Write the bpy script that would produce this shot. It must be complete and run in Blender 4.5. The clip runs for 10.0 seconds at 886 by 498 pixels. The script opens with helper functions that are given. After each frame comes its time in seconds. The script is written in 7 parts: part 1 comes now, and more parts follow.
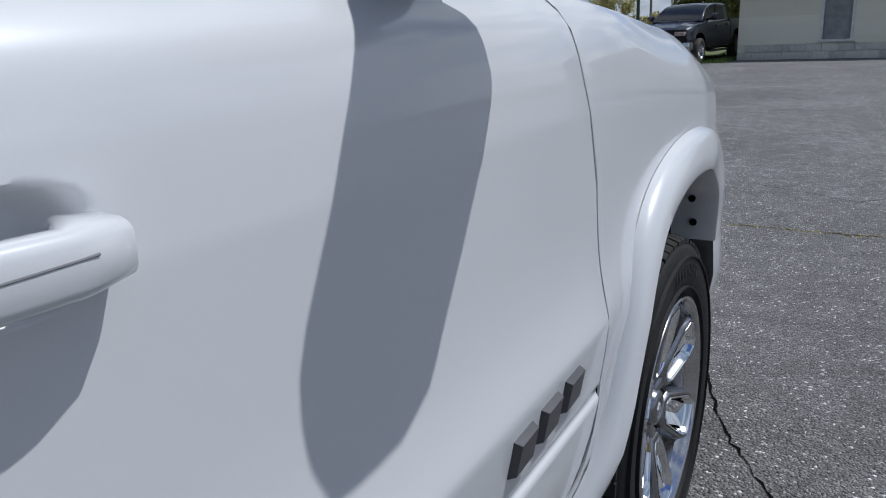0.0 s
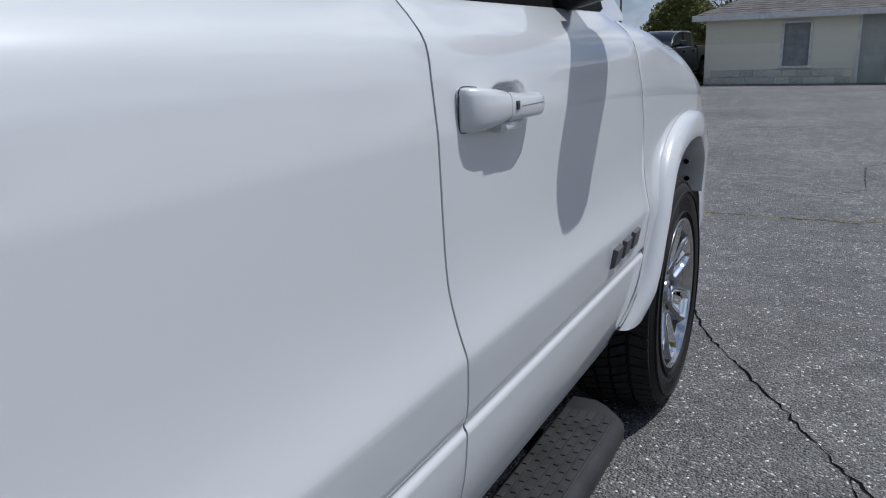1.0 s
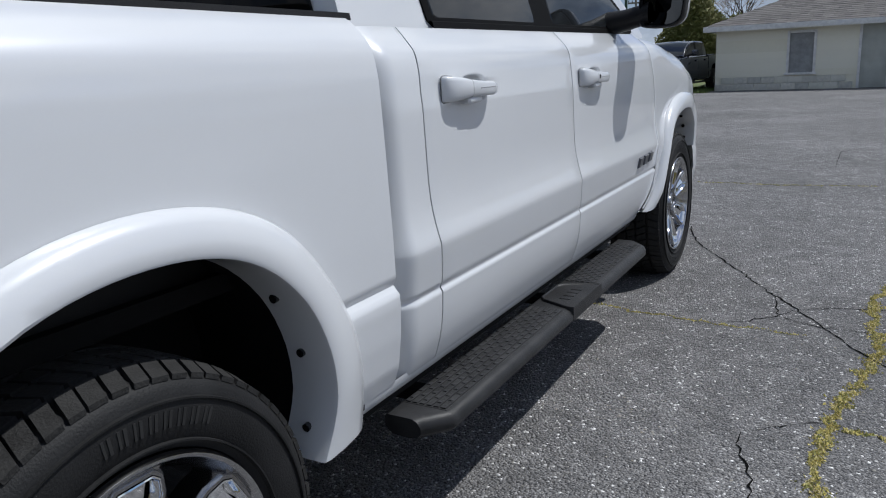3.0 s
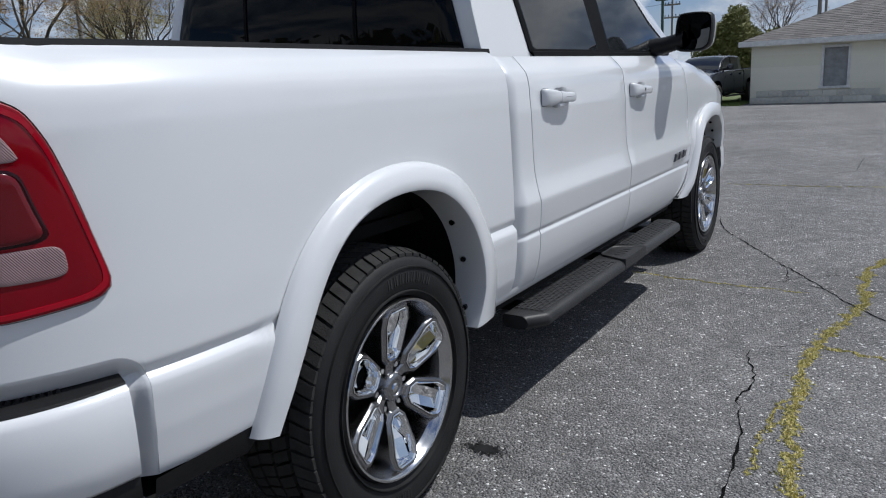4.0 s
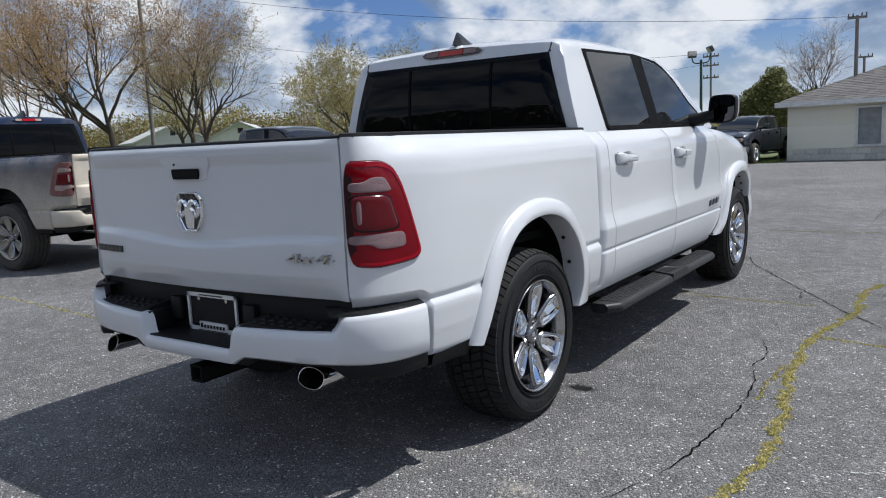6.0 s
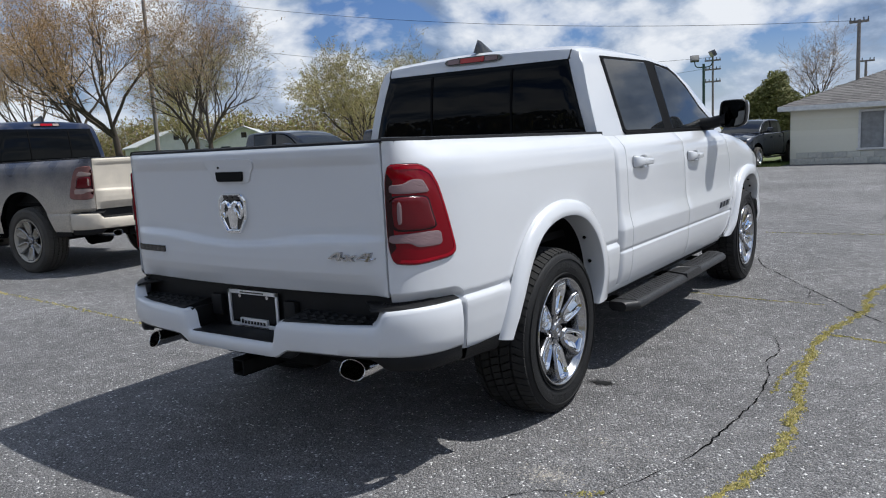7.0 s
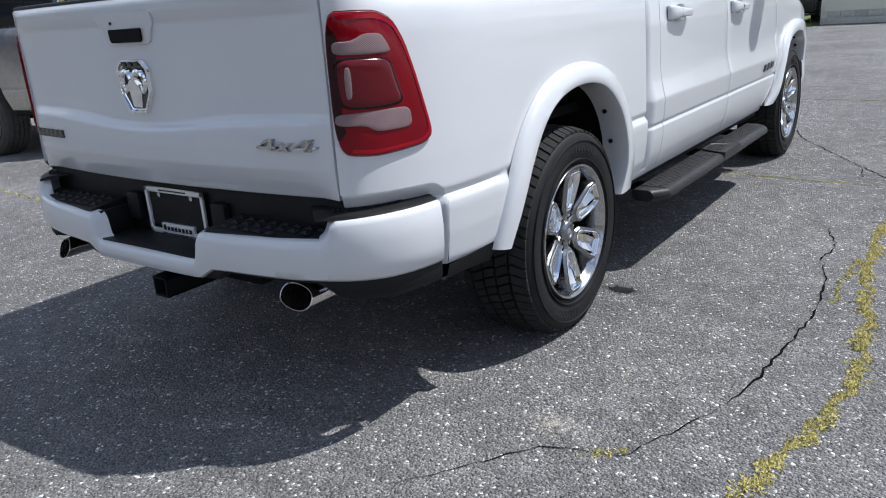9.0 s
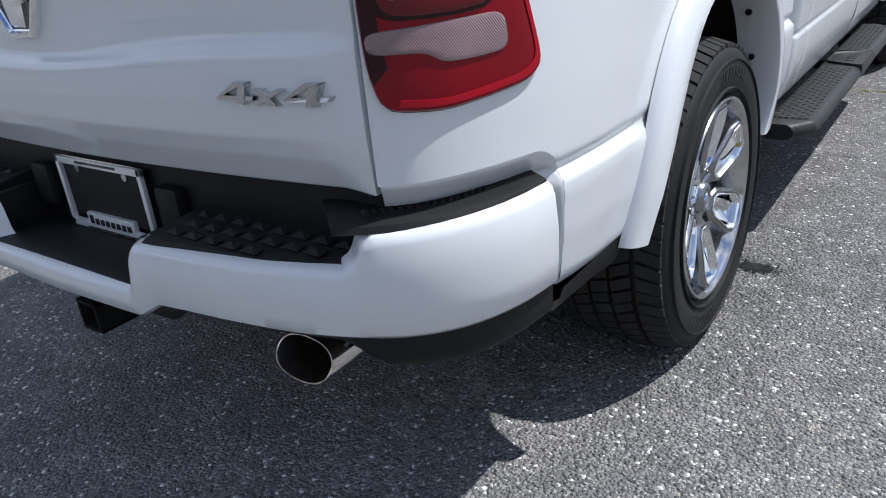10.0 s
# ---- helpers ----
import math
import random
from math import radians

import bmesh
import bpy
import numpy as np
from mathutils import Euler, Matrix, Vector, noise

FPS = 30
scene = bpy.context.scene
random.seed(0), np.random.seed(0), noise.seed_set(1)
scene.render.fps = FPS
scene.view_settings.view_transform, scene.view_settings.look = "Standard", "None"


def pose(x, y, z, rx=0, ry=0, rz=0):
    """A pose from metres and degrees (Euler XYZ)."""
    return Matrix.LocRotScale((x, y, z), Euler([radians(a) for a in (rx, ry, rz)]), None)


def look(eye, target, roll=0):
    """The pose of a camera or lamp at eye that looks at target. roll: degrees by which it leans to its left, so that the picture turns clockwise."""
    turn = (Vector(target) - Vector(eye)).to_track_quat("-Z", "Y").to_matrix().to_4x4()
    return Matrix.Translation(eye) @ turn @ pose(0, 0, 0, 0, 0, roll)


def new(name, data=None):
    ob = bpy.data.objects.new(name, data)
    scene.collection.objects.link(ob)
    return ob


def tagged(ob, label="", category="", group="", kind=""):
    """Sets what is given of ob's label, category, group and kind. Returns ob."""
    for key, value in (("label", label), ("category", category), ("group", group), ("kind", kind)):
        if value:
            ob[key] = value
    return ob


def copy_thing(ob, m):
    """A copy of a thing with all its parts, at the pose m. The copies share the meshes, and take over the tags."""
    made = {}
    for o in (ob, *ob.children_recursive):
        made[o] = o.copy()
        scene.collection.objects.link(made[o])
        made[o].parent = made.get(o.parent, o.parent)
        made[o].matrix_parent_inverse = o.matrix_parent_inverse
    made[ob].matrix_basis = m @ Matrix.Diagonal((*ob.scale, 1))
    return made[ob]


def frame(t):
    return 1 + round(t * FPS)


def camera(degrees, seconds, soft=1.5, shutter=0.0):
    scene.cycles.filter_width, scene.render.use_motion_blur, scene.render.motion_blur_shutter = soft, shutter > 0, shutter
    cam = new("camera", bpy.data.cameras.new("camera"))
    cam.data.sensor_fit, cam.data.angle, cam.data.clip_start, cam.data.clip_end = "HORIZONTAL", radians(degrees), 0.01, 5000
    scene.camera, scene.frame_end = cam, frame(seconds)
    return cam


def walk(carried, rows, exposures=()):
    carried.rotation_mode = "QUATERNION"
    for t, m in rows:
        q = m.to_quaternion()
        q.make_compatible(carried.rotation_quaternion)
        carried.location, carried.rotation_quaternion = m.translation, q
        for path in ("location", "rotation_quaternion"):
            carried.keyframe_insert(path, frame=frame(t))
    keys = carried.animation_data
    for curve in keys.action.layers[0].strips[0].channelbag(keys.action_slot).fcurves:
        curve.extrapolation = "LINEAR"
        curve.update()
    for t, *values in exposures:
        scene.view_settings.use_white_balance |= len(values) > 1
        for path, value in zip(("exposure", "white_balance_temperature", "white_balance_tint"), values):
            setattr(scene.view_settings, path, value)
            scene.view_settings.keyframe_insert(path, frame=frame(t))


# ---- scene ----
cam = camera(60.7, 10.0, soft=1.1)
PATH = [
    (0, (1.333, 2.101, 1.251), (0.345, 3.746, 0.687), -2.8),
    (0.5, (1.407, 1.604, 1.247), (0.463, 3.282, 0.706), -2.0),
    (1, (1.456, 1.098, 1.239), (0.531, 2.796, 0.728), -2.0),
    (1.5, (1.597, 0.603, 1.226), (0.681, 2.31, 0.732), -1.9),
    (2, (1.698, 0.148, 1.23), (0.779, 1.856, 0.739), -2.2),
    (3.5, (2.02, -1.1, 1.226), (1.018, 0.567, 0.76), -2.8),
    (4, (2.165, -1.623, 1.251), (1.123, 0.026, 0.811), -2.8),
    (4.5, (2.374, -2.053, 1.283), (1.296, -0.418, 0.879), -2.9),
    (5, (2.477, -2.47, 1.293), (1.373, -0.842, 0.933), -2.7),
    (5.5, (2.6, -2.804, 1.313), (1.475, -1.182, 0.997), -2.7),
    (7, (2.576, -3.243, 1.334), (1.437, -1.623, 1.053), -2.9),
    (7.5, (2.583, -3.232, 1.332), (1.449, -1.615, 1.013), -2.9),
    (8, (2.621, -3.124, 1.289), (1.495, -1.518, 0.903), -3.1),
    (8.5, (2.513, -2.874, 1.247), (1.386, -1.295, 0.758), -3.4),
    (9, (2.222, -2.545, 1.252), (1.09, -1.013, 0.645), -3.9),
    (9.5, (1.882, -2.157, 1.21), (0.749, -0.675, 0.487), -4.7),
    (10, (1.502, -1.855, 1.141), (0.394, -0.406, 0.322), -5.8),
]
LIGHTNESS = [(0.0, -0.58, 5980, 9), (1.2, -0.58, 6000, 9), (2.2, -0.52, 6040, 9), (3.5, -0.43, 6100, 9), (5.0, -0.22, 6180, 9), (7.5, -0.09, 6200, 9), (8.5, 0.01, 6180, 9), (10.0, 0.21, 6080, 9)]
walk(cam, [(t, look(eye, target, roll)) for t, eye, target, roll in PATH], LIGHTNESS)

# ---------------- light and sky ----------------
SUN_TO = Vector((0.43, 0.41, 1.0)).normalized()
sun_data = bpy.data.lights.new("sun", "SUN")
sun_data.energy, sun_data.angle, sun_data.color = 5.0, radians(0.55), (1.0, 0.965, 0.91)
sun_lamp = new("sun", sun_data)
sun_lamp.matrix_world = look((40, 40, 100), Vector((40, 40, 100)) - SUN_TO * 10)
tagged(sun_lamp, kind="structure")


def wire(nt, a, b):
    nt.links.new(a, b)


def ramp(N, stops):
    r = N("ShaderNodeValToRGB")
    els = r.color_ramp.elements
    while len(els) < len(stops):
        els.new(0.5)
    for e, (p, c) in zip(els, stops):
        e.position, e.color = p, (*c, 1) if len(c) == 3 else c
    return r


def grey(v):
    return (v, v, v)


CLOUD_SCALE, CLOUD_AT = 3.3, (8.1, 3.4, 0.7)


def make_world():
    """A blue sky under broken cumulus: the clouds lie on a flat layer, so they crowd together towards the horizon."""
    w = bpy.data.worlds.new("sky")
    scene.world = w
    w.use_nodes = True
    nt = w.node_tree
    nt.nodes.clear()
    N = nt.nodes.new

    def math_node(op, a, b=None, clamp=False):
        n = N("ShaderNodeMath")
        n.operation, n.use_clamp = op, clamp
        for k, v in enumerate((a, b)):
            if isinstance(v, (int, float)):
                n.inputs[k].default_value = v
            elif v is not None:
                wire(nt, v, n.inputs[k])
        return n.outputs[0]

    def vec_node(op, a, b=None):
        n = N("ShaderNodeVectorMath")
        n.operation = op
        wire(nt, a, n.inputs[0])
        if op == "SCALE":
            wire(nt, b, n.inputs["Scale"])
        else:
            n.inputs[1].default_value = b
        return n.outputs[0]

    def cloud(vec, shift, detail):
        n = N("ShaderNodeTexNoise")
        n.inputs["Scale"].default_value, n.inputs["Detail"].default_value = CLOUD_SCALE, detail
        n.inputs["Roughness"].default_value, n.inputs["Distortion"].default_value = 0.54, 0.15
        wire(nt, vec_node("ADD", vec, shift), n.inputs["Vector"])
        return n.outputs["Fac"]

    out, bg, sky = N("ShaderNodeOutputWorld"), N("ShaderNodeBackground"), N("ShaderNodeTexSky")
    sky.sky_type, sky.sun_disc = "NISHITA", False
    sky.sun_elevation, sky.sun_rotation = radians(60), radians(45)
    sky.ozone_density = 4.0
    tc, sep = N("ShaderNodeTexCoord"), N("ShaderNodeSeparateXYZ")
    wire(nt, tc.outputs["Generated"], sep.inputs[0])
    up = math_node("MAXIMUM", sep.outputs["Z"], 0.0)
    layer = vec_node("SCALE", tc.outputs["Generated"], math_node("DIVIDE", 1.0, math_node("ADD", up, 0.62)))
    body = cloud(layer, CLOUD_AT, 11)
    lit = cloud(layer, tuple(a + b for a, b in zip(CLOUD_AT, (0.03, 0.03, 0.045))), 9)
    cover = ramp(N, [(0.375, grey(0)), (0.43, grey(0.8)), (0.50, grey(1))])
    wire(nt, math_node("SUBTRACT", body, math_node("MULTIPLY", up, 0.055)), cover.inputs[0])
    # bright where the layer thins towards the sun, grey-blue under its thick parts
    side = math_node("MULTIPLY_ADD", math_node("SUBTRACT", body, lit), 8.5)
    side.node.inputs[2].default_value = 0.62
    thick = math_node("MULTIPLY_ADD", body, -2.6)
    thick.node.inputs[2].default_value = 1.70
    tone = ramp(N, [(0.08, (2.7, 3.5, 5.0)), (0.38, (4.9, 5.9, 7.6)), (0.62, (8.4, 8.9, 9.8)), (0.90, (11.2, 11.3, 11.6))])
    bright = math_node("ADD", math_node("MULTIPLY", side, 0.62), math_node("MULTIPLY", thick, 0.55))
    wire(nt, math_node("SUBTRACT", bright, math_node("MULTIPLY", up, 0.32), clamp=True), tone.inputs[0])
    mix = N("ShaderNodeMix"); mix.data_type = "RGBA"
    wire(nt, cover.outputs[0], mix.inputs["Factor"])
    wire(nt, vec_node("MULTIPLY", sky.outputs[0], (0.72, 0.86, 1.18)), mix.inputs["A"]); wire(nt, tone.outputs[0], mix.inputs["B"])
    # a pale haze low over the horizon
    haze, pale = N("ShaderNodeMapRange"), N("ShaderNodeMix")
    wire(nt, up, haze.inputs["Value"])
    haze.inputs["From Min"].default_value, haze.inputs["From Max"].default_value = 0.0, 0.11
    haze.inputs["To Min"].default_value, haze.inputs["To Max"].default_value = 0.55, 0.0
    pale.data_type = "RGBA"
    pale.inputs["B"].default_value = (9.2, 9.8, 10.6, 1)
    wire(nt, haze.outputs["Result"], pale.inputs["Factor"])
    wire(nt, mix.outputs["Result"], pale.inputs["A"])
    wire(nt, pale.outputs["Result"], bg.inputs["Color"])
    bg.inputs["Strength"].default_value = 0.082
    wire(nt, bg.outputs[0], out.inputs["Surface"])


make_world()


# ---------------- materials ----------------
def material(name):
    m = bpy.data.materials.new(name)
    m.use_nodes = True
    nt = m.node_tree
    return m, nt, nt.nodes["Principled BSDF"], nt.nodes.new


def pbr(name, col, rough=0.5, metal=0.0, var=0.12, scale=6.0, bump=0.0, bscale=150.0, coat=0.0, col2=None, spec=0.5):
    """A plain surface: two scales of colour and roughness variation, and fine relief."""
    m, nt, b, N = material(name)
    tc = N("ShaderNodeTexCoord")
    n1, n2 = N("ShaderNodeTexNoise"), N("ShaderNodeTexNoise")
    n1.inputs["Scale"].default_value, n1.inputs["Detail"].default_value = scale, 6
    n2.inputs["Scale"].default_value, n2.inputs["Detail"].default_value = bscale, 4
    wire(nt, tc.outputs["Object"], n1.inputs["Vector"]); wire(nt, tc.outputs["Object"], n2.inputs["Vector"])
    hi = col2 or tuple(min(1.0, c * (1 + var)) for c in col)
    lo = tuple(c * (1 - var) for c in col)
    r = ramp(N, [(0.32, lo), (0.68, hi)])
    blend = N("ShaderNodeMix"); blend.data_type = "FLOAT"; blend.inputs["Factor"].default_value = 0.3
    wire(nt, n1.outputs["Fac"], blend.inputs["A"]); wire(nt, n2.outputs["Fac"], blend.inputs["B"])
    wire(nt, blend.outputs["Result"], r.inputs[0])
    wire(nt, r.outputs[0], b.inputs["Base Color"])
    rr = N("ShaderNodeMapRange")
    rr.inputs["To Min"].default_value, rr.inputs["To Max"].default_value = max(0.02, rough * 0.8), min(1, rough * 1.25)
    wire(nt, n1.outputs["Fac"], rr.inputs["Value"]); wire(nt, rr.outputs["Result"], b.inputs["Roughness"])
    b.inputs["Metallic"].default_value = metal
    b.inputs["Coat Weight"].default_value = coat
    b.inputs["Coat Roughness"].default_value = 0.04
    b.inputs["Specular IOR Level"].default_value = spec
    if bump:
        bp = N("ShaderNodeBump")
        bp.inputs["Strength"].default_value, bp.inputs["Distance"].default_value = bump, 0.004
        wire(nt, n2.outputs["Fac"], bp.inputs["Height"]); wire(nt, bp.outputs[0], b.inputs["Normal"])
    return m


def dusty_paint(name, col, dust, low, high):
    """Paint under a coat of dried road dust that is thickest low on the body and on the tail."""
    m, nt, b, N = material(name)
    tc, sep, n1, n2 = N("ShaderNodeTexCoord"), N("ShaderNodeSeparateXYZ"), N("ShaderNodeTexNoise"), N("ShaderNodeTexNoise")
    wire(nt, tc.outputs["Object"], sep.inputs[0])
    n1.inputs["Scale"].default_value, n1.inputs["Detail"].default_value = 2.5, 7
    n2.inputs["Scale"].default_value, n2.inputs["Detail"].default_value = 60, 4
    wire(nt, tc.outputs["Object"], n1.inputs["Vector"]); wire(nt, tc.outputs["Object"], n2.inputs["Vector"])
    mr = N("ShaderNodeMapRange")
    mr.inputs["From Min"].default_value, mr.inputs["From Max"].default_value = high, low
    wire(nt, sep.outputs["Z"], mr.inputs["Value"])
    ad = N("ShaderNodeMath"); ad.operation = "MULTIPLY_ADD"; ad.inputs[1].default_value = 0.9; ad.inputs[2].default_value = -0.45
    wire(nt, n1.outputs["Fac"], ad.inputs[0])
    su = N("ShaderNodeMath"); su.operation = "ADD"; su.use_clamp = True
    wire(nt, mr.outputs["Result"], su.inputs[0]); wire(nt, ad.outputs[0], su.inputs[1])
    dv = ramp(N, [(0.3, tuple(c * 0.8 for c in dust)), (0.7, tuple(min(1, c * 1.15) for c in dust))])
    wire(nt, n2.outputs["Fac"], dv.inputs[0])
    mx = N("ShaderNodeMix"); mx.data_type = "RGBA"
    mx.inputs["A"].default_value = (*col, 1)
    wire(nt, su.outputs[0], mx.inputs["Factor"]); wire(nt, dv.outputs[0], mx.inputs["B"])
    wire(nt, mx.outputs["Result"], b.inputs["Base Color"])
    ro = N("ShaderNodeMapRange"); ro.inputs["To Min"].default_value, ro.inputs["To Max"].default_value = 0.22, 0.6
    wire(nt, su.outputs[0], ro.inputs["Value"]); wire(nt, ro.outputs["Result"], b.inputs["Roughness"])
    return m


def asphalt():
    """Old parking-lot asphalt: dark binder, pale exposed stones, worn patches and faint stains."""
    m, nt, b, N = material("asphalt")
    geo = N("ShaderNodeNewGeometry")
    v1, v2 = N("ShaderNodeTexVoronoi"), N("ShaderNodeTexVoronoi")
    v1.inputs["Scale"].default_value, v2.inputs["Scale"].default_value = 112, 240
    n1, n2, n3 = N("ShaderNodeTexNoise"), N("ShaderNodeTexNoise"), N("ShaderNodeTexNoise")
    n1.inputs["Scale"].default_value, n1.inputs["Detail"].default_value = 0.55, 8
    n2.inputs["Scale"].default_value, n2.inputs["Detail"].default_value = 7.0, 6
    n3.inputs["Scale"].default_value, n3.inputs["Detail"].default_value = 60.0, 5
    for t in (v1, v2, n1, n2, n3):
        wire(nt, geo.outputs["Position"], t.inputs["Vector"])
    s1, s2 = N("ShaderNodeSeparateColor"), N("ShaderNodeSeparateColor")
    wire(nt, v1.outputs["Color"], s1.inputs[0]); wire(nt, v2.outputs["Color"], s2.inputs[0])
    stone = ramp(N, [(0.0, (0.018, 0.018, 0.019)), (0.14, (0.048, 0.047, 0.047)), (0.55, (0.086, 0.083, 0.083)), (0.88, (0.122, 0.117, 0.114)), (0.965, (0.19, 0.186, 0.18)), (1.0, (0.78, 0.77, 0.75))])
    wire(nt, s1.outputs[0], stone.inputs[0])
    fine = ramp(N, [(0.0, (0.026, 0.026, 0.028)), (0.65, (0.094, 0.091, 0.090)), (0.90, (0.142, 0.139, 0.137)), (1.0, (0.33, 0.325, 0.32))])
    wire(nt, s2.outputs[0], fine.inputs[0])
    half = N("ShaderNodeMix"); half.data_type = "RGBA"; half.inputs["Factor"].default_value = 0.5
    wire(nt, stone.outputs[0], half.inputs["A"]); wire(nt, fine.outputs[0], half.inputs["B"])
    wear = ramp(N, [(0.3, grey(1.60)), (0.5, grey(1.98)), (0.72, grey(2.42))])
    wire(nt, n1.outputs["Fac"], wear.inputs[0])
    blot = ramp(N, [(0.3, grey(0.76)), (0.55, grey(1.0)), (0.75, grey(1.26))])
    wire(nt, n2.outputs["Fac"], blot.inputs[0])
    m1, m2 = N("ShaderNodeMix"), N("ShaderNodeMix")
    for mm in (m1, m2):
        mm.data_type, mm.blend_type = "RGBA", "MULTIPLY"
        mm.inputs["Factor"].default_value = 1
    wire(nt, half.outputs["Result"], m1.inputs["A"]); wire(nt, wear.outputs[0], m1.inputs["B"])
    wire(nt, m1.outputs["Result"], m2.inputs["A"]); wire(nt, blot.outputs[0], m2.inputs["B"])
    wire(nt, m2.outputs["Result"], b.inputs["Base Color"])
    b.inputs["Roughness"].default_value = 0.80
    b.inputs["Specular IOR Level"].default_value = 0.5
    h = N("ShaderNodeMath"); h.operation = "ADD"
    wire(nt, v1.outputs["Distance"], h.inputs[0]); wire(nt, n3.outputs["Fac"], h.inputs[1])
    bp = N("ShaderNodeBump"); bp.inputs["Strength"].default_value, bp.inputs["Distance"].default_value = 1.0, 0.011
    bp.invert = True
    wire(nt, h.outputs[0], bp.inputs["Height"]); wire(nt, bp.outputs[0], b.inputs["Normal"])
    return m


def glass_dark(name, col=(0.008, 0.009, 0.010), rough=0.012, spec=0.5):
    m, nt, b, N = material(name)
    n, r = N("ShaderNodeTexNoise"), N("ShaderNodeMapRange")
    n.inputs["Scale"].default_value = 9
    r.inputs["To Min"].default_value, r.inputs["To Max"].default_value = rough * 0.6, rough * 1.8
    wire(nt, n.outputs["Fac"], r.inputs["Value"]); wire(nt, r.outputs["Result"], b.inputs["Roughness"])
    b.inputs["Base Color"].default_value = (*col, 1)
    b.inputs["IOR"].default_value = 1.5
    b.inputs["Specular IOR Level"].default_value = spec
    return m


def lens_plastic(name, col, rough=0.06, spec=0.35, ribs=0.0):
    m, nt, b, N = material(name)
    tc, n = N("ShaderNodeTexCoord"), N("ShaderNodeTexNoise")
    n.inputs["Scale"].default_value, n.inputs["Detail"].default_value = 9, 3
    wire(nt, tc.outputs["Object"], n.inputs["Vector"])
    r = ramp(N, [(0.3, tuple(c * 0.88 for c in col)), (0.7, tuple(min(1, c * 1.08) for c in col))])
    wire(nt, n.outputs["Fac"], r.inputs[0]); wire(nt, r.outputs[0], b.inputs["Base Color"])
    b.inputs["Roughness"].default_value = rough
    b.inputs["Specular IOR Level"].default_value = spec
    b.inputs["Coat Weight"].default_value, b.inputs["Coat Roughness"].default_value = 0.25, 0.02
    if ribs:
        wv, bp = N("ShaderNodeTexWave"), N("ShaderNodeBump")
        wv.bands_direction = "DIAGONAL"
        wv.inputs["Scale"].default_value, wv.inputs["Distortion"].default_value = ribs, 0.6
        wire(nt, tc.outputs["Object"], wv.inputs["Vector"])
        bp.inputs["Strength"].default_value, bp.inputs["Distance"].default_value = 0.6, 0.0012
        wire(nt, wv.outputs["Fac"], bp.inputs["Height"]); wire(nt, bp.outputs[0], b.inputs["Normal"])
    return m


def varied(name, cols, rough=0.7, bump=0.0, bscale=40):
    """A surface whose pieces differ: by island and by object."""
    m, nt, b, N = material(name)
    geo, oi, n = N("ShaderNodeNewGeometry"), N("ShaderNodeObjectInfo"), N("ShaderNodeTexNoise")
    n.inputs["Scale"].default_value, n.inputs["Detail"].default_value = bscale, 5
    wire(nt, geo.outputs["Position"], n.inputs["Vector"])
    a = N("ShaderNodeMath"); a.operation = "ADD"
    wire(nt, geo.outputs["Random Per Island"], a.inputs[0]); wire(nt, oi.outputs["Random"], a.inputs[1])
    f = N("ShaderNodeMath"); f.operation = "FRACT"
    wire(nt, a.outputs[0], f.inputs[0])
    k = N("ShaderNodeMix"); k.data_type = "FLOAT"; k.inputs["Factor"].default_value = 0.35
    wire(nt, f.outputs[0], k.inputs["A"]); wire(nt, n.outputs["Fac"], k.inputs["B"])
    r = ramp(N, [((i + 0.5) / len(cols), c) for i, c in enumerate(cols)])
    wire(nt, k.outputs["Result"], r.inputs[0]); wire(nt, r.outputs[0], b.inputs["Base Color"])
    b.inputs["Roughness"].default_value = rough
    if bump:
        bp = N("ShaderNodeBump"); bp.inputs["Strength"].default_value, bp.inputs["Distance"].default_value = bump, 0.01
        wire(nt, n.outputs["Fac"], bp.inputs["Height"]); wire(nt, bp.outputs[0], b.inputs["Normal"])
    return m


M_WHITE = pbr("white_paint", (0.665, 0.677, 0.695), 0.30, var=0.015, scale=3, coat=1.0, bscale=400)
M_BLACK = pbr("black_plastic", (0.009, 0.009, 0.0096), 0.5, var=0.3, bump=0.25, bscale=500, spec=0.25)
M_GLOSS = pbr("gloss_black", (0.012, 0.012, 0.013), 0.18, var=0.2, coat=0.6, spec=0.5)
M_PAD = pbr("step_pad_rubber", (0.012, 0.012, 0.0125), 0.6, var=0.35, scale=20, bump=0.4, bscale=300, spec=0.25)
M_STEP = pbr("running_board_black", (0.025, 0.025, 0.026), 0.42, var=0.35, scale=14, bump=0.2, bscale=400, spec=0.25)
M_BOARDPAD = pbr("running_board_tread", (0.027, 0.027, 0.028), 0.5, var=0.35, scale=20, bump=0.4, bscale=300, spec=0.35)
M_DARK = pbr("underbody_black", (0.004, 0.004, 0.004), 0.85, var=0.5, spec=0.25)
M_TYRE = pbr("tyre_rubber", (0.014, 0.014, 0.0145), 0.6, var=0.35, scale=12, bump=0.3, bscale=250, spec=0.25)
M_TREAD = pbr("tyre_tread", (0.026, 0.0255, 0.025), 0.8, var=0.45, scale=25, bump=0.5, bscale=220, spec=0.25)
M_MARK = pbr("tyre_letter_grey", (0.017, 0.017, 0.017), 0.6, var=0.3)
M_CHROME = pbr("chrome", (0.86, 0.87, 0.88), 0.055, metal=1.0, var=0.03, scale=9)
M_ALLOY = pbr("polished_alloy", (0.52, 0.52, 0.53), 0.16, metal=1.0, var=0.08, scale=8)
M_SPOKE = pbr("machined_spoke_grey", (0.33, 0.33, 0.34), 0.24, metal=1.0, var=0.10, scale=14)
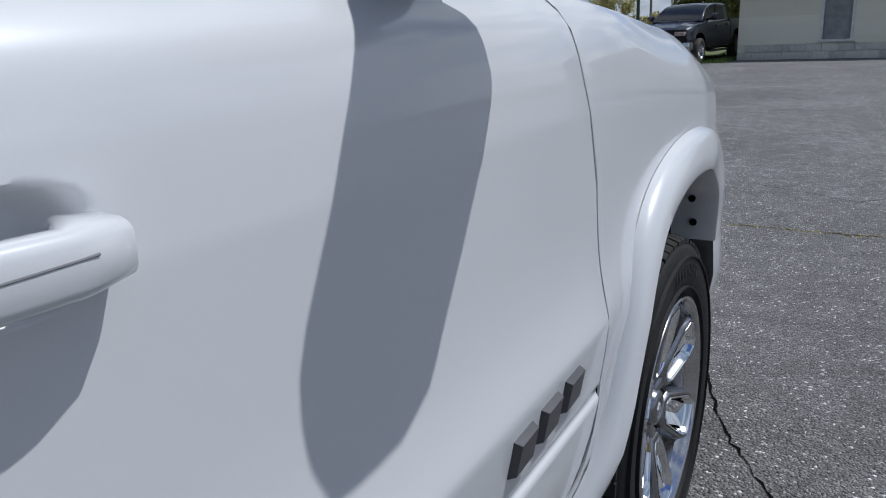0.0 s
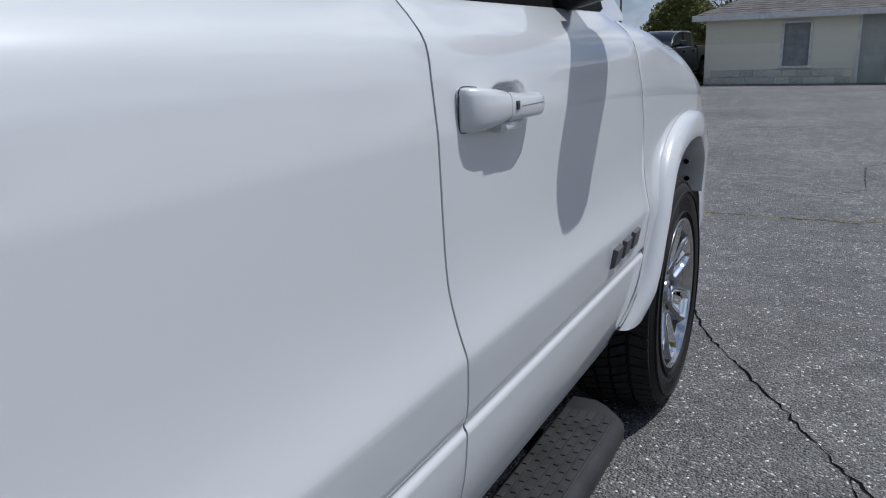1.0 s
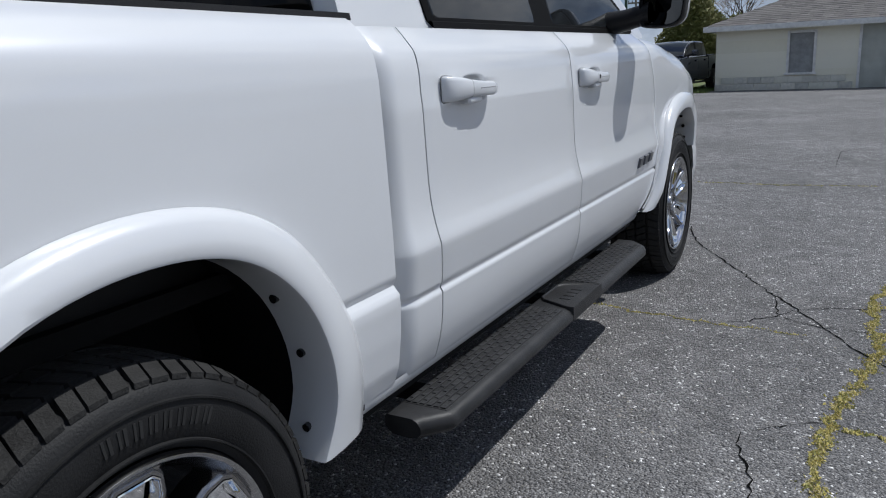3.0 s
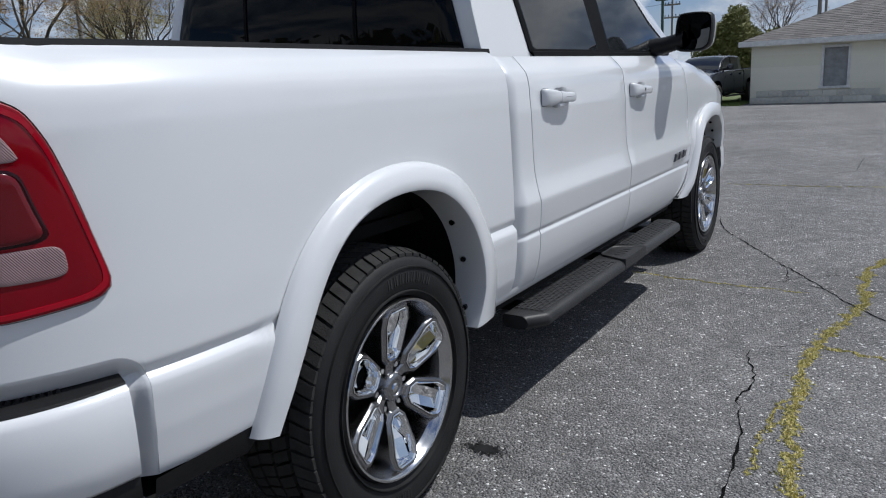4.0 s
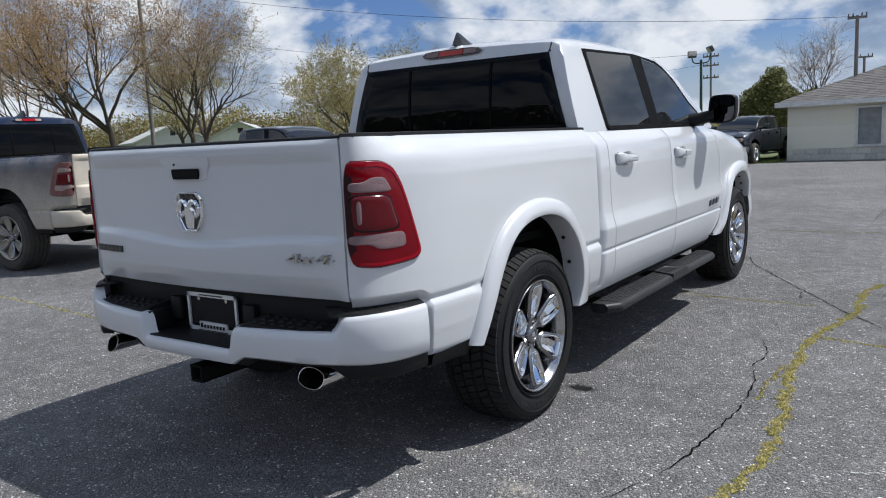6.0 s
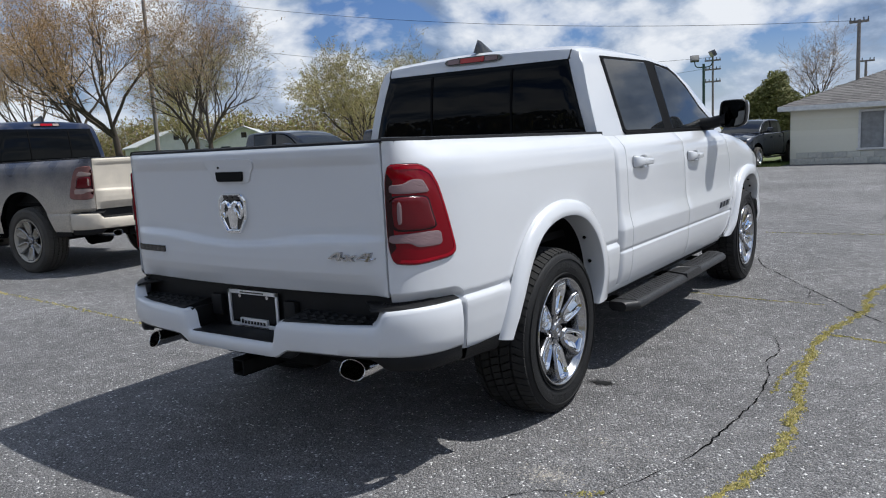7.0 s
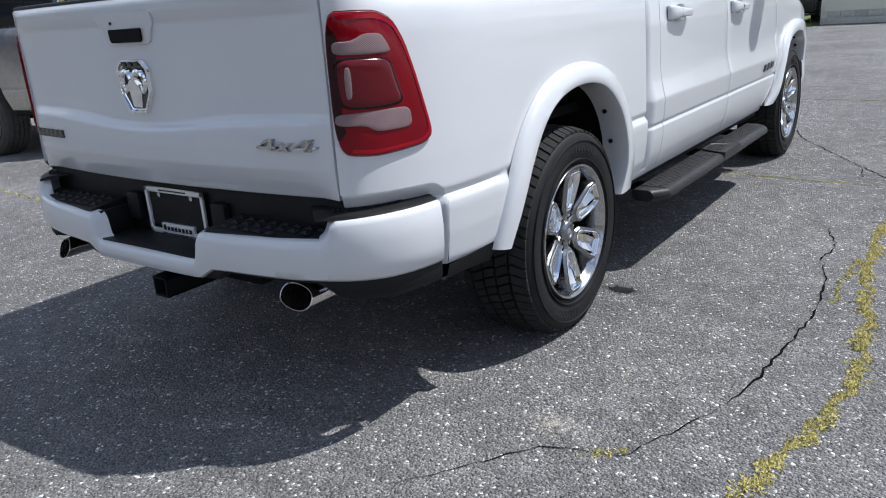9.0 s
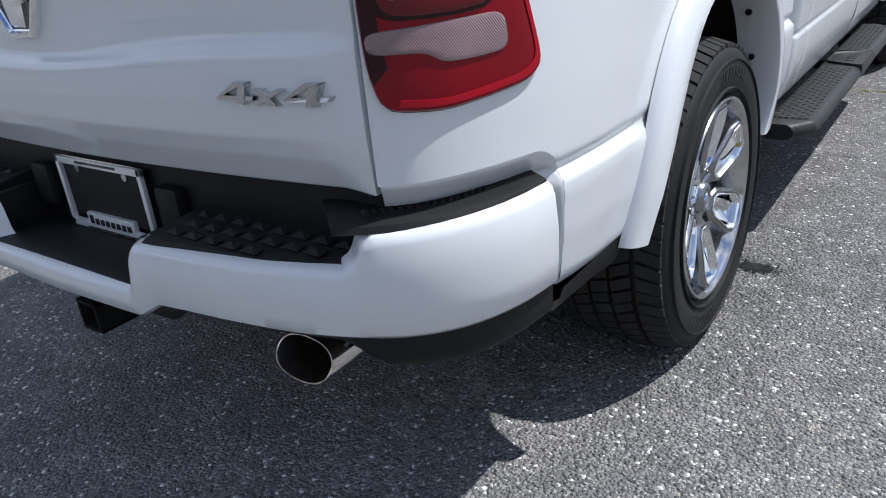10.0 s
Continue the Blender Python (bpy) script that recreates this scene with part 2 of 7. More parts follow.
M_RIMDARK = pbr("grey_wheel_paint", (0.10, 0.10, 0.105), 0.35, metal=0.5, var=0.2)
M_STEEL = pbr("brushed_exhaust", (0.66, 0.64, 0.62), 0.16, metal=1.0, var=0.15, scale=12)
M_IRON = pbr("brake_iron", (0.16, 0.14, 0.13), 0.5, metal=0.8, var=0.3)
M_GLASS = glass_dark("tinted_glass", (0.004, 0.0045, 0.005), spec=0.12)
M_SIDEGLASS = glass_dark("side_glass", (0.016, 0.018, 0.020))
M_MIRROR = pbr("mirror_glass", (0.05, 0.053, 0.056), 0.02, metal=1.0, var=0.02)
M_RED = lens_plastic("red_lens", (0.20, 0.0003, 0.007), spec=0.2)
# lighter red for the rim: the edge highlight is put into the colour
M_REDRIM = lens_plastic("highlight_red_lens", (0.34, 0.0006, 0.012), spec=0.25)
M_REDMID = lens_plastic("inner_red_lens", (0.125, 0.004, 0.009), 0.16, spec=0.3)
M_REDDARK = lens_plastic("dark_red_lens", (0.022, 0.0006, 0.003), spec=0.2)
M_CLEAR = lens_plastic("clear_lens", (0.25, 0.165, 0.17), 0.16, ribs=110.0)
M_TRIM = pbr("window_trim_black", (0.004, 0.004, 0.0042), 0.6, var=0.3, spec=0.08)
M_SILVER = pbr("silver_plate_frame", (0.80, 0.80, 0.81), 0.3, metal=0.35, var=0.06)
M_BRAKE = lens_plastic("brake_lens", (0.42, 0.004, 0.012))
M_ASPHALT = asphalt()


# ---------------- mesh helpers ----------------
def mesh_from(name, verts, faces, smooth=40.0):
    me = bpy.data.meshes.new(name)
    me.from_pydata([tuple(v) for v in verts], [], [tuple(f) for f in faces])
    me.validate()
    if smooth:
        me.polygons.foreach_set("use_smooth", [True] * len(me.polygons))
        me.set_sharp_from_angle(angle=radians(smooth))
    me.update()
    return me


class Shape:
    """Vertices and faces of one part, gathered piece by piece."""

    def __init__(self):
        self.v, self.f = [], []

    def add(self, verts, faces):
        o = len(self.v)
        self.v += [tuple(p) for p in verts]
        self.f += [tuple(i + o for i in q) for q in faces]
        return self

    def grid(self, rows, close_u=False, close_v=False):
        """rows: lists of points of one length; quads between neighbours."""
        n, m = len(rows), len(rows[0])
        vs = [p for r in rows for p in r]
        fs = []
        for i in range(n if close_v else n - 1):
            for j in range(m if close_u else m - 1):
                a, b = i * m + j, i * m + (j + 1) % m
                c, d = ((i + 1) % n) * m + (j + 1) % m, ((i + 1) % n) * m + j
                fs.append((a, b, c, d))
        return self.add(vs, fs)

    def box(self, lo, hi, chamfer=0.0):
        (x0, y0, z0), (x1, y1, z1) = lo, hi
        if not chamfer:
            vs = [(x, y, z) for x in (x0, x1) for y in (y0, y1) for z in (z0, z1)]
            return self.add(vs, [(0, 1, 3, 2), (4, 6, 7, 5), (0, 4, 5, 1), (2, 3, 7, 6), (0, 2, 6, 4), (1, 5, 7, 3)])
        bm = bmesh.new()
        bmesh.ops.create_cube(bm, size=1)
        for v in bm.verts:
            v.co = Vector(((x0 + x1) / 2 + v.co.x * (x1 - x0), (y0 + y1) / 2 + v.co.y * (y1 - y0), (z0 + z1) / 2 + v.co.z * (z1 - z0)))
        bmesh.ops.bevel(bm, geom=bm.edges[:], offset=chamfer, segments=2, profile=0.6, affect="EDGES")
        bm.verts.index_update()
        self.add([v.co[:] for v in bm.verts], [[v.index for v in f.verts] for f in bm.faces])
        bm.free()
        return self

    def tube(self, path, radii, sides=10, caps=True):
        path = [Vector(p) for p in path]
        if isinstance(radii, (int, float)):
            radii = [radii] * len(path)
        rows, side = [], None
        for i, p in enumerate(path):
            d = (path[min(i + 1, len(path) - 1)] - path[max(i - 1, 0)]).normalized()
            if side is None:
                side = d.orthogonal().normalized()
            side = (side - d * side.dot(d)).normalized()
            up = d.cross(side)
            rows.append([p + (side * math.cos(a) + up * math.sin(a)) * radii[i] for a in [2 * math.pi * k / sides for k in range(sides)]])
        o = len(self.v)
        self.grid(rows, close_u=True)
        if caps:
            self.f.append(tuple(o + k for k in range(sides))[::-1])
            self.f.append(tuple(o + (len(rows) - 1) * sides + k for k in range(sides)))
        return self

    def lathe(self, profile, steps=64, axis_x=True, closed=False):
        """profile: (x, r) pairs, turned about the x axis."""
        rows = []
        for k in range(steps):
            a = 2 * math.pi * k / steps
            rows.append([(x, r * math.cos(a), r * math.sin(a)) for x, r in profile])
        return self.grid(rows, close_u=closed, close_v=True)

    def prism(self, outline, fn, depth_fn):
        """A closed outline of (a, b) pairs, set in space by fn, and its back by depth_fn."""
        n = len(outline)
        front, back = [fn(*p) for p in outline], [depth_fn(*p) for p in outline]
        faces = [tuple(range(n)), tuple(range(2 * n - 1, n - 1, -1))]
        faces += [(i, i + n, (i + 1) % n + n, (i + 1) % n) for i in range(n)]
        return self.add(front + back, faces)

    def weld(self):
        """Joins the points that lie in one place."""
        seen, ids, vs = {}, [], []
        for p in self.v:
            k = tuple(round(c, 5) for c in p)
            if k not in seen:
                seen[k] = len(vs)
                vs.append(p)
            ids.append(seen[k])
        self.v, self.f = vs, [tuple(ids[i] for i in q) for q in self.f]
        return self

    def moved(self, m):
        self.v = [tuple(m @ Vector(p)) for p in self.v]
        return self

    def flipped_x(self):
        self.v = [(-x, y, z) for x, y, z in self.v]
        self.f = [tuple(reversed(q)) for q in self.f]
        return self


def part(name, shape, mat, parent=None, label="", smooth=40.0, kind="", category=""):
    """One mesh object under a thing or a part, never deeper than a part's part."""
    while parent is not None and parent.parent is not None and parent.parent.parent is not None:
        parent = parent.parent
    me = mesh_from(name, shape.v, shape.f, smooth)
    me.materials.append(mat)
    ob = new(name, me)
    ob.parent = parent
    return tagged(ob, label=label, kind=kind, category=category)


def empty(name, label, category, group="", kind="", at=(0, 0, 0)):
    ob = new(name)
    ob.empty_display_size = 0.2
    ob.location = at
    return tagged(ob, label, category, group, kind)


def lut(points):
    """A smoothed curve through (at, value) pairs."""
    xs, ys = np.array([p[0] for p in points], float), np.array([p[1] for p in points], float)
    o = np.argsort(xs)
    xs, ys = xs[o], ys[o]

    def value(t, w=0.007):
        return float(np.mean(np.interp(np.linspace(t - w, t + w, 9), xs, ys)))
    return value


def resample(points, n):
    """n points at even steps along a curve rounded through the given ones."""
    p = np.array(points, float)
    for _ in range(3):
        q = np.empty((2 * len(p) - 1, p.shape[1]))
        q[0::2] = p
        q[1::2] = (p[:-1] + p[1:]) / 2
        r = q.copy()
        r[1:-1] = q[:-2] * 0.25 + q[1:-1] * 0.5 + q[2:] * 0.25
        p = r
    d = np.r_[0, np.cumsum(np.linalg.norm(np.diff(p, axis=0), axis=1))]
    t = np.linspace(0, d[-1], n)
    return [tuple(float(np.interp(v, d, p[:, k])) for k in range(p.shape[1])) for v in t]


# ---------------- the pickup ----------------
# The truck's own axes: x to its right, y ahead, the rear axle at y = 0, the ground at z = 0.
DOOR = lut([(1.345, 0.822), (1.325, 0.845), (1.29, 0.887), (1.262, 0.917), (1.25, 0.925), (1.23, 0.932), (1.20, 0.938), (1.12, 0.946), (1.00, 0.949), (0.95, 0.9505), (0.91, 0.953), (0.87, 0.957),
            (0.83, 0.964), (0.80, 0.971), (0.785, 0.9745), (0.777, 0.9748), (0.74, 0.9712), (0.70, 0.9665), (0.670, 0.9630), (0.6655, 0.954), (0.6605, 0.954), (0.656, 0.965), (0.60, 0.962), (0.56, 0.957), (0.52, 0.949), (0.46, 0.930), (0.40, 0.90)])
BED = lut([(1.36, 0.835), (1.345, 0.848), (1.32, 0.885), (1.28, 0.920), (1.262, 0.930), (1.24, 0.936), (1.20, 0.942), (1.05, 0.948), (0.85, 0.954), (0.737, 0.955),
           (0.728, 0.945), (0.718, 0.945), (0.708, 0.962), (0.68, 0.964), (0.60, 0.959), (0.52, 0.948), (0.45, 0.925)])
NOSE = lut([(3.0, 0.0), (4.0, 0.0), (4.25, 0.025), (4.45, 0.08), (4.6, 0.2), (4.7, 0.36)])
TAIL = [(0.95, 0.80), (0.95, 0.4), (0.95, 0.0), (0.95, -0.35), (0.948, -0.58), (0.938, -0.72), (0.917, -0.83), (0.893, -0.91), (0.866, -0.975), (0.838, -1.022), (0.812, -1.05), (0.787, -1.062)]
REAR_OUT = [(-0.538, 0.482), (-0.455, 0.70), (-0.355, 0.86), (-0.19, 0.985), (0.035, 1.037), (0.26, 1.02), (0.43, 0.945), (0.535, 0.80), (0.60, 0.69), (0.63, 0.52), (0.62, 0.44)]
REAR_IN = [(-0.482, 0.474), (-0.39, 0.655), (-0.30, 0.795), (-0.195, 0.898), (-0.037, 0.949), (0.154, 0.952), (0.310, 0.908), (0.436, 0.787), (0.486, 0.64), (0.486, 0.53), (0.445, 0.44)]
FRONT_OUT = [(3.10, 0.45), (3.20, 0.55), (3.285, 0.71), (3.37, 0.86), (3.47, 0.945), (3.69, 1.008), (3.95, 1.006), (4.15, 0.96), (4.26, 0.85), (4.295, 0.74), (4.30, 0.67)]
FRONT_IN = [(3.195, 0.46), (3.255, 0.57), (3.30, 0.65), (3.365, 0.752), (3.43, 0.826), (3.51, 0.880), (3.68, 0.922), (3.88, 0.918), (4.04, 0.86), (4.115, 0.77), (4.125, 0.67)]
FRONT_WHEEL, WHEEL_Z = 3.672, 0.394


def sheet(at, nu, nv, inward, edge=0.0025, lip=0.022, more=(), more_u=()):
    """A pressed panel: a grid of at(u, v), its rim rolled under and turned in along inward."""
    us = sorted([0, 0.004] + [i / nu for i in range(1, nu)] + [0.996, 1] + list(more_u))
    vs = sorted([0, 0.006] + [j / nv for j in range(1, nv)] + [0.994, 1] + list(more))
    inn = Vector(inward)
    rows = []
    for j, v in enumerate(vs):
        row = []
        for i, u in enumerate(us):
            p = Vector(at(u, v))
            if i in (0, len(us) - 1) or j in (0, len(vs) - 1):
                p += inn * edge
            row.append(p)
        rows.append(row)
    s = Shape().grid(rows)
    rim = [rows[0][i] for i in range(len(us))] + [rows[j][-1] for j in range(1, len(vs))]
    rim += [rows[-1][i] for i in range(len(us) - 2, -1, -1)] + [rows[j][0] for j in range(len(vs) - 2, 0, -1)]
    s.grid([rim, [p + inn * lip for p in rim]], close_u=True)
    return s


def sided(shape, side):
    return shape if side > 0 else shape.flipped_x()


def arch_low(curve, y, floor):
    """The lower edge of a panel at y where a wheel arch cuts it."""
    ys, zs = [p[0] for p in curve], [p[1] for p in curve]
    if y <= ys[0] or y >= ys[-1]:
        return floor
    return max(floor, float(np.interp(y, ys, zs)))


def mid_arch(a, b):
    a, b = resample(a, 25), resample(b, 25)
    pts = [((p[0] + q[0]) / 2, (p[1] + q[1]) / 2) for p, q in zip(a, b)]
    out = [pts[0]]
    for p in pts[1:]:
        if p[0] > out[-1][0] + 0.002:
            out.append(p)
    return out


REAR_MID, FRONT_MID = mid_arch(REAR_OUT, REAR_IN), mid_arch(FRONT_OUT, FRONT_IN)
TAIL_CURVE = resample(resample(TAIL, 50), 500)
TAIL_LEN = np.r_[0, np.cumsum([math.dist(a, b) for a, b in zip(TAIL_CURVE[:-1], TAIL_CURVE[1:])])]


def tail_at(s, z, out=0.0):
    """A point of the bed's skin: s runs from the bed's front edge (0) round the rear corner to the tailgate (1)."""
    d = s * TAIL_LEN[-1]
    x, y = (float(np.interp(d, TAIL_LEN, [p[k] for p in TAIL_CURVE])) for k in (0, 1))
    e = 0.02
    x0, y0 = (float(np.interp(d - e, TAIL_LEN, [p[k] for p in TAIL_CURVE])) for k in (0, 1))
    x1, y1 = (float(np.interp(d + e, TAIL_LEN, [p[k] for p in TAIL_CURVE])) for k in (0, 1))
    n = Vector((-(y1 - y0), x1 - x0, 0)).normalized()
    k = BED(z) - 0.95
    if k < 0 and z > 1.0:
        t = min(1.0, max(0.0, (0.992 - s) / 0.14))
        k *= t * t * (3 - 2 * t)
    k += out
    return Vector((x, y, z)) + n * k


def rail_z(y):
    return 1.332 + 0.007 * (0.8 - y)


def s_of_y(y):
    ys = [p[1] for p in TAIL_CURVE]
    return float(np.interp(-y, [-v for v in ys], TAIL_LEN / TAIL_LEN[-1]))


def bed_edge(y):
    """The lower edge of the bed's skin: over the wheel, then up and round the bumper's end."""
    if y > -0.764:
        return arch_low(REAR_MID, y, 0.47 if y > 0 else 0.502)
    t = min(1.0, max(0.0, (y + 0.830) / 0.066))
    return 0.706 + 0.064 * math.sqrt(max(0.0, 1 - t * t)) + 0.02 * max(0, -0.830 - y) * 1.2


def bed_panel(side):
    """The bed's side in one skin, from the cab round the rear corner to the tailgate."""
    cut = -0.7645

    def column(s, lo, mid, rows_low, rows_high, only_low=False):
        y = float(np.interp(s * TAIL_LEN[-1], TAIL_LEN, [p[1] for p in TAIL_CURVE]))
        top = rail_z(y)
        zs = [lo + (mid - lo) * j / rows_low for j in range(rows_low + 1)]
        if not only_low:
            zs += [mid + (top - mid) * j / rows_high for j in range(1, rows_high + 1)]
        out = []
        for z in zs:
            p = tail_at(s, z)
            if s < 0.02:
                p.y = min(p.y, 0.785 - 0.006 * max(0, (z - 1.15) / 0.2) ** 2)
            out.append(tuple(p))
        return out

    s_cut = s_of_y(cut)
    fore = [i / 90 * s_cut for i in range(90)] + [s_cut]
    aft = [s_cut] + [s_of_y(y) for y in (-0.7655, -0.768, -0.773, -0.780, -0.789, -0.799, -0.810, -0.821, -0.832)]
    aft += [aft[-1] + (1 - aft[-1]) * i / 24 for i in range(1, 25)]
    y_of = lambda s: float(np.interp(s * TAIL_LEN[-1], TAIL_LEN, [p[1] for p in TAIL_CURVE]))
    a_cols, b_cols = [], []
    for s in fore:
        lo = bed_edge(max(y_of(s), cut + 0.0006))
        a_cols.append(column(s, lo, max(0.80, lo + 0.03), 34, 56))
    for s in aft:
        b_cols.append(column(s, bed_edge(min(y_of(s), cut - 0.0002)), 0.80, 34, 56))
    sh = Shape().grid(a_cols).grid(b_cols)
    inn = Vector((-0.02, 0.0, 0))
    sh.grid([a_cols[0], [tuple(Vector(p) + inn) for p in a_cols[0]]])
    sh.grid([b_cols[-1], [tuple(Vector(p) + Vector((-0.004, 0.02, 0))) for p in b_cols[-1]]])
    return sided(sh.weld(), side)


def bumper_lip(side):
    """The skin's edge, rolled inwards round the bumper's end."""
    path = [(-0.7645, z, -1.0, 0.0) for z in (0.502, 0.56, 0.62, 0.66, 0.69, 0.706)]
    for k in range(1, 9):
        a = math.pi / 2 * k / 8
        path.append((-0.830 + 0.0655 * math.cos(a), 0.706 + 0.064 * math.sin(a), -math.cos(a), -math.sin(a)))
    path += [(y, bed_edge(y), 0.0, -1.0) for y in (-0.87, -0.91, -0.95, -0.985, -1.02, -1.045, -1.060)]
    rows = []
    for y, z, dy, dz in path:
        s0 = s_of_y(y)
        rows.append([tuple(tail_at(min(1.0, s0 - dy * a / TAIL_LEN[-1]), z + dz * a, o) * 1.0 + Vector((0, 0, 0))) for a, o in ((0, 0.0), (0.004, -0.0012), (0.009, -0.0045), (0.016, -0.0105), (0.024, -0.0165), (0.032, -0.0210), (0.041, -0.0225), (0.042, -0.055))])
    return sided(Shape().grid(rows), side)


def sill_strip(side):
    """The black lower edging under the bed's skin, from the bumper to the wheel."""
    rows = []
    for y, lo in ((-0.785, 0.455), (-0.70, 0.452), (-0.62, 0.447), (-0.56, 0.440), (-0.53, 0.437), (-0.505, 0.455), (-0.495, 0.49)):
        rows.append([(0.942, y, 0.508), (0.940, y, 0.502), (0.932, y, lo + 0.015), (0.920, y, lo), (0.86, y, lo + 0.005), (0.80, y, 0.50)])
    s = Shape().grid(rows)
    s.add(rows[-1], [tuple(range(6))])
    return sided(s, side)


def flare(outer, inner, body, side):
    o, i = resample(outer, 46), resample(inner, 46)
    rows = []
    for (ya, za), (yb, zb) in zip(o, i):
        xb = body(ya, za)
        ring = []
        for t, dx in ((0, 0.001), (0.03, 0.012), (0.10, 0.024), (0.28, 0.034), (0.6, 0.042), (0.9, 0.045), (0.98, 0.042), (1.0, 0.034)):
            ring.append((xb + dx, ya + (yb - ya) * t, za + (zb - za) * t))
        ring += [(xb - 0.02, yb, zb), (xb - 0.075, yb, zb)]
        rows.append(ring)
    s = Shape().grid(rows)
    for r in (rows[0], rows[-1]):
        s.add(r + [(r[0][0] - 0.075, r[0][1], r[0][2])], [tuple(range(len(r) + 1))])
    return sided(s, side)


def door_line_rear(z):
    return float(np.interp(z, [0.46, 0.70, 0.80, 0.90, 1.16, 1.24, 1.28, 1.325], [0.988, 0.986, 0.972, 0.966, 0.964, 0.973, 0.986, 1.010]))


def door_line_mid(z):
    return float(np.interp(z, [0.46, 0.70, 0.80, 0.90, 1.20, 1.26, 1.318], [2.055, 2.062, 2.046, 2.033, 2.033, 2.045, 2.075]))


def door_line_front(z):
    return float(np.interp(z, [0.46, 0.50, 0.56, 0.65, 0.80, 1.0, 1.12, 1.23, 1.318], [2.97, 3.06, 3.13, 3.195, 3.21, 3.215, 3.19, 3.155, 3.125]))


def door_skin(y, z):
    return DOOR(z) - NOSE(y)


DOOR_MORE = [(z - 0.462) / (1.318 - 0.462) for z in (0.646, 0.652, 0.656, 0.661, 0.666, 0.671, 0.677, 0.768, 0.775, 0.782, 0.790)]


HANDLES = ((1.058, 1.160), (2.098, 1.150))


def door_dent(y, z):
    """How far the skin sinks in behind a door handle's grip."""
    deep = 0.0
    for hy, hz in HANDLES:
        r = (abs((y - hy - 0.192) / 0.080) ** 3 + abs((z - hz + 0.004) / 0.038) ** 3) ** (1 / 3)
        t = min(1.0, max(0.0, (1.0 - r) / 0.42))
        deep = max(deep, 0.026 * t * t * (3 - 2 * t))
    return deep


def door_panel(ya, yb, side):
    gap = 0.0028
    more_u = [0.075 + 0.0038 * k + 0.0003 for k in range(68)]
    more_v = [(1.108 + 0.0030 * k - 0.462) / (1.318 - 0.462) for k in range(36)]

    def at(u, v):
        z = 0.462 + (1.318 - 0.462) * v
        y = (ya(z) + gap) + (yb(z) - ya(z) - 2 * gap) * u
        return (door_skin(y, z) - door_dent(y, z), y, z)
    return sided(sheet(at, 14, 61, (-1, 0, 0), edge=0.0007, lip=0.004, more=DOOR_MORE + more_v, more_u=more_u), side)


def door_frame(side):
    """The dark jambs and seals behind the door gaps."""
    rows = []
    for j in range(40):
        z = 0.468 + (1.312 - 0.468) * j / 39
        a, b, c = door_line_rear(z), door_line_mid(z), door_line_front(z)
        rows.append([(DOOR(z) - d - NOSE(y), y, z) for y, d in ((a - 0.012, 0.0055), (a + 0.012, 0.0055), (a + 0.03, 0.04), (b - 0.03, 0.04), (b - 0.012, 0.0055), (b + 0.012, 0.0055), (b + 0.03, 0.04), (c - 0.03, 0.04), (c - 0.012, 0.0055), (c + 0.015, 0.0055))])
    return sided(Shape().grid(rows), side)


def cab_strip(side):
    """The cab's skin between the bed and the rear door."""
    def at(u, v):
        z = 0.462 + (1.318 - 0.462) * v
        y = 0.79 + (door_line_rear(z) - 0.0035 - 0.79) * u
        x = DOOR(z) - 0.055 * max(0, 1 - u * 2.6) ** 2
        return (x, y, z)
    return sided(sheet(at, 12, 43, (-1, 0, 0), edge=0.0008, lip=0.004, more=DOOR_MORE), side)


def fender_top(y):
    return float(np.interp(y, [2.9, 3.1, 3.5, 3.9, 4.25, 4.5, 4.7], [1.315, 1.300, 1.255, 1.222, 1.165, 1.09, 0.98]))


def fender_skin(y, z):
    """The fender's side: the door's own section at the gap, easing into a rounder shoulder ahead of it."""
    top = fender_top(y)
    k = max(0.0, z - (top - 0.16)) / 0.16
    ahead = DOOR(min(z, 1.12)) - NOSE(y) - 0.085 * k ** 2.2
    w = min(1.0, max(0.0, (3.95 - y) / 0.75))
    w = w * w * (3 - 2 * w)
    return ahead + (DOOR(z) - ahead) * w


def fender_panel(side):
    def at(u, v):
        yb = 4.55
        y0 = 3.19
        y = y0 + (yb - y0) * u
        lo = arch_low(FRONT_MID, y, 0.66 if y > 4.2 else 0.47)
        z = lo + (fender_top(y) - lo) * v
        ystart = door_line_front(min(z, 1.31)) + 0.004
        y = ystart + (yb - ystart) * u
        lo = arch_low(FRONT_MID, y, 0.70 if y > 4.2 else 0.47)
        z = lo + (fender_top(y) - lo) * v
        return (fender_skin(y, z), y, z)
    return sided(sheet(at, 50, 30, (-1, 0, 0), edge=0.0008, lip=0.004), side)


def hood():
    def at(u, v):
        y = 3.02 + (4.62 - 3.02) * v
        w = fender_skin(y, fender_top(y)) - 0.004
        k = 2 * u - 1
        z = fender_top(y) + 0.055 * (1 - abs(k) ** 2.6) + 0.018 * max(0, 1 - abs(abs(k) - 0.55) * 6)
        return (k * w, y, z)
    return sheet(at, 40, 24, (0, 0, -1))


def nose():
    """The front face: grille, lamps and bumper in one plain form."""
    rows = []
    for z in (0.40, 0.46, 0.58, 0.70, 0.80, 0.92, 1.02, 1.09):
        rows.append([(k * 0.80 * (1 if z < 1.0 else 0.97), 4.60 + 0.13 * (1 - k * k) - 0.08 * max(0, z - 0.9) - 0.10 * max(0, 0.55 - z), z) for k in [i / 12 - 1 for i in range(25)]])
    return Shape().grid(rows)


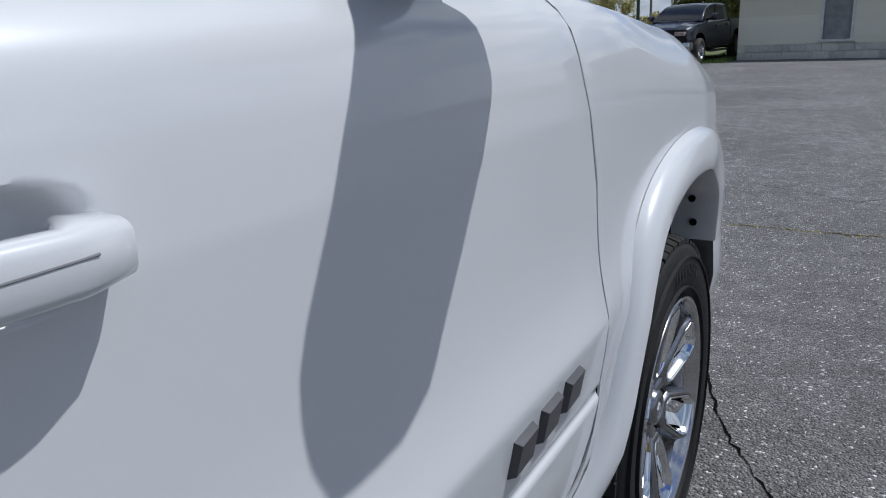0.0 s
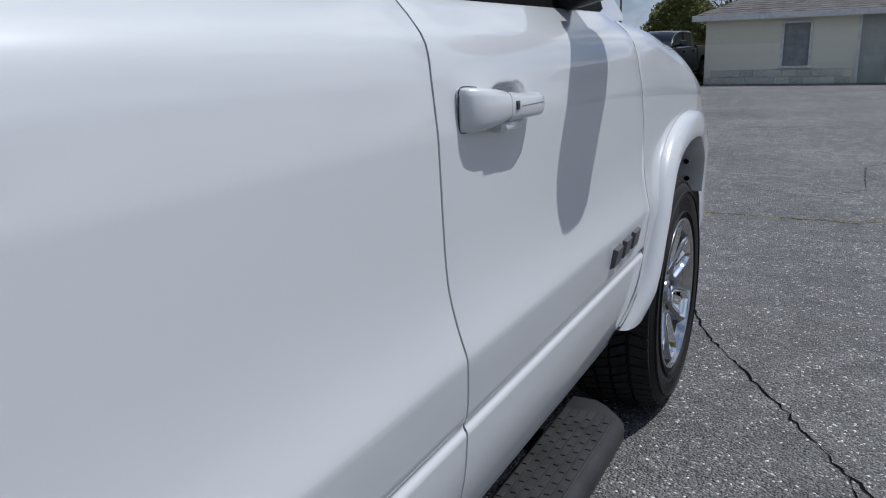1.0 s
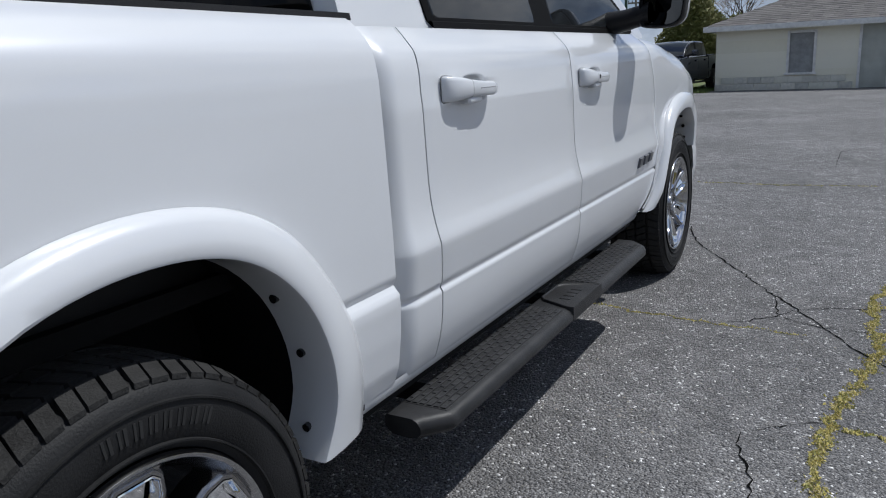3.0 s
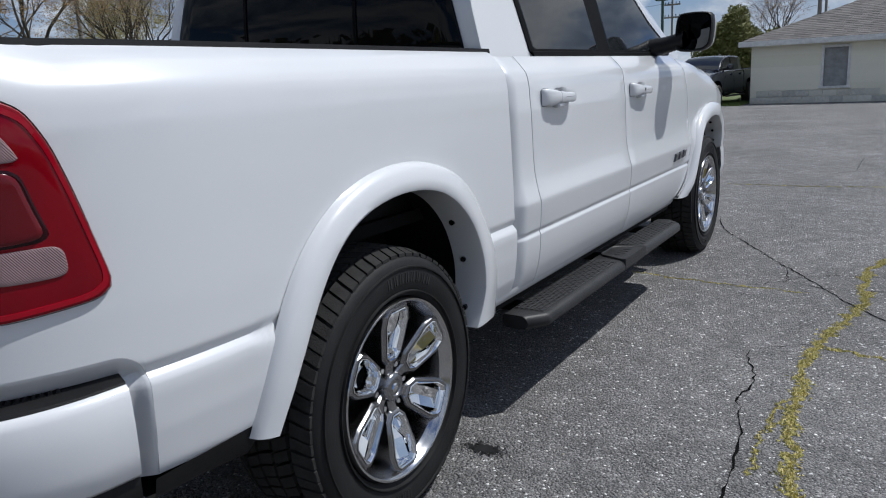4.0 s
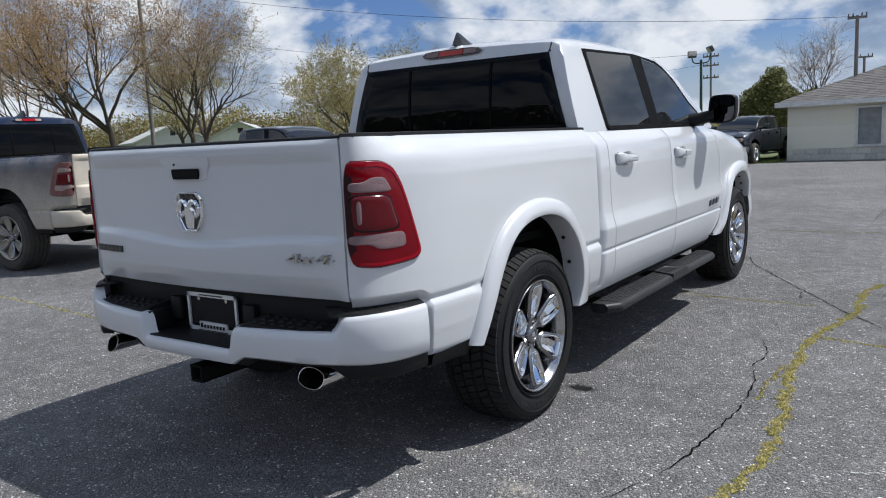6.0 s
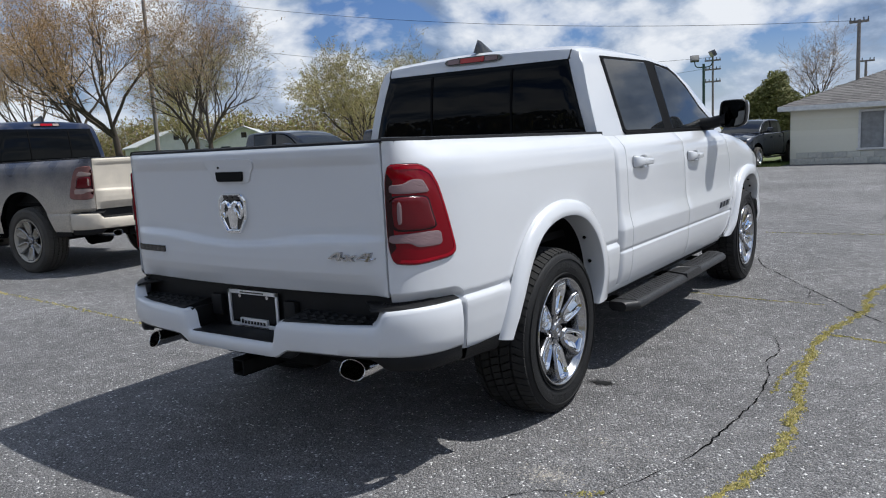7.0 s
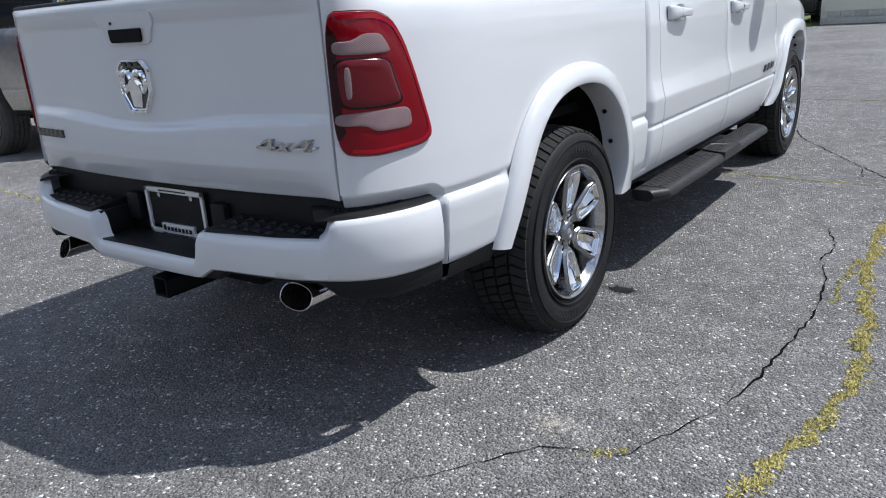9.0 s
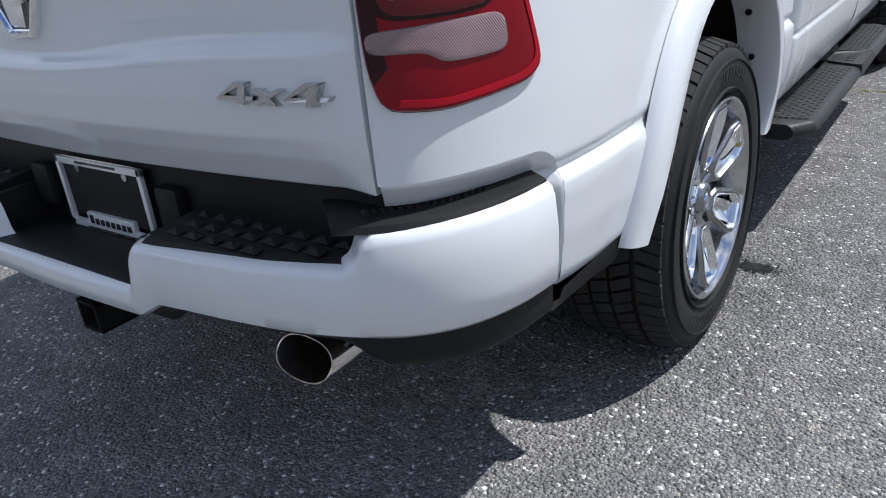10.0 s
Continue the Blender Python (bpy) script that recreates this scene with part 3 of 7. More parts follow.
def front_bumper():
    rows = []
    for z, inset in ((0.36, 0.05), (0.42, 0.015), (0.52, 0.0), (0.62, 0.005), (0.69, 0.02), (0.70, 0.05)):
        plan = [(0.93, 4.30), (0.935, 4.40), (0.91, 4.52), (0.82, 4.66), (0.6, 4.76), (0.0, 4.82)]
        full = resample(plan + [(-x, y) for x, y in plan[-2::-1]], 41)
        rows.append([(x * (1 - inset), y - inset, z) for x, y in full])
    return Shape().grid(rows)


# the greenhouse
def glass_x(z):
    return float(np.interp(z, [1.318, 1.345, 1.79, 1.82], [0.838, 0.828, 0.722, 0.705]))


def cab_shell():
    """Roof, pillars and cab back as one white skin."""
    stations = [(0.800, 1.325, 0.0), (0.806, 1.50, 0.0), (0.822, 1.66, 0.0), (0.842, 1.775, 0.35), (0.862, 1.815, 0.8), (0.90, 1.835, 1.0), (1.1, 1.848, 1.0), (1.5, 1.853, 1.0), (1.9, 1.852, 1.0), (2.2, 1.838, 1.0),
                (2.42, 1.805, 1.0), (2.62, 1.75, 0.8), (2.80, 1.68, 0.5), (3.00, 1.575, 0.2), (3.20, 1.45, 0.0), (3.36, 1.33, 0.0)]
    rows = []
    for y, top, crown in stations:
        row = []
        zs = [1.30 + (top - 0.012 - 1.30) * t for t in (0, 0.2, 0.4, 0.6, 0.8, 0.93, 1.0)]
        for z in zs:
            row.append((glass_x(z) + 0.004 - (0.012 if z == zs[-1] else 0), y, z))
        w = row[-1][0]
        for k in (0.94, 0.84, 0.6, 0.3, 0.0):
            row.append((w * k, y, top + 0.03 * crown * (1 - k * k) + 0.004))
        full = row + [(-x, yy, z) for x, yy, z in row[-2::-1]]
        rows.append(full)
    s = Shape().grid(rows)
    s.add(rows[0], [tuple(range(len(rows[0])))])
    return s


def pane(outline, lift, side, n=110):
    """A side pane from an outline of (y, z) pairs, lying lift proud of the glass plane, with a rolled rim."""
    pts = rounded(outline, n)
    cy, cz = sum(p[0] for p in pts) / n, sum(p[1] for p in pts) / n
    s = Shape()
    rings = []
    for k, up in ((1.0, -0.006), (1.0, lift - 0.002), (0.985, lift), (0.6, lift + 0.0006), (0.25, lift + 0.0008)):
        rings.append([(glass_x(cz + (z - cz) * k) + 0.004 + up, cy + (y - cy) * k, cz + (z - cz) * k) for y, z in pts])
    s.grid(rings, close_u=True)
    o = len(s.v)
    s.add(rings[-1], [tuple(range(n))])
    return sided(s, side)


def rounded(outline, n):
    """A closed outline with softened corners, at n even steps."""
    p = np.array(outline, float)
    for _ in range(3):
        a = p * 0.82 + np.roll(p, -1, 0) * 0.18
        b = p * 0.18 + np.roll(p, -1, 0) * 0.82
        p = np.stack([a, b], 1).reshape(-1, 2)
    q = np.vstack([p, p[:1]])
    d = np.r_[0, np.cumsum(np.linalg.norm(np.diff(q, axis=0), axis=1))]
    t = np.linspace(0, d[-1], n, endpoint=False)
    return [(float(np.interp(v, d, q[:, 0])), float(np.interp(v, d, q[:, 1]))) for v in t]




def crisp(outline, r=0.03):
    """An outline whose corners are softened only within r of each."""
    out = []
    n = len(outline)
    for i in range(n):
        p, a, b = Vector(outline[i]), Vector(outline[i - 1]), Vector(outline[(i + 1) % n])
        for q in (a, b):
            d = q - p
            step = p + d * min(0.4, r / d.length)
            if q is b:
                out.append(tuple(p))
            out.append(tuple(step))
    return out


REAR_PANE = crisp([(1.222, 1.345), (1.945, 1.345), (1.858, 1.795), (1.135, 1.778)], 0.045)
FRONT_PANE = crisp([(2.11, 1.345), (3.00, 1.345), (3.07, 1.40), (2.86, 1.492), (2.645, 1.640), (2.47, 1.722), (2.33, 1.762), (2.035, 1.790)], 0.03)
TRIM_PANE = crisp([(1.195, 1.320), (3.16, 1.320), (3.15, 1.385), (2.885, 1.512), (2.665, 1.660), (2.48, 1.744), (2.33, 1.786), (1.95, 1.815), (1.108, 1.797)], 0.03)


def rear_glass():
    def at(u, v):
        k = 2 * u - 1
        z = 1.335 + (1.768 - 1.335) * v
        w = 0.770 - 0.118 * v
        y = float(np.interp(z, [1.30, 1.5, 1.66, 1.78], [0.797, 0.802, 0.818, 0.842])) - 0.006
        return (k * w, y - 0.012 * (1 - k * k), z)
    return sheet(at, 18, 10, (0, 1, 0), edge=0.002, lip=0.006)


def tailgate_y(x, z):
    k = x / 0.79
    # the crease sags under the emblem
    z = z + 0.040 * math.exp(-(x / 0.33) ** 2) * max(0.0, 1 - abs(z - 0.965) / 0.09)
    prof = float(np.interp(z, [0.75, 0.78, 0.81, 0.845, 0.90, 0.955, 0.974, 0.988, 0.996, 1.03, 1.2, 1.262, 1.283, 1.30, 1.325, 1.345],
                           [0.026, 0.012, -0.004, -0.019, -0.023, -0.022, -0.019, -0.003, 0.002, 0.005, 0.004, 0.002, -0.008, -0.014, -0.014, 0.0]))
    # the ledge dies out just before the side edges
    w = min(1.0, max(0.0, (abs(x) - 0.715) / 0.055))
    prof *= 1 - 0.85 * w * w * (3 - 2 * w)
    return -1.062 - 0.052 * (1 - k * k) + prof


def tailgate():
    def at(u, v):
        z = 0.757 + (1.342 - 0.757) * v
        x = (2 * u - 1) * (0.7785 if z > 0.80 else 0.7785 - 0.02 * (0.80 - z))
        return (x, sum(tailgate_y(x, z + d) for d in (-0.004, -0.002, 0, 0.002, 0.004)) / 5, z)
    return sheet(at, 44, 150, (0, 1, 0), lip=0.05)


# rear bumper
BUMPER_PLAN = [(0.0, -1.205), (0.35, -1.198), (0.60, -1.172), (0.75, -1.135), (0.845, -1.08), (0.905, -1.0), (0.94, -0.91), (0.95, -0.82)]


def bumper_top(x):
    return float(np.interp(abs(x), [0, 0.258, 0.272, 0.284, 0.300, 0.32, 0.755, 0.772, 0.786, 0.80, 0.95], [0.556, 0.556, 0.566, 0.628, 0.644, 0.648, 0.655, 0.668, 0.702, 0.712, 0.718]))


def bumper_low(x):
    return float(np.interp(abs(x), [0, 0.28, 0.34, 0.42, 0.78, 0.9, 0.96], [0.495, 0.495, 0.528, 0.532, 0.535, 0.53, 0.53]))


def rear_bumper():
    plan = resample(BUMPER_PLAN, 200)
    plan = [(-x, y) for x, y in plan[::-1]][:-1] + plan
    rows = []
    for v, inset, roll in ((0.0, 0.030, -0.004), (0.0, 0.010, 0.0), (0.06, 0.0, 0), (0.3, -0.006, 0), (0.6, -0.008, 0), (0.9, -0.002, 0), (0.97, 0.004, 0), (1.0, 0.014, 0.0), (1.0, 0.05, 0.002)):
        row = []
        for x, y in plan:
            t, b = bumper_top(x), bumper_low(x)
            z = b + (t - b) * v + roll
            n = Vector((x * 0.9, (y + 0.55) * 1.0, 0)).normalized()
            row.append((x - n.x * inset, y - n.y * inset, z))
        rows.append(row)
    return Shape().grid(rows)


def bumper_valance(side):
    """The black lower lip, deep at the corner and thin above the exhaust."""
    rows = []
    for k, (x, y) in enumerate(resample(BUMPER_PLAN, 60)):
        n = Vector((x * 0.9, y + 0.55, 0)).normalized()
        deep = float(np.interp(x, [0, 0.36, 0.40, 0.74, 0.80, 0.9, 0.95], [0.488, 0.49, 0.520, 0.520, 0.475, 0.462, 0.468]))
        rows.append([(x - n.x * i, y - n.y * i, z) for z, i in ((deep, 0.07), (deep + 0.004, 0.022), (deep + 0.02, 0.012), (0.535, 0.012), (0.56, 0.03))])
    return sided(Shape().grid(rows), side)


def step_pad(side):
    """One tread section of the bumper's top, with raised lozenges."""
    s = Shape()
    x0, x1 = 0.315, 0.765
    pts = []
    for x in [x0 + (x1 - x0) * i / 12 for i in range(13)]:
        yr = float(np.interp(x, [0.0, 0.35, 0.60, 0.75], [-1.188, -1.181, -1.155, -1.12]))
        pts.append([(x, yr, 0.632), (x, yr, 0.648), (x, yr + 0.012, 0.655), (x, -1.02, 0.672), (x, -1.02, 0.60)])
    s.grid(pts)
    s.add(pts[0], [tuple(range(5))]); s.add(pts[-1], [tuple(range(5))])
    for i in range(8):
        for j in range(3):
            x = x0 + 0.045 + i * 0.05 + (0.012 if j % 2 else 0)
            y = -1.135 + j * 0.034
            if x > x1 - 0.03 or y < float(np.interp(x, [0.35, 0.60, 0.75], [-1.16, -1.135, -1.09])):
                continue
            z = 0.656 + (y + 1.17) * 0.11
            s.add([(x - 0.019, y - 0.011, z), (x + 0.019, y - 0.013, z), (x + 0.019, y + 0.009, z + 0.002), (x - 0.019, y + 0.011, z + 0.002), (x, y - 0.001, z + 0.008)],
                  [(0, 1, 4), (1, 2, 4), (2, 3, 4), (3, 0, 4)])
    return sided(s, side)


def end_pad(side):
    s = Shape()
    rows = []
    for t in range(15):
        d = t / 14
        x, y = resample(BUMPER_PLAN[3:], 15)[t]
        n = Vector((x * 0.9, y + 0.55, 0)).normalized()
        rows.append([(x - n.x * 0.012, y - n.y * 0.012, 0.712), (x - n.x * 0.018, y - n.y * 0.018, 0.722), (x - n.x * 0.05, y - n.y * 0.05, 0.729), (x - n.x * 0.13, y - n.y * 0.13, 0.731)])
    s.grid(rows)
    s.add(rows[0], [(0, 1, 2, 3)])
    for t in range(2, 10):
        a, b = Vector(rows[t][2]), Vector(rows[t + 1][2])
        for k in range(2):
            p, q = a.lerp(b, k / 2 + 0.06), a.lerp(b, k / 2 + 0.46)
            w = (Vector(rows[t][3]) - a).normalized() * 0.022
            s.add([p, q, q + w, p + w, (p + q) / 2 + Vector((0, 0, 0.010))], [(0, 1, 4), (1, 2, 4), (2, 3, 4), (3, 0, 4)])
    return sided(s, side)


def bumper_well():
    """The boxes of the dark recess behind the plate and under the tailgate."""
    out = [("well_back", Shape().box((-0.775, -1.035, 0.56), (0.775, -0.99, 0.765), 0.006)), ("well_floor", Shape().box((-0.275, -1.190, 0.515), (0.275, -1.02, 0.560), 0.006))]
    for k in (-1, 1):
        out.append(("well_cheek", Shape().box((0.292 * k - 0.012, -1.165, 0.545), (0.292 * k + 0.012, -1.02, 0.648), 0.005)))
        out.append(("plate_bracket", Shape().box((0.235 * k - 0.035, -1.065, 0.60), (0.235 * k + 0.035, -1.03, 0.70), 0.012)))
    return out


# wheels: turned about x, the outer face at x = 0, the inner side towards -x
def tyre():
    prof = [(-0.035, 0.262), (-0.012, 0.268), (-0.002, 0.285), (0.004, 0.315), (0.004, 0.345), (-0.003, 0.368), (-0.012, 0.380), (-0.026, 0.3875), (-0.15, 0.389), (-0.25, 0.387), (-0.268, 0.380), (-0.282, 0.35), (-0.284, 0.31), (-0.27, 0.265)]
    s = Shape().lathe(prof, 96)
    for r, w in ((0.283, 0.003), (0.352, 0.0035)):
        s.lathe([(-0.006, r - w), (0.0055 if r < 0.3 else 0.008, r - w * 0.5), (0.0055 if r < 0.3 else 0.008, r + w * 0.5), (-0.006, r + w)], 96)
    return s


def tread():
    """Five ribs of blocks, parted by grooves, with slanted sipes and shoulder lugs."""
    s = Shape()
    ribs = [(-0.010, -0.064, 0.389, 0.4035), (-0.078, -0.124, 0.4035, 0.4065), (-0.134, -0.176, 0.4065, 0.4065), (-0.186, -0.230, 0.4065, 0.4035), (-0.240, -0.278, 0.4035, 0.390)]
    n = 66
    for q, (xa, xb, ra, rb) in enumerate(ribs):
        slant = 0.5 * (1 if q % 2 else -1) if q != 2 else 0.3
        for k in range(n):
            a0 = 2 * math.pi * (k + 0.5 * (q % 2)) / n
            w = 2 * math.pi / n * (0.80 + 0.06 * ((k * 7 + q * 3) % 3 - 1))
            sl = slant * 2 * math.pi / n
            base = 0.380
            vs = []
            for r_a, r_b in ((base, base), (ra, rb)):
                for x, r, d in ((xa, r_a, 0), (xb, r_b, sl)):
                    for a in (a0 + d, a0 + d + w):
                        vs.append((x, r * math.cos(a), r * math.sin(a)))
            s.add(vs, [(4, 5, 7, 6), (0, 4, 6, 2), (1, 3, 7, 5), (0, 1, 5, 4), (2, 6, 7, 3)])
    return s


def spoke_top(r):
    return -0.046 + 0.040 * min(1, max(0, (r - 0.05) / 0.18)) ** 0.8


SPOKE = [(0.072, -0.020), (0.094, -0.042), (0.192, -0.061), (0.228, -0.055), (0.245, -0.036), (0.245, 0.036), (0.228, 0.055), (0.192, 0.061), (0.094, 0.042), (0.072, 0.020)]


def inset(outline, d):
    """A convex outline with every edge moved inwards by d."""
    n, lines = len(outline), []
    for i in range(n):
        a, b = Vector(outline[i]), Vector(outline[(i + 1) % n])
        e = (b - a).normalized()
        lines.append((a + Vector((-e.y, e.x)) * d, e))
    out = []
    for i in range(n):
        (p, e), (q, f) = lines[i - 1], lines[i]
        t = (q - p).cross(f) / e.cross(f) if abs(e.cross(f)) > 1e-6 else 0
        out.append(tuple(p + e * t))
    return out


def spoke_ring(d, lift):
    """The spoke's outline drawn in by d and raised by lift over its face, with two steps on every long edge."""
    pts = inset(SPOKE[::-1], -d)
    out = []
    for i, a in enumerate(pts):
        b = pts[(i + 1) % len(pts)]
        for k in range(3):
            r, w = a[0] + (b[0] - a[0]) * k / 3, a[1] + (b[1] - a[1]) * k / 3
            out.append((spoke_top(r) + lift, r, w))
    return out


def spoke_body():
    """One broad spoke, pointing along +y: a flat machined frame with chamfered edges, and its root at the hub."""
    s = Shape().grid([spoke_ring(-0.003, -0.062), spoke_ring(-0.002, -0.008), spoke_ring(0.0015, -0.0015), spoke_ring(0.003, 0.0), spoke_ring(0.0088, 0.0006), spoke_ring(0.0090, -0.006)], close_u=True)
    rows = []
    for r, hw in ((0.026, 0.017), (0.055, 0.0165), (0.075, 0.018), (0.092, 0.024)):
        t = spoke_top(r) - 0.0015
        rows.append([(t - 0.05, r, -hw), (t - 0.006, r, -hw), (t, r, -hw * 0.72), (t, r, hw * 0.72), (t - 0.006, r, hw), (t - 0.05, r, hw)])
    s.grid(rows)
    # the web that ties the spoke's end to the rim
    rows = []
    for r, hw in ((0.236, 0.046), (0.246, 0.060), (0.256, 0.072)):
        t = spoke_top(r) - 0.004
        rows.append([(t - 0.03, r, -hw), (t, r, -hw), (t, r, hw), (t - 0.03, r, hw)])
    return s.grid(rows)


def spoke_insert():
    """The chrome cladding: a narrow raised frame and the steep facets down into the pocket."""
    return Shape().grid([spoke_ring(0.0100, -0.006), spoke_ring(0.0104, 0.0022), spoke_ring(0.0130, 0.0032), spoke_ring(0.0160, -0.002), spoke_ring(0.0265, -0.036), spoke_ring(0.0275, -0.050)], close_u=True)


def spoke_floor():
    """The chrome floor in the outer half of the pocket, folded along its middle and rising to the rim."""
    rows = []
    for r, x in ((0.142, -0.072), (0.168, -0.046), (0.222, -0.026)):
        hw = float(np.interp(r, [0.106, 0.198, 0.242], [0.016, 0.036, 0.022]))
        rows.append([(x + 0.006, r, -hw), (x - 0.008, r, 0.0), (x + 0.006, r, hw)])
    return Shape().grid(rows)


def make_wheel(truck, at, side, name, detail):
    w = part(name, Shape().lathe([(-0.13, 0.06), (-0.13, 0.178), (-0.155, 0.178), (-0.155, 0.05), (-0.30, 0.05)], 48), M_IRON, truck)
    w.location = at
    w.rotation_euler = (0, 0, 0 if side > 0 else math.pi)
    ty = part("tyre", tyre(), M_TYRE, w, "black all-season tyre")
    part("tread", tread(), M_TREAD, ty, smooth=20)
    if detail:
        for base, cnt in ((math.radians(62), 8), (math.radians(232), 8)):
            mk = Shape()
            for k in range(cnt):
                a = base + k * 0.085
                r0, r1 = 0.308, 0.336
                for da, wd in ((0, 0.018), (0.036, 0.014)):
                    vs = [(0.0052, r * math.cos(t), r * math.sin(t)) for r in (r0, r1) for t in (a + da, a + da + wd)]
                    mk.add(vs + [(0.002, y, z) for _, y, z in vs], [(0, 1, 3, 2), (0, 4, 5, 1), (2, 3, 7, 6), (0, 2, 6, 4), (1, 5, 7, 3)])
            part("sidewall_marking", mk, M_MARK, ty, "raised dark sidewall bars")
    rim = part("rim", Shape().lathe([(-0.030, 0.238), (-0.016, 0.246), (-0.006, 0.256), (-0.001, 0.258), (0.002, 0.262), (0.002, 0.266), (-0.006, 0.271), (-0.03, 0.268), (-0.20, 0.245), (-0.26, 0.258)], 72), M_ALLOY, w, "polished alloy rim with six spokes")
    rim.scale = (0.98, 0.98, 0.98)
    part("barrel", Shape().lathe([(-0.028, 0.239), (-0.06, 0.230), (-0.10, 0.222), (-0.22, 0.218)], 48), M_ALLOY, rim)
    part("web", Shape().lathe([(-0.080, 0.02), (-0.084, 0.10), (-0.100, 0.15), (-0.112, 0.172)], 48), M_DARK, rim)
    for k in range(6):
        turn = Matrix.Rotation(math.radians(60 * k + 30), 4, "X")
        sp = part("spoke", spoke_body().moved(turn), M_SPOKE, rim, "broad grey alloy spoke", smooth=24)
        part("spoke_seam", Shape().grid([spoke_ring(0.0086, -0.0012), spoke_ring(0.0104, -0.0012)], close_u=True).moved(turn), M_DARK, rim)
        part("spoke_insert", spoke_insert().moved(turn), M_CHROME, rim, "bright chrome pocket frame", smooth=18)
        part("spoke_pocket", spoke_floor().moved(turn), M_CHROME, rim, smooth=12)
    part("hub_cap", Shape().lathe([(-0.033, 0.0), (-0.0335, 0.022), (-0.030, 0.025), (-0.031, 0.036), (-0.036, 0.041), (-0.050, 0.044), (-0.085, 0.050)], 36), M_SPOKE, rim, "grey hub cap")
    if detail:
        part("cap_badge", Shape().lathe([(-0.0300, 0.0), (-0.0300, 0.010), (-0.0335, 0.014)], 6), M_CHROME, rim)
    for k in range(6):
        a = math.radians(60 * k)
        nut = Shape().lathe([(-0.048, 0.0), (-0.048, 0.008), (-0.053, 0.0105), (-0.088, 0.011)], 6)
        nut.moved(Matrix.Translation((0, 0.066 * math.cos(a), 0.066 * math.sin(a))))
        part("lug_nut", nut, M_CHROME, rim)
    return w


LAMP = [(0.9985, 1.258), (0.958, 1.259), (0.922, 1.256), (0.897, 1.232), (0.8795, 1.172), (0.866, 1.09), (0.8535, 1.0), (0.842, 0.912), (0.858, 0.889), (0.905, 0.881), (0.945, 0.876), (0.9985, 0.890)]
LAMP_INNER = [(0.985, 1.137), (0.950, 1.136), (0.912, 1.131), (0.904, 1.07), (0.895, 1.016), (0.930, 1.010), (0.983, 1.015), (0.986, 1.08)]
LAMP_UPPER = [(0.990, 1.184), (0.964, 1.184), (0.946, 1.201), (0.920, 1.199), (0.911, 1.172), (0.905, 1.148), (0.945, 1.147), (0.990, 1.151)]
LAMP_LOWER = [(0.9955, 0.996), (0.960, 0.998), (0.925, 1.000), (0.883, 1.000), (0.8805, 0.945), (0.910, 0.942), (0.940, 0.943), (0.955, 0.962), (0.9955, 0.966)]


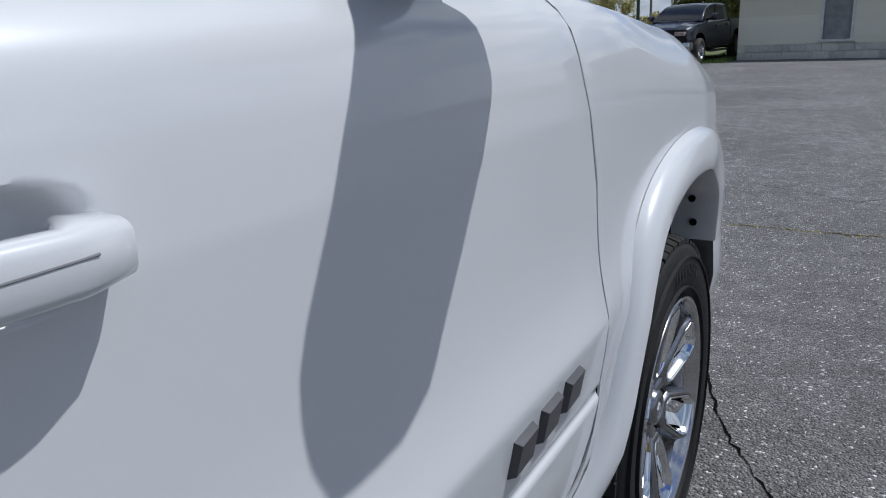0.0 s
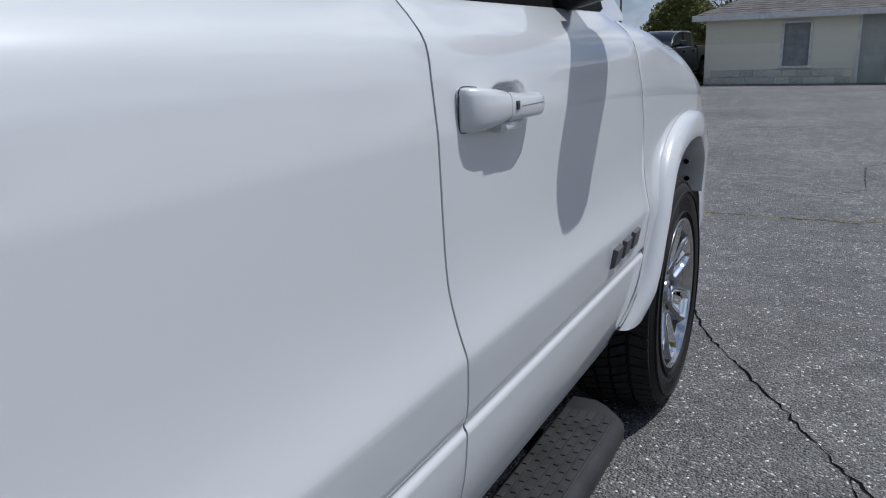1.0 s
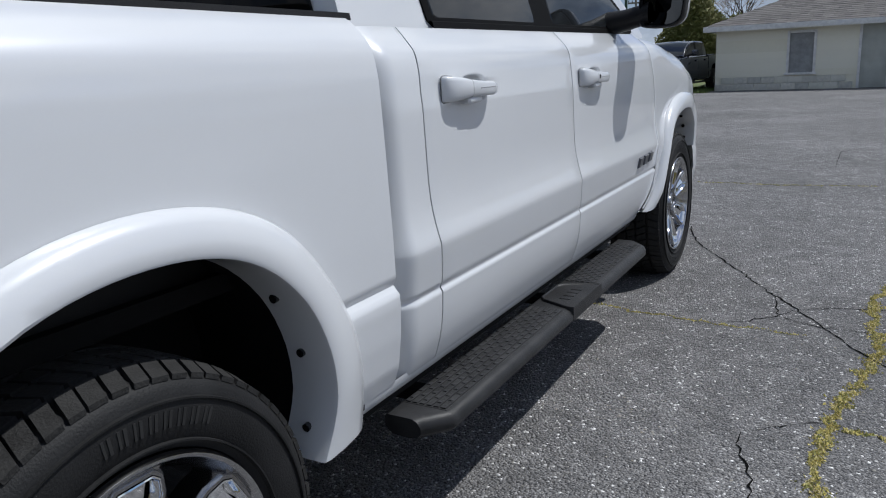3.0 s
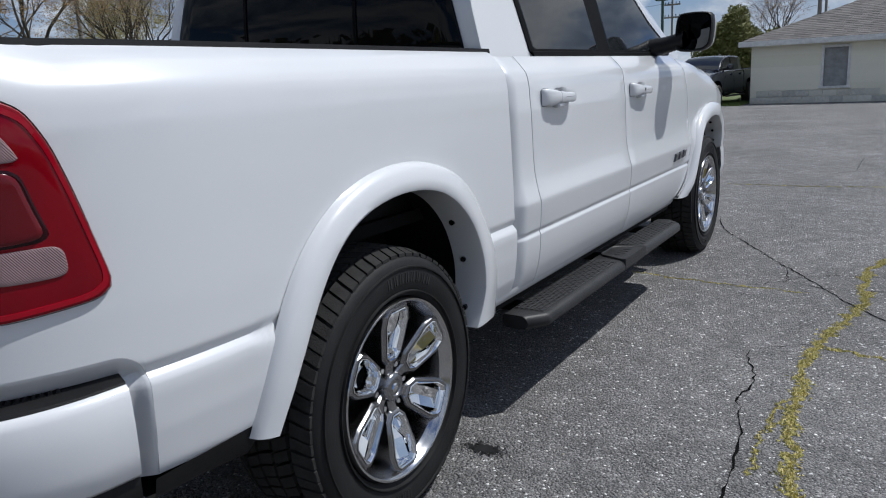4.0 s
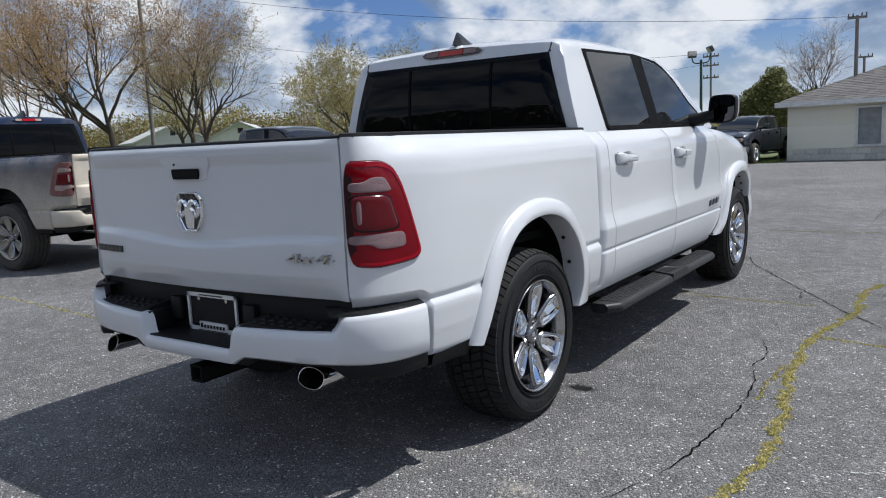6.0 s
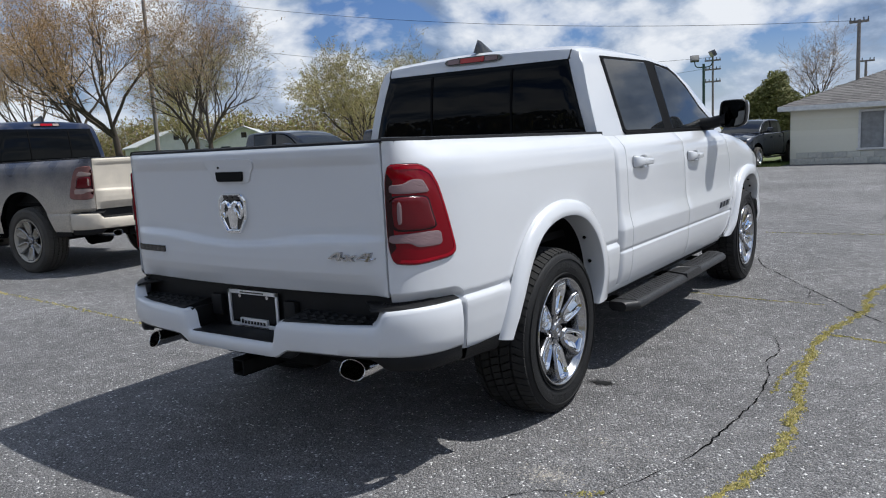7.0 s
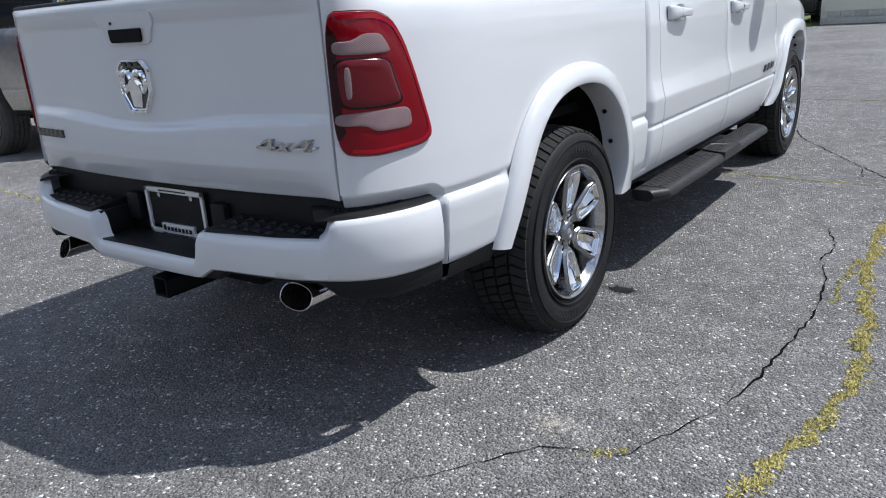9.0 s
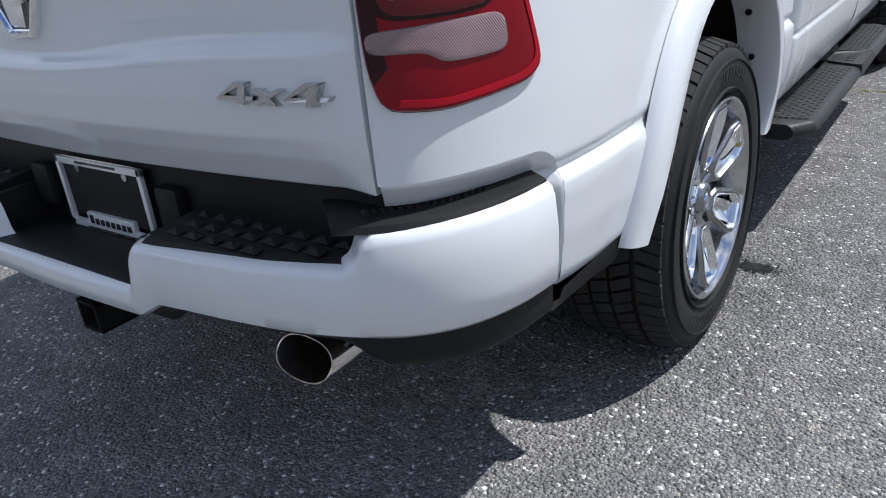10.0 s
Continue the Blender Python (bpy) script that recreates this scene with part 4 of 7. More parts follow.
def tail_lamp(truck, side):
    """The tall lamp set into the rear corner: red shell, rim with a painted highlight, clear strips, framed inner lamp.
    """
    def pillow(outline, base, high, n=64, cuts=3, soft=0.93):
        p = np.array(outline, float)
        p[:, 0] *= 2.0
        pts = [(a / 2.0, b) for a, b in rounded([tuple(q) for q in p], n)]
        cs, cz = sum(q[0] for q in pts) / n, sum(q[1] for q in pts) / n
        rings = []
        for k, o in ((1.0, base - 0.012), (1.0, base + (high - base) * 0.35), ((1 + soft) / 2 + 0.012, base + (high - base) * 0.85), (soft, high), (0.7, high + 0.0006), (0.4, high + 0.001), (0.1, high + 0.001)):
            rings.append([tuple(tail_at(min(0.9992, cs + (s - cs) * k), cz + (z - cz) * k, o)) for s, z in pts])
        sh = Shape().grid(rings, close_u=True)
        sh.add(rings[-1], [tuple(range(n))])
        return sided(sh, side)

    def band(outline, k0, k1, out, keep, n=96):
        """The strip between two shrunken copies of an outline, where keep(s, z) holds."""
        p = np.array(outline, float)
        p[:, 0] *= 2.0
        pts = [(a / 2.0, b) for a, b in rounded([tuple(q) for q in p], n)]
        cs, cz = sum(q[0] for q in pts) / n, sum(q[1] for q in pts) / n
        first = next(i for i in range(n) if not keep(*pts[i - 1]) and keep(*pts[i]))
        run = []
        i = first
        while keep(*pts[i % n]) and len(run) < n:
            run.append(pts[i % n]); i += 1
        rows = []
        for k, o in ((k0, out - 0.006), (k0 - 0.006, out), (k1 + 0.006, out), (k1, out - 0.006)):
            rows.append([tuple(tail_at(min(0.9992, cs + (s - cs) * k), cz + (z - cz) * k, o)) for s, z in run])
        return sided(Shape().grid(rows), side)
    gasket = pillow([(0.962 + (s - 0.93) * 1.0 - 0.032 - (0.0012 if s < 0.95 else 0), z + (0.0022 if z > 1.05 else -0.0022)) for s, z in LAMP], 0.0, 0.0015)
    lamp = part("tail_light", pillow(LAMP, 0.002, 0.009, 96, soft=0.95), M_RED, truck, "tall red tail light with clear strips")
    part("gasket", gasket, M_DARK, lamp)
    # highlight along the lamp's outer edge, painted as a lighter red band
    part("edge_lens", band(LAMP, 0.965, 0.90, 0.0105, lambda s, z: s < 0.985), M_REDRIM, lamp, "lighter red edge band with its highlight painted in")
    part("inner_border", band(LAMP, 0.985, 0.80, 0.0100, lambda s, z: s > 0.985 and 0.92 < z < 1.24), M_REDDARK, lamp)
    part("bezel", pillow([(0.94 + (s - 0.94) * 1.12, 1.074 + (z - 1.074) * 1.10) for s, z in LAMP_INNER], 0.009, 0.0108), M_REDDARK, lamp)
    part("inner_lens", pillow(LAMP_INNER, 0.011, 0.0165, soft=0.88), M_REDMID, lamp)
    part("reflector", pillow([(0.9775, 1.119), (0.9690, 1.119), (0.9690, 1.037), (0.9775, 1.033)], 0.016, 0.0185, 24), M_CLEAR, lamp)
    part("clear_strip", pillow(LAMP_UPPER, 0.009, 0.0125), M_CLEAR, lamp, "clear ribbed reversing lens")
    part("clear_strip", pillow(LAMP_LOWER, 0.009, 0.0125), M_CLEAR, lamp, "clear ribbed reversing lens")
    return lamp


def door_handle(truck, door, y0, z0, side, keyhole):
    """A pull handle: the mount behind, the grip ahead, the cupped recess and the small flap under it."""
    x0 = 0.9445

    def loft(secs):
        rows = []
        for y, x_in, x_out, zb, zt in secs:
            cz, hz = (zb + zt) / 2, (zt - zb) / 2
            ring = []
            for k in range(16):
                a = 2 * math.pi * k / 16
                ca, sa = math.cos(a), math.sin(a)
                ring.append(((x_in + x_out) / 2 + (x_out - x_in) / 2 * math.copysign(abs(ca) ** 0.55, ca), y, cz + hz * math.copysign(abs(sa) ** 0.55, sa)))
            rows.append(ring)
        s = Shape().grid(rows, close_u=True)
        s.add(rows[0], [tuple(range(16))]); s.add(rows[-1], [tuple(range(16))])
        return s
    secs = [(0.0, x0 - 0.01, x0 + 0.006, -0.026, 0.026), (0.003, x0 - 0.01, x0 + 0.013, -0.031, 0.031), (0.012, x0 - 0.01, x0 + 0.022, -0.033, 0.033), (0.035, x0 - 0.01, x0 + 0.032, -0.033, 0.032), (0.075, x0 - 0.01, x0 + 0.038, -0.030, 0.028),
            (0.108, x0 - 0.01, x0 + 0.040, -0.025, 0.022)]
    mount = loft([(y0 + a, b, c, z0 + d, z0 + e) for a, b, c, d, e in secs])
    hd = part("door_handle", sided(mount, side), M_WHITE_USED[0], door, "white pull handle")
    grip = [(0.1095, 0.004, 0.040, -0.026, 0.022), (0.14, 0.014, 0.043, -0.025, 0.018), (0.18, 0.018, 0.045, -0.025, 0.014), (0.222, 0.018, 0.045, -0.026, 0.012), (0.232, 0.004, 0.044, -0.027, 0.013), (0.240, -0.012, 0.043, -0.027, 0.013), (0.262, -0.014, 0.036, -0.026, 0.010), (0.270, -0.014, 0.026, -0.022, 0.006)]
    g = loft([(y0 + a, x0 + b, x0 + c, z0 + d, z0 + e) for a, b, c, d, e in grip])
    part("grip", sided(g, side), M_WHITE_USED[0], hd)
    line = [(0.105, -0.0262), (0.07, -0.0315), (0.02, -0.0345), (0.004, -0.0335), (-0.0012, -0.028), (-0.0018, 0.0), (-0.0012, 0.028), (0.004, 0.0335), (0.02, 0.0345), (0.06, 0.031)]
    gk = Shape().tube([(x0 + 0.0012, y0 + a, z0 + b) for a, b in resample(line, 40)], 0.0010, 6)
    part("handle_gasket", sided(gk, side), M_GLOSS, hd)
    groove = Shape()
    groove.tube([(x0 + x, y0 + y, z0 - 0.003) for y, x in ((0.143, 0.0430), (0.16, 0.0438), (0.18, 0.0447), (0.20, 0.0447), (0.222, 0.0446), (0.234, 0.0438))], 0.0009, 6)
    part("groove", sided(groove, side), M_GROOVE, hd)
    flap = loft([(y0 + 0.096, x0, x0 + 0.026, z0 - 0.040, z0 - 0.026), (y0 + 0.102, x0, x0 + 0.0335, z0 - 0.0425, z0 - 0.025), (y0 + 0.130, x0, x0 + 0.0345, z0 - 0.0425, z0 - 0.024), (y0 + 0.166, x0, x0 + 0.0345, z0 - 0.041, z0 - 0.024), (y0 + 0.174, x0, x0 + 0.026, z0 - 0.036, z0 - 0.024)])
    part("flap", sided(flap, side), M_WHITE_USED[0], hd)
    if keyhole:
        part("keyhole", sided(Shape().box((x0 + 0.038, y0 + 0.122, z0 - 0.008), (x0 + 0.0435, y0 + 0.134, z0 + 0.006), 0.0015), side), M_GLOSS, hd)


def running_board(truck, side):
    """A flat-topped step bar with treaded pads, a raised bridge in its middle and cut-back ends."""
    ya, yb = 0.80, 2.80
    rows = []
    secs = [(ya, 0.10), (ya + 0.012, 0.108), (ya + 0.07, 0.155), (ya + 0.085, 0.16), (1.6, 0.16), (2.1, 0.16), (yb - 0.10, 0.16), (yb - 0.06, 0.150), (yb - 0.01, 0.105), (yb, 0.09)]
    for y, w in secs:
        xi, xo = 0.885, 0.885 + w
        rows.append([(xi, y, 0.340), (xi, y, 0.368), (xi + 0.006, y, 0.374), (xo - 0.022, y, 0.374), (xo - 0.006, y, 0.367), (xo + 0.004, y, 0.352), (xo + 0.004, y, 0.336), (xo - 0.008, y, 0.324), (xo - 0.03, y, 0.320), (xi + 0.02, y, 0.322)])
    s = Shape().grid(rows, close_u=True)
    s.add(rows[0], [tuple(range(10))]); s.add(rows[-1], [tuple(range(10))])
    rb = part("running_board", sided(s, side), M_STEP, truck, "black treaded running board")
    for y0, y1 in ((0.875, 1.72), (2.06, 2.73)):
        p = Shape().box((0.895, y0, 0.371), (1.022, y1, 0.3755), 0.002)
        for j in range(6):
            xa = 0.898 + j * 0.0208
            p.box((xa, y0 + 0.004, 0.3755), (xa + 0.0155, y1 - 0.004, 0.3790), 0.0012)
            n = int((y1 - y0) / 0.046)
            for i in range(n):
                y = y0 + 0.022 + (i + 0.5 * (j % 2)) * (y1 - y0 - 0.05) / n
                p.add([(xa + 0.001, y, 0.379), (xa + 0.0145, y, 0.379), (xa + 0.0145, y + 0.018, 0.379), (xa + 0.001, y + 0.018, 0.379), (xa + 0.003, y + 0.001, 0.3815), (xa + 0.0125, y + 0.001, 0.3815)], [(0, 1, 5, 4), (1, 2, 5), (2, 3, 4, 5), (3, 0, 4)])
        part("tread_pad", sided(p, side), M_BOARDPAD, rb, smooth=0)
    plan = [(0.898, 1.815), (0.918, 1.790), (1.028, 1.738), (1.0505, 1.738), (1.0505, 2.052), (1.028, 2.052), (0.918, 2.000), (0.898, 1.975)]
    mx, my = 0.975, 1.895
    b = Shape()
    rings = []
    for k, z in ((1.0, 0.334), (1.0, 0.377), (0.985, 0.3835), (0.94, 0.3840), (0.90, 0.3795), (0.6, 0.3795)):
        rings.append([(mx + (x - mx) * k, my + (y - my) * k, z) for x, y in plan])
    b.grid(rings, close_u=True)
    b.add(rings[-1], [tuple(range(8))])
    br = part("bridge", sided(b, side), M_STEP, rb, smooth=25)
    for k in range(4):
        mk = Shape().box((0.965, 1.825 + k * 0.040, 0.3785), (1.005, 1.848 + k * 0.040, 0.3815), 0.001)
        part("relief", sided(mk, side), M_STEP, br)
    for y in (1.0, 1.9, 2.6):
        part("bracket", sided(Shape().box((0.70, y - 0.03, 0.33), (0.90, y + 0.03, 0.36), 0.004), side), M_DARK, rb)


def side_mirror(truck, side, cap):
    """A black housing on an arm, with a body-coloured back and the glass facing rearwards."""
    arm = Shape()
    rows = []
    for x, y, z, h, d in ((0.825, 2.85, 1.362, 0.052, 0.18), (0.90, 2.835, 1.370, 0.048, 0.12), (0.97, 2.825, 1.385, 0.046, 0.09), (1.02, 2.81, 1.398, 0.046, 0.08)):
        rows.append([(x, y + d / 2 * math.cos(a), z + h * math.sin(a)) for a in [2 * math.pi * k / 14 for k in range(14)]])
    arm.grid(rows, close_u=True)
    mr = part("side_mirror", sided(arm, side), M_BLACK, truck, "black door mirror with white back")
    out = rounded([(0.975, 1.335), (1.06, 1.326), (1.135, 1.330), (1.178, 1.362), (1.190, 1.45), (1.186, 1.530), (1.10, 1.540), (0.985, 1.536), (0.972, 1.43)], 36)
    cx, cz = 1.092, 1.436

    def ring(k, y):
        return [(cx + (x - cx) * k, y + 0.006 - 0.28 * (x - 1.19), cz + (z - cz) * k) for x, z in out]
    h = Shape().grid([ring(0.88, 2.743), ring(0.88, 2.727), ring(0.94, 2.719), ring(0.99, 2.727), ring(1.0, 2.755), ring(0.99, 2.790)], close_u=True)
    hs = part("housing", sided(h, side), M_BLACK, mr)
    b = Shape().grid([ring(0.992, 2.789), ring(0.97, 2.830), ring(0.86, 2.870), ring(0.55, 2.900), ring(0.02, 2.907)], close_u=True)
    part("cap", sided(b, side), cap, mr, "white mirror back")
    def slanted(k):
        return [(x, y + 0.10 * (1.436 - z) - 0.10 * (x - cx) + 0.004, z) for x, y, z in ring(k, 2.725)]
    g = Shape().grid([slanted(0.875), slanted(0.4)], close_u=True)
    r4 = slanted(0.4)
    g.add(r4, [tuple(range(36))])
    part("mirror_glass", sided(g, side), M_MIRROR, hs)


M_WHITE_USED = [M_WHITE]
M_GROOVE = pbr("handle_groove_grey", (0.22, 0.22, 0.23), 0.5)


def build_truck(name, label, paint, detail=True, flares=True, group=""):
    """A four-door pickup with a short bed. Returns its Empty, at the rear axle's foot."""
    M_WHITE_USED[0] = paint
    T = empty(name, label, "pickup truck", group)
    # bed
    bed = part("bed", Shape().box((-0.80, -1.0, 0.80), (0.80, 0.74, 0.84)), M_DARK, T, "pickup bed")
    inner = Shape()
    for k in (-1, 1):
        inner.box((0.762 * k - 0.012, -0.98, 0.83), (0.762 * k + 0.012, 0.75, 1.325))
    inner.box((-0.80, 0.735, 0.60), (0.80, 0.765, 1.31))
    part("bed_liner", inner, M_BLACK, bed)
    for side in (-1, 1):
        sd = part("bed_side", bed_panel(side), paint, T)
        part("sill_strip", sill_strip(side), M_BLACK, sd)
        part("bumper_lip", bumper_lip(side), paint, sd)
        if flares:
            fl = part("fender_flare", flare(REAR_OUT, REAR_IN, lambda y, z: float(np.interp(z, [0.45, 0.60, 0.70, 0.85, 1.05], [0.936, 0.952, 0.956, 0.954, 0.948])), side), paint, sd, smooth=35)
        cap = Shape()
        rows = []
        for i in range(41):
            s = i / 40
            z = rail_z(tail_at(s, 1.33).y)
            nx = tail_at(min(s, 0.86), z, -0.10)
            if s > 0.86:
                nx = nx.lerp(Vector((0.775, -1.045, z)), (s - 0.86) / 0.14)
            rows.append([tuple(tail_at(s, z, 0.001) + Vector((0, 0, -0.004))), tuple(tail_at(s, z, -0.002) + Vector((0, 0, 0.012))), (nx.x, nx.y, z + 0.016), (nx.x, nx.y, z - 0.03)])
        cap.grid(rows)
        cap.add(rows[-1], [(0, 1, 2, 3)])
        part("rail_cap", sided(cap, side), M_BLACK, sd, "black bed rail cap")
        tail_lamp(T, side)
        wl = Shape()
        rows = []
        for yy, zz in resample(REAR_IN, 24):
            k = 1.03
            rows.append([(0.915, 0.0 + (yy) * k, 0.40 + (zz - 0.40) * k), (0.60, yy * k, 0.40 + (zz - 0.40) * k)])
        wl.grid(rows)
        wl.add([(0.60, -0.62, 0.40), (0.60, 0.62, 0.40), (0.60, 0.62, 1.05), (0.60, -0.62, 1.05)], [(0, 1, 2, 3)])
        part("wheel_liner", sided(wl, side), M_DARK, bed)
        if detail and flares:
            front_edge = [p for p in resample(REAR_IN, 60) if p[0] > 0.25]
            for zb in (0.80, 0.665, 0.50):
                yb = float(np.interp(-zb, [-p[1] for p in front_edge], [p[0] for p in front_edge]))
                bolt = Shape().tube([(0.920, yb + 0.004, zb), (0.920, yb - 0.007, zb - 0.001)], 0.0095, 10)
                part("flare_bolt", sided(bolt, side), M_GLOSS, sd)
    # tailgate
    tg = part("tailgate", tailgate(), paint, T)
    for k in (-1, 1):
        # black strip added in the tailgate gap to draw its shade as a dark line
        part("gap_seal", Shape().box((0.786 * k - 0.006, -1.046, 0.765), (0.786 * k + 0.004, -1.0, 1.338)), M_DARK, tg)
    tg_top = Shape()
    rows = []
    for i in range(21):
        x = (i / 10 - 1) * 0.782
        y = tailgate_y(x, 1.34)
        rows.append([(x, y + 0.002, 1.336), (x, y + 0.004, 1.350), (x, y + 0.012, 1.3545), (x, y + 0.055, 1.354), (x, y + 0.06, 1.33)])
    tg_top.grid(rows)
    part("top_cap", tg_top, M_BLACK, tg, "black tailgate cap")
    hp = Shape()
    out = rounded([(-0.158, 1.305), (0.158, 1.305), (0.150, 1.272), (0.125, 1.245), (0.115, 1.200), (-0.115, 1.200), (-0.125, 1.245), (-0.150, 1.272)], 48)
    hp.prism(out, lambda x, z: (x * 0.985, tailgate_y(x, z) - 0.006, 1.255 + (z - 1.255) * 0.97), lambda x, z: (x, tailgate_y(x, z) + 0.01, z))
    hpo = part("handle_plate", hp, paint, tg)
    hole = [(-0.084, 1.248), (-0.080, 1.252), (0.080, 1.252), (0.084, 1.248), (0.081, 1.220), (0.073, 1.211), (-0.073, 1.211), (-0.081, 1.220)]
    part("pull_opening", Shape().prism(hole, lambda x, z: (x, tailgate_y(0, 1.23) - 0.016, z), lambda x, z: (x, tailgate_y(x, z), z)), M_DARK, hpo, "dark pull opening")
    part("lock", Shape().tube([(-0.062, tailgate_y(-0.06, 1.27) - 0.0125, 1.272), (-0.062, tailgate_y(-0.06, 1.27), 1.272)], 0.007, 10), M_GLOSS, hpo)
    if detail:
        sh = rounded(crisp([(-0.060, 1.160), (0.060, 1.160), (0.086, 1.132), (0.084, 1.058), (0.042, 0.990), (-0.042, 0.990), (-0.084, 1.058), (-0.086, 1.132)], 0.010), 54)
        y0 = tailgate_y(0, 1.07)
        em = Shape()
        rings = []
        for k, d in ((1.0, 0.004), (1.0, -0.010), (0.96, -0.016), (0.88, -0.016), (0.84, -0.010), (0.80, -0.009)):
            rings.append([(x * k, y0 + d, 1.072 + (z - 1.072) * k) for x, z in sh])
        em.grid(rings, close_u=True)
        eo = part("emblem", em, M_CHROME, tg, "chrome shield emblem", smooth=25)
        f = Shape()
        f.add([(x * 0.81, y0 - 0.0085, 1.072 + (z - 1.072) * 0.81) for x, z in sh], [tuple(range(54))])
        part("emblem_field", f, M_GLOSS, eo)
        for k in (-1, 1):
            horn = Shape()
            pts = [(0.006, 1.100), (0.020, 1.124), (0.044, 1.124), (0.060, 1.102), (0.060, 1.074), (0.050, 1.056), (0.036, 1.066), (0.034, 1.084)]
            horn.tube([(k * a, y0 - 0.012, b) for a, b in resample(pts, 18)], [0.013 - 0.006 * (i / 17) for i in range(18)], 8)
            part("emblem_curl", horn, M_CHROME, eo)
        wedge = Shape().prism([(-0.010, 1.112), (0.010, 1.112), (0.034, 1.085), (0.026, 1.055), (0.016, 1.008), (-0.016, 1.008), (-0.026, 1.055), (-0.034, 1.085)], lambda x, z: (x * 0.75, y0 - 0.020, 1.065 + (z - 1.065) * 0.85), lambda x, z: (x, y0 - 0.008, z))
        part("emblem_wedge", wedge, M_CHROME, eo, smooth=20)
        bars = Shape()
        for k in range(3):
            bars.box((-0.045 + k * 0.033, y0 - 0.0185, 1.140), (-0.021 + k * 0.033, y0 - 0.012, 1.154), 0.001)
        part("emblem_bars", bars, M_GLOSS, eo)
        four = ([(0.0, 0.008), (0.010, 0.016), (0.082, 0.016), (0.080, 0.008)], [(0.0, 0.008), (0.012, 0.012), (0.058, 0.036), (0.034, 0.036)], [(0.046, 0.0), (0.062, 0.0), (0.062, 0.036), (0.046, 0.036)], [(0.034, 0.029), (0.060, 0.029), (0.060, 0.036), (0.034, 0.036)])
        cross = ([(0.0, 0.0), (0.018, 0.0), (0.062, 0.027), (0.044, 0.027)], [(0.040, 0.0), (0.058, 0.0), (0.020, 0.027), (0.002, 0.027)])
        holder = None
        for x_at, strokes in ((0.535, four), (0.607, cross), (0.667, four)):
            for t, ol in enumerate(strokes):
                def place(a, b, out, x_at=x_at, t=t):
                    x, z = x_at + a + 0.35 * (b - 0.018), 0.897 + b
                    return (x, tailgate_y(x, 0.91) - out - 0.0006 * t, z)
                ol2 = [(a, b) for a, b in ol]
                cx, cz = sum(p[0] for p in ol2) / 4, sum(p[1] for p in ol2) / 4
                st = Shape().prism(ol2, lambda a, b: place(cx + (a - cx) * 0.90, cz + (b - cz) * 0.84, 0.010), lambda a, b: place(a, b, -0.004))
                if holder is None:
                    holder = part("drive_badge", st, M_ALLOY, tg, "chrome letters reading 4x4", smooth=15)
                else:
                    part("badge_stroke", st, M_ALLOY, tg, smooth=15)
        for k in range(7):
            x = -0.745 + k * 0.036
            part("model_bar", Shape().box((x, tailgate_y(x, 0.905) - 0.008, 0.890), (x + 0.029, tailgate_y(x, 0.905) + 0.004, 0.919), 0.0015), M_GLOSS, tg)
    # rear bumper
    bu = part("rear_bumper", rear_bumper(), paint if detail else M_CHROME, T)
    for nm, sh in bumper_well():
        part(nm, sh, M_BLACK, bu)
    for side in (-1, 1):
        part("valance", bumper_valance(side), M_BLACK, bu)
        part("step_pad", step_pad(side), M_PAD, bu, smooth=20)
        part("end_pad", end_pad(side), M_BLACK, bu)
        tip = Shape()
        oval = [(0.056 * math.copysign(abs(math.cos(a)) ** 0.85, math.cos(a)), 0.036 * math.copysign(abs(math.sin(a)) ** 0.85, math.sin(a))) for a in [2 * math.pi * k / 36 for k in range(36)]]

        def ring(k, y, cut=0.0):
            return [(0.642 + (a * 0.97 + b * 0.24) * k, y - 0.03 + cut * b * 1.3 + 0.12 * a, 0.478 + (b * 0.97 - a * 0.24) * k) for a, b in oval]
        tip.grid([ring(0.78, -0.80), ring(0.98, -0.92), ring(1.0, -1.10, 0.35), ring(0.985, -1.112, 0.35), ring(0.93, -1.112, 0.35), ring(0.91, -1.10, 0.35), ring(0.86, -0.95)], close_u=True)
        if side < 0:
            tip.moved(Matrix.Translation((-0.040, -0.015, -0.010)))
        tp = part("exhaust_tip", sided(tip, side), M_STEEL, T, "oval polished exhaust tip")
        r = ring(0.87, -0.96)
        bore = Shape().add(r, [tuple(range(36))])
        if side < 0:
            bore.moved(Matrix.Translation((-0.040, -0.015, -0.010)))
        part("bore", sided(bore, side), M_DARK, tp)
    hi = Shape()
    for a, b in (((-0.036, -1.165, 0.375), (-0.027, -0.85, 0.447)), ((0.027, -1.165, 0.375), (0.036, -0.85, 0.447)), ((-0.036, -1.165, 0.375), (0.036, -0.85, 0.384)), ((-0.036, -1.165, 0.438), (0.036, -0.85, 0.447))):
        hi.box(a, b, 0.002)
    hi.box((-0.30, -0.98, 0.40), (0.30, -0.90, 0.47), 0.01)
    part("hitch_receiver", hi, M_DARK, T, "square black tow hitch receiver")
    if detail:
        pl = Shape()
        for a, b in (((-0.158, -1.058, 0.5620), (-0.145, -1.048, 0.7260)), ((0.145, -1.058, 0.5620), (0.158, -1.048, 0.7260)), ((-0.158, -1.058, 0.5620), (0.158, -1.048, 0.5790)), ((-0.088, -1.0585, 0.5700), (0.088, -1.0475, 0.6020)), ((-0.158, -1.058, 0.7100), (0.158, -1.048, 0.7260))):
            pl.box(a, b, 0.0015)
        pf = part("plate_frame", pl, M_SILVER, T, "chrome plate frame round a black insert")
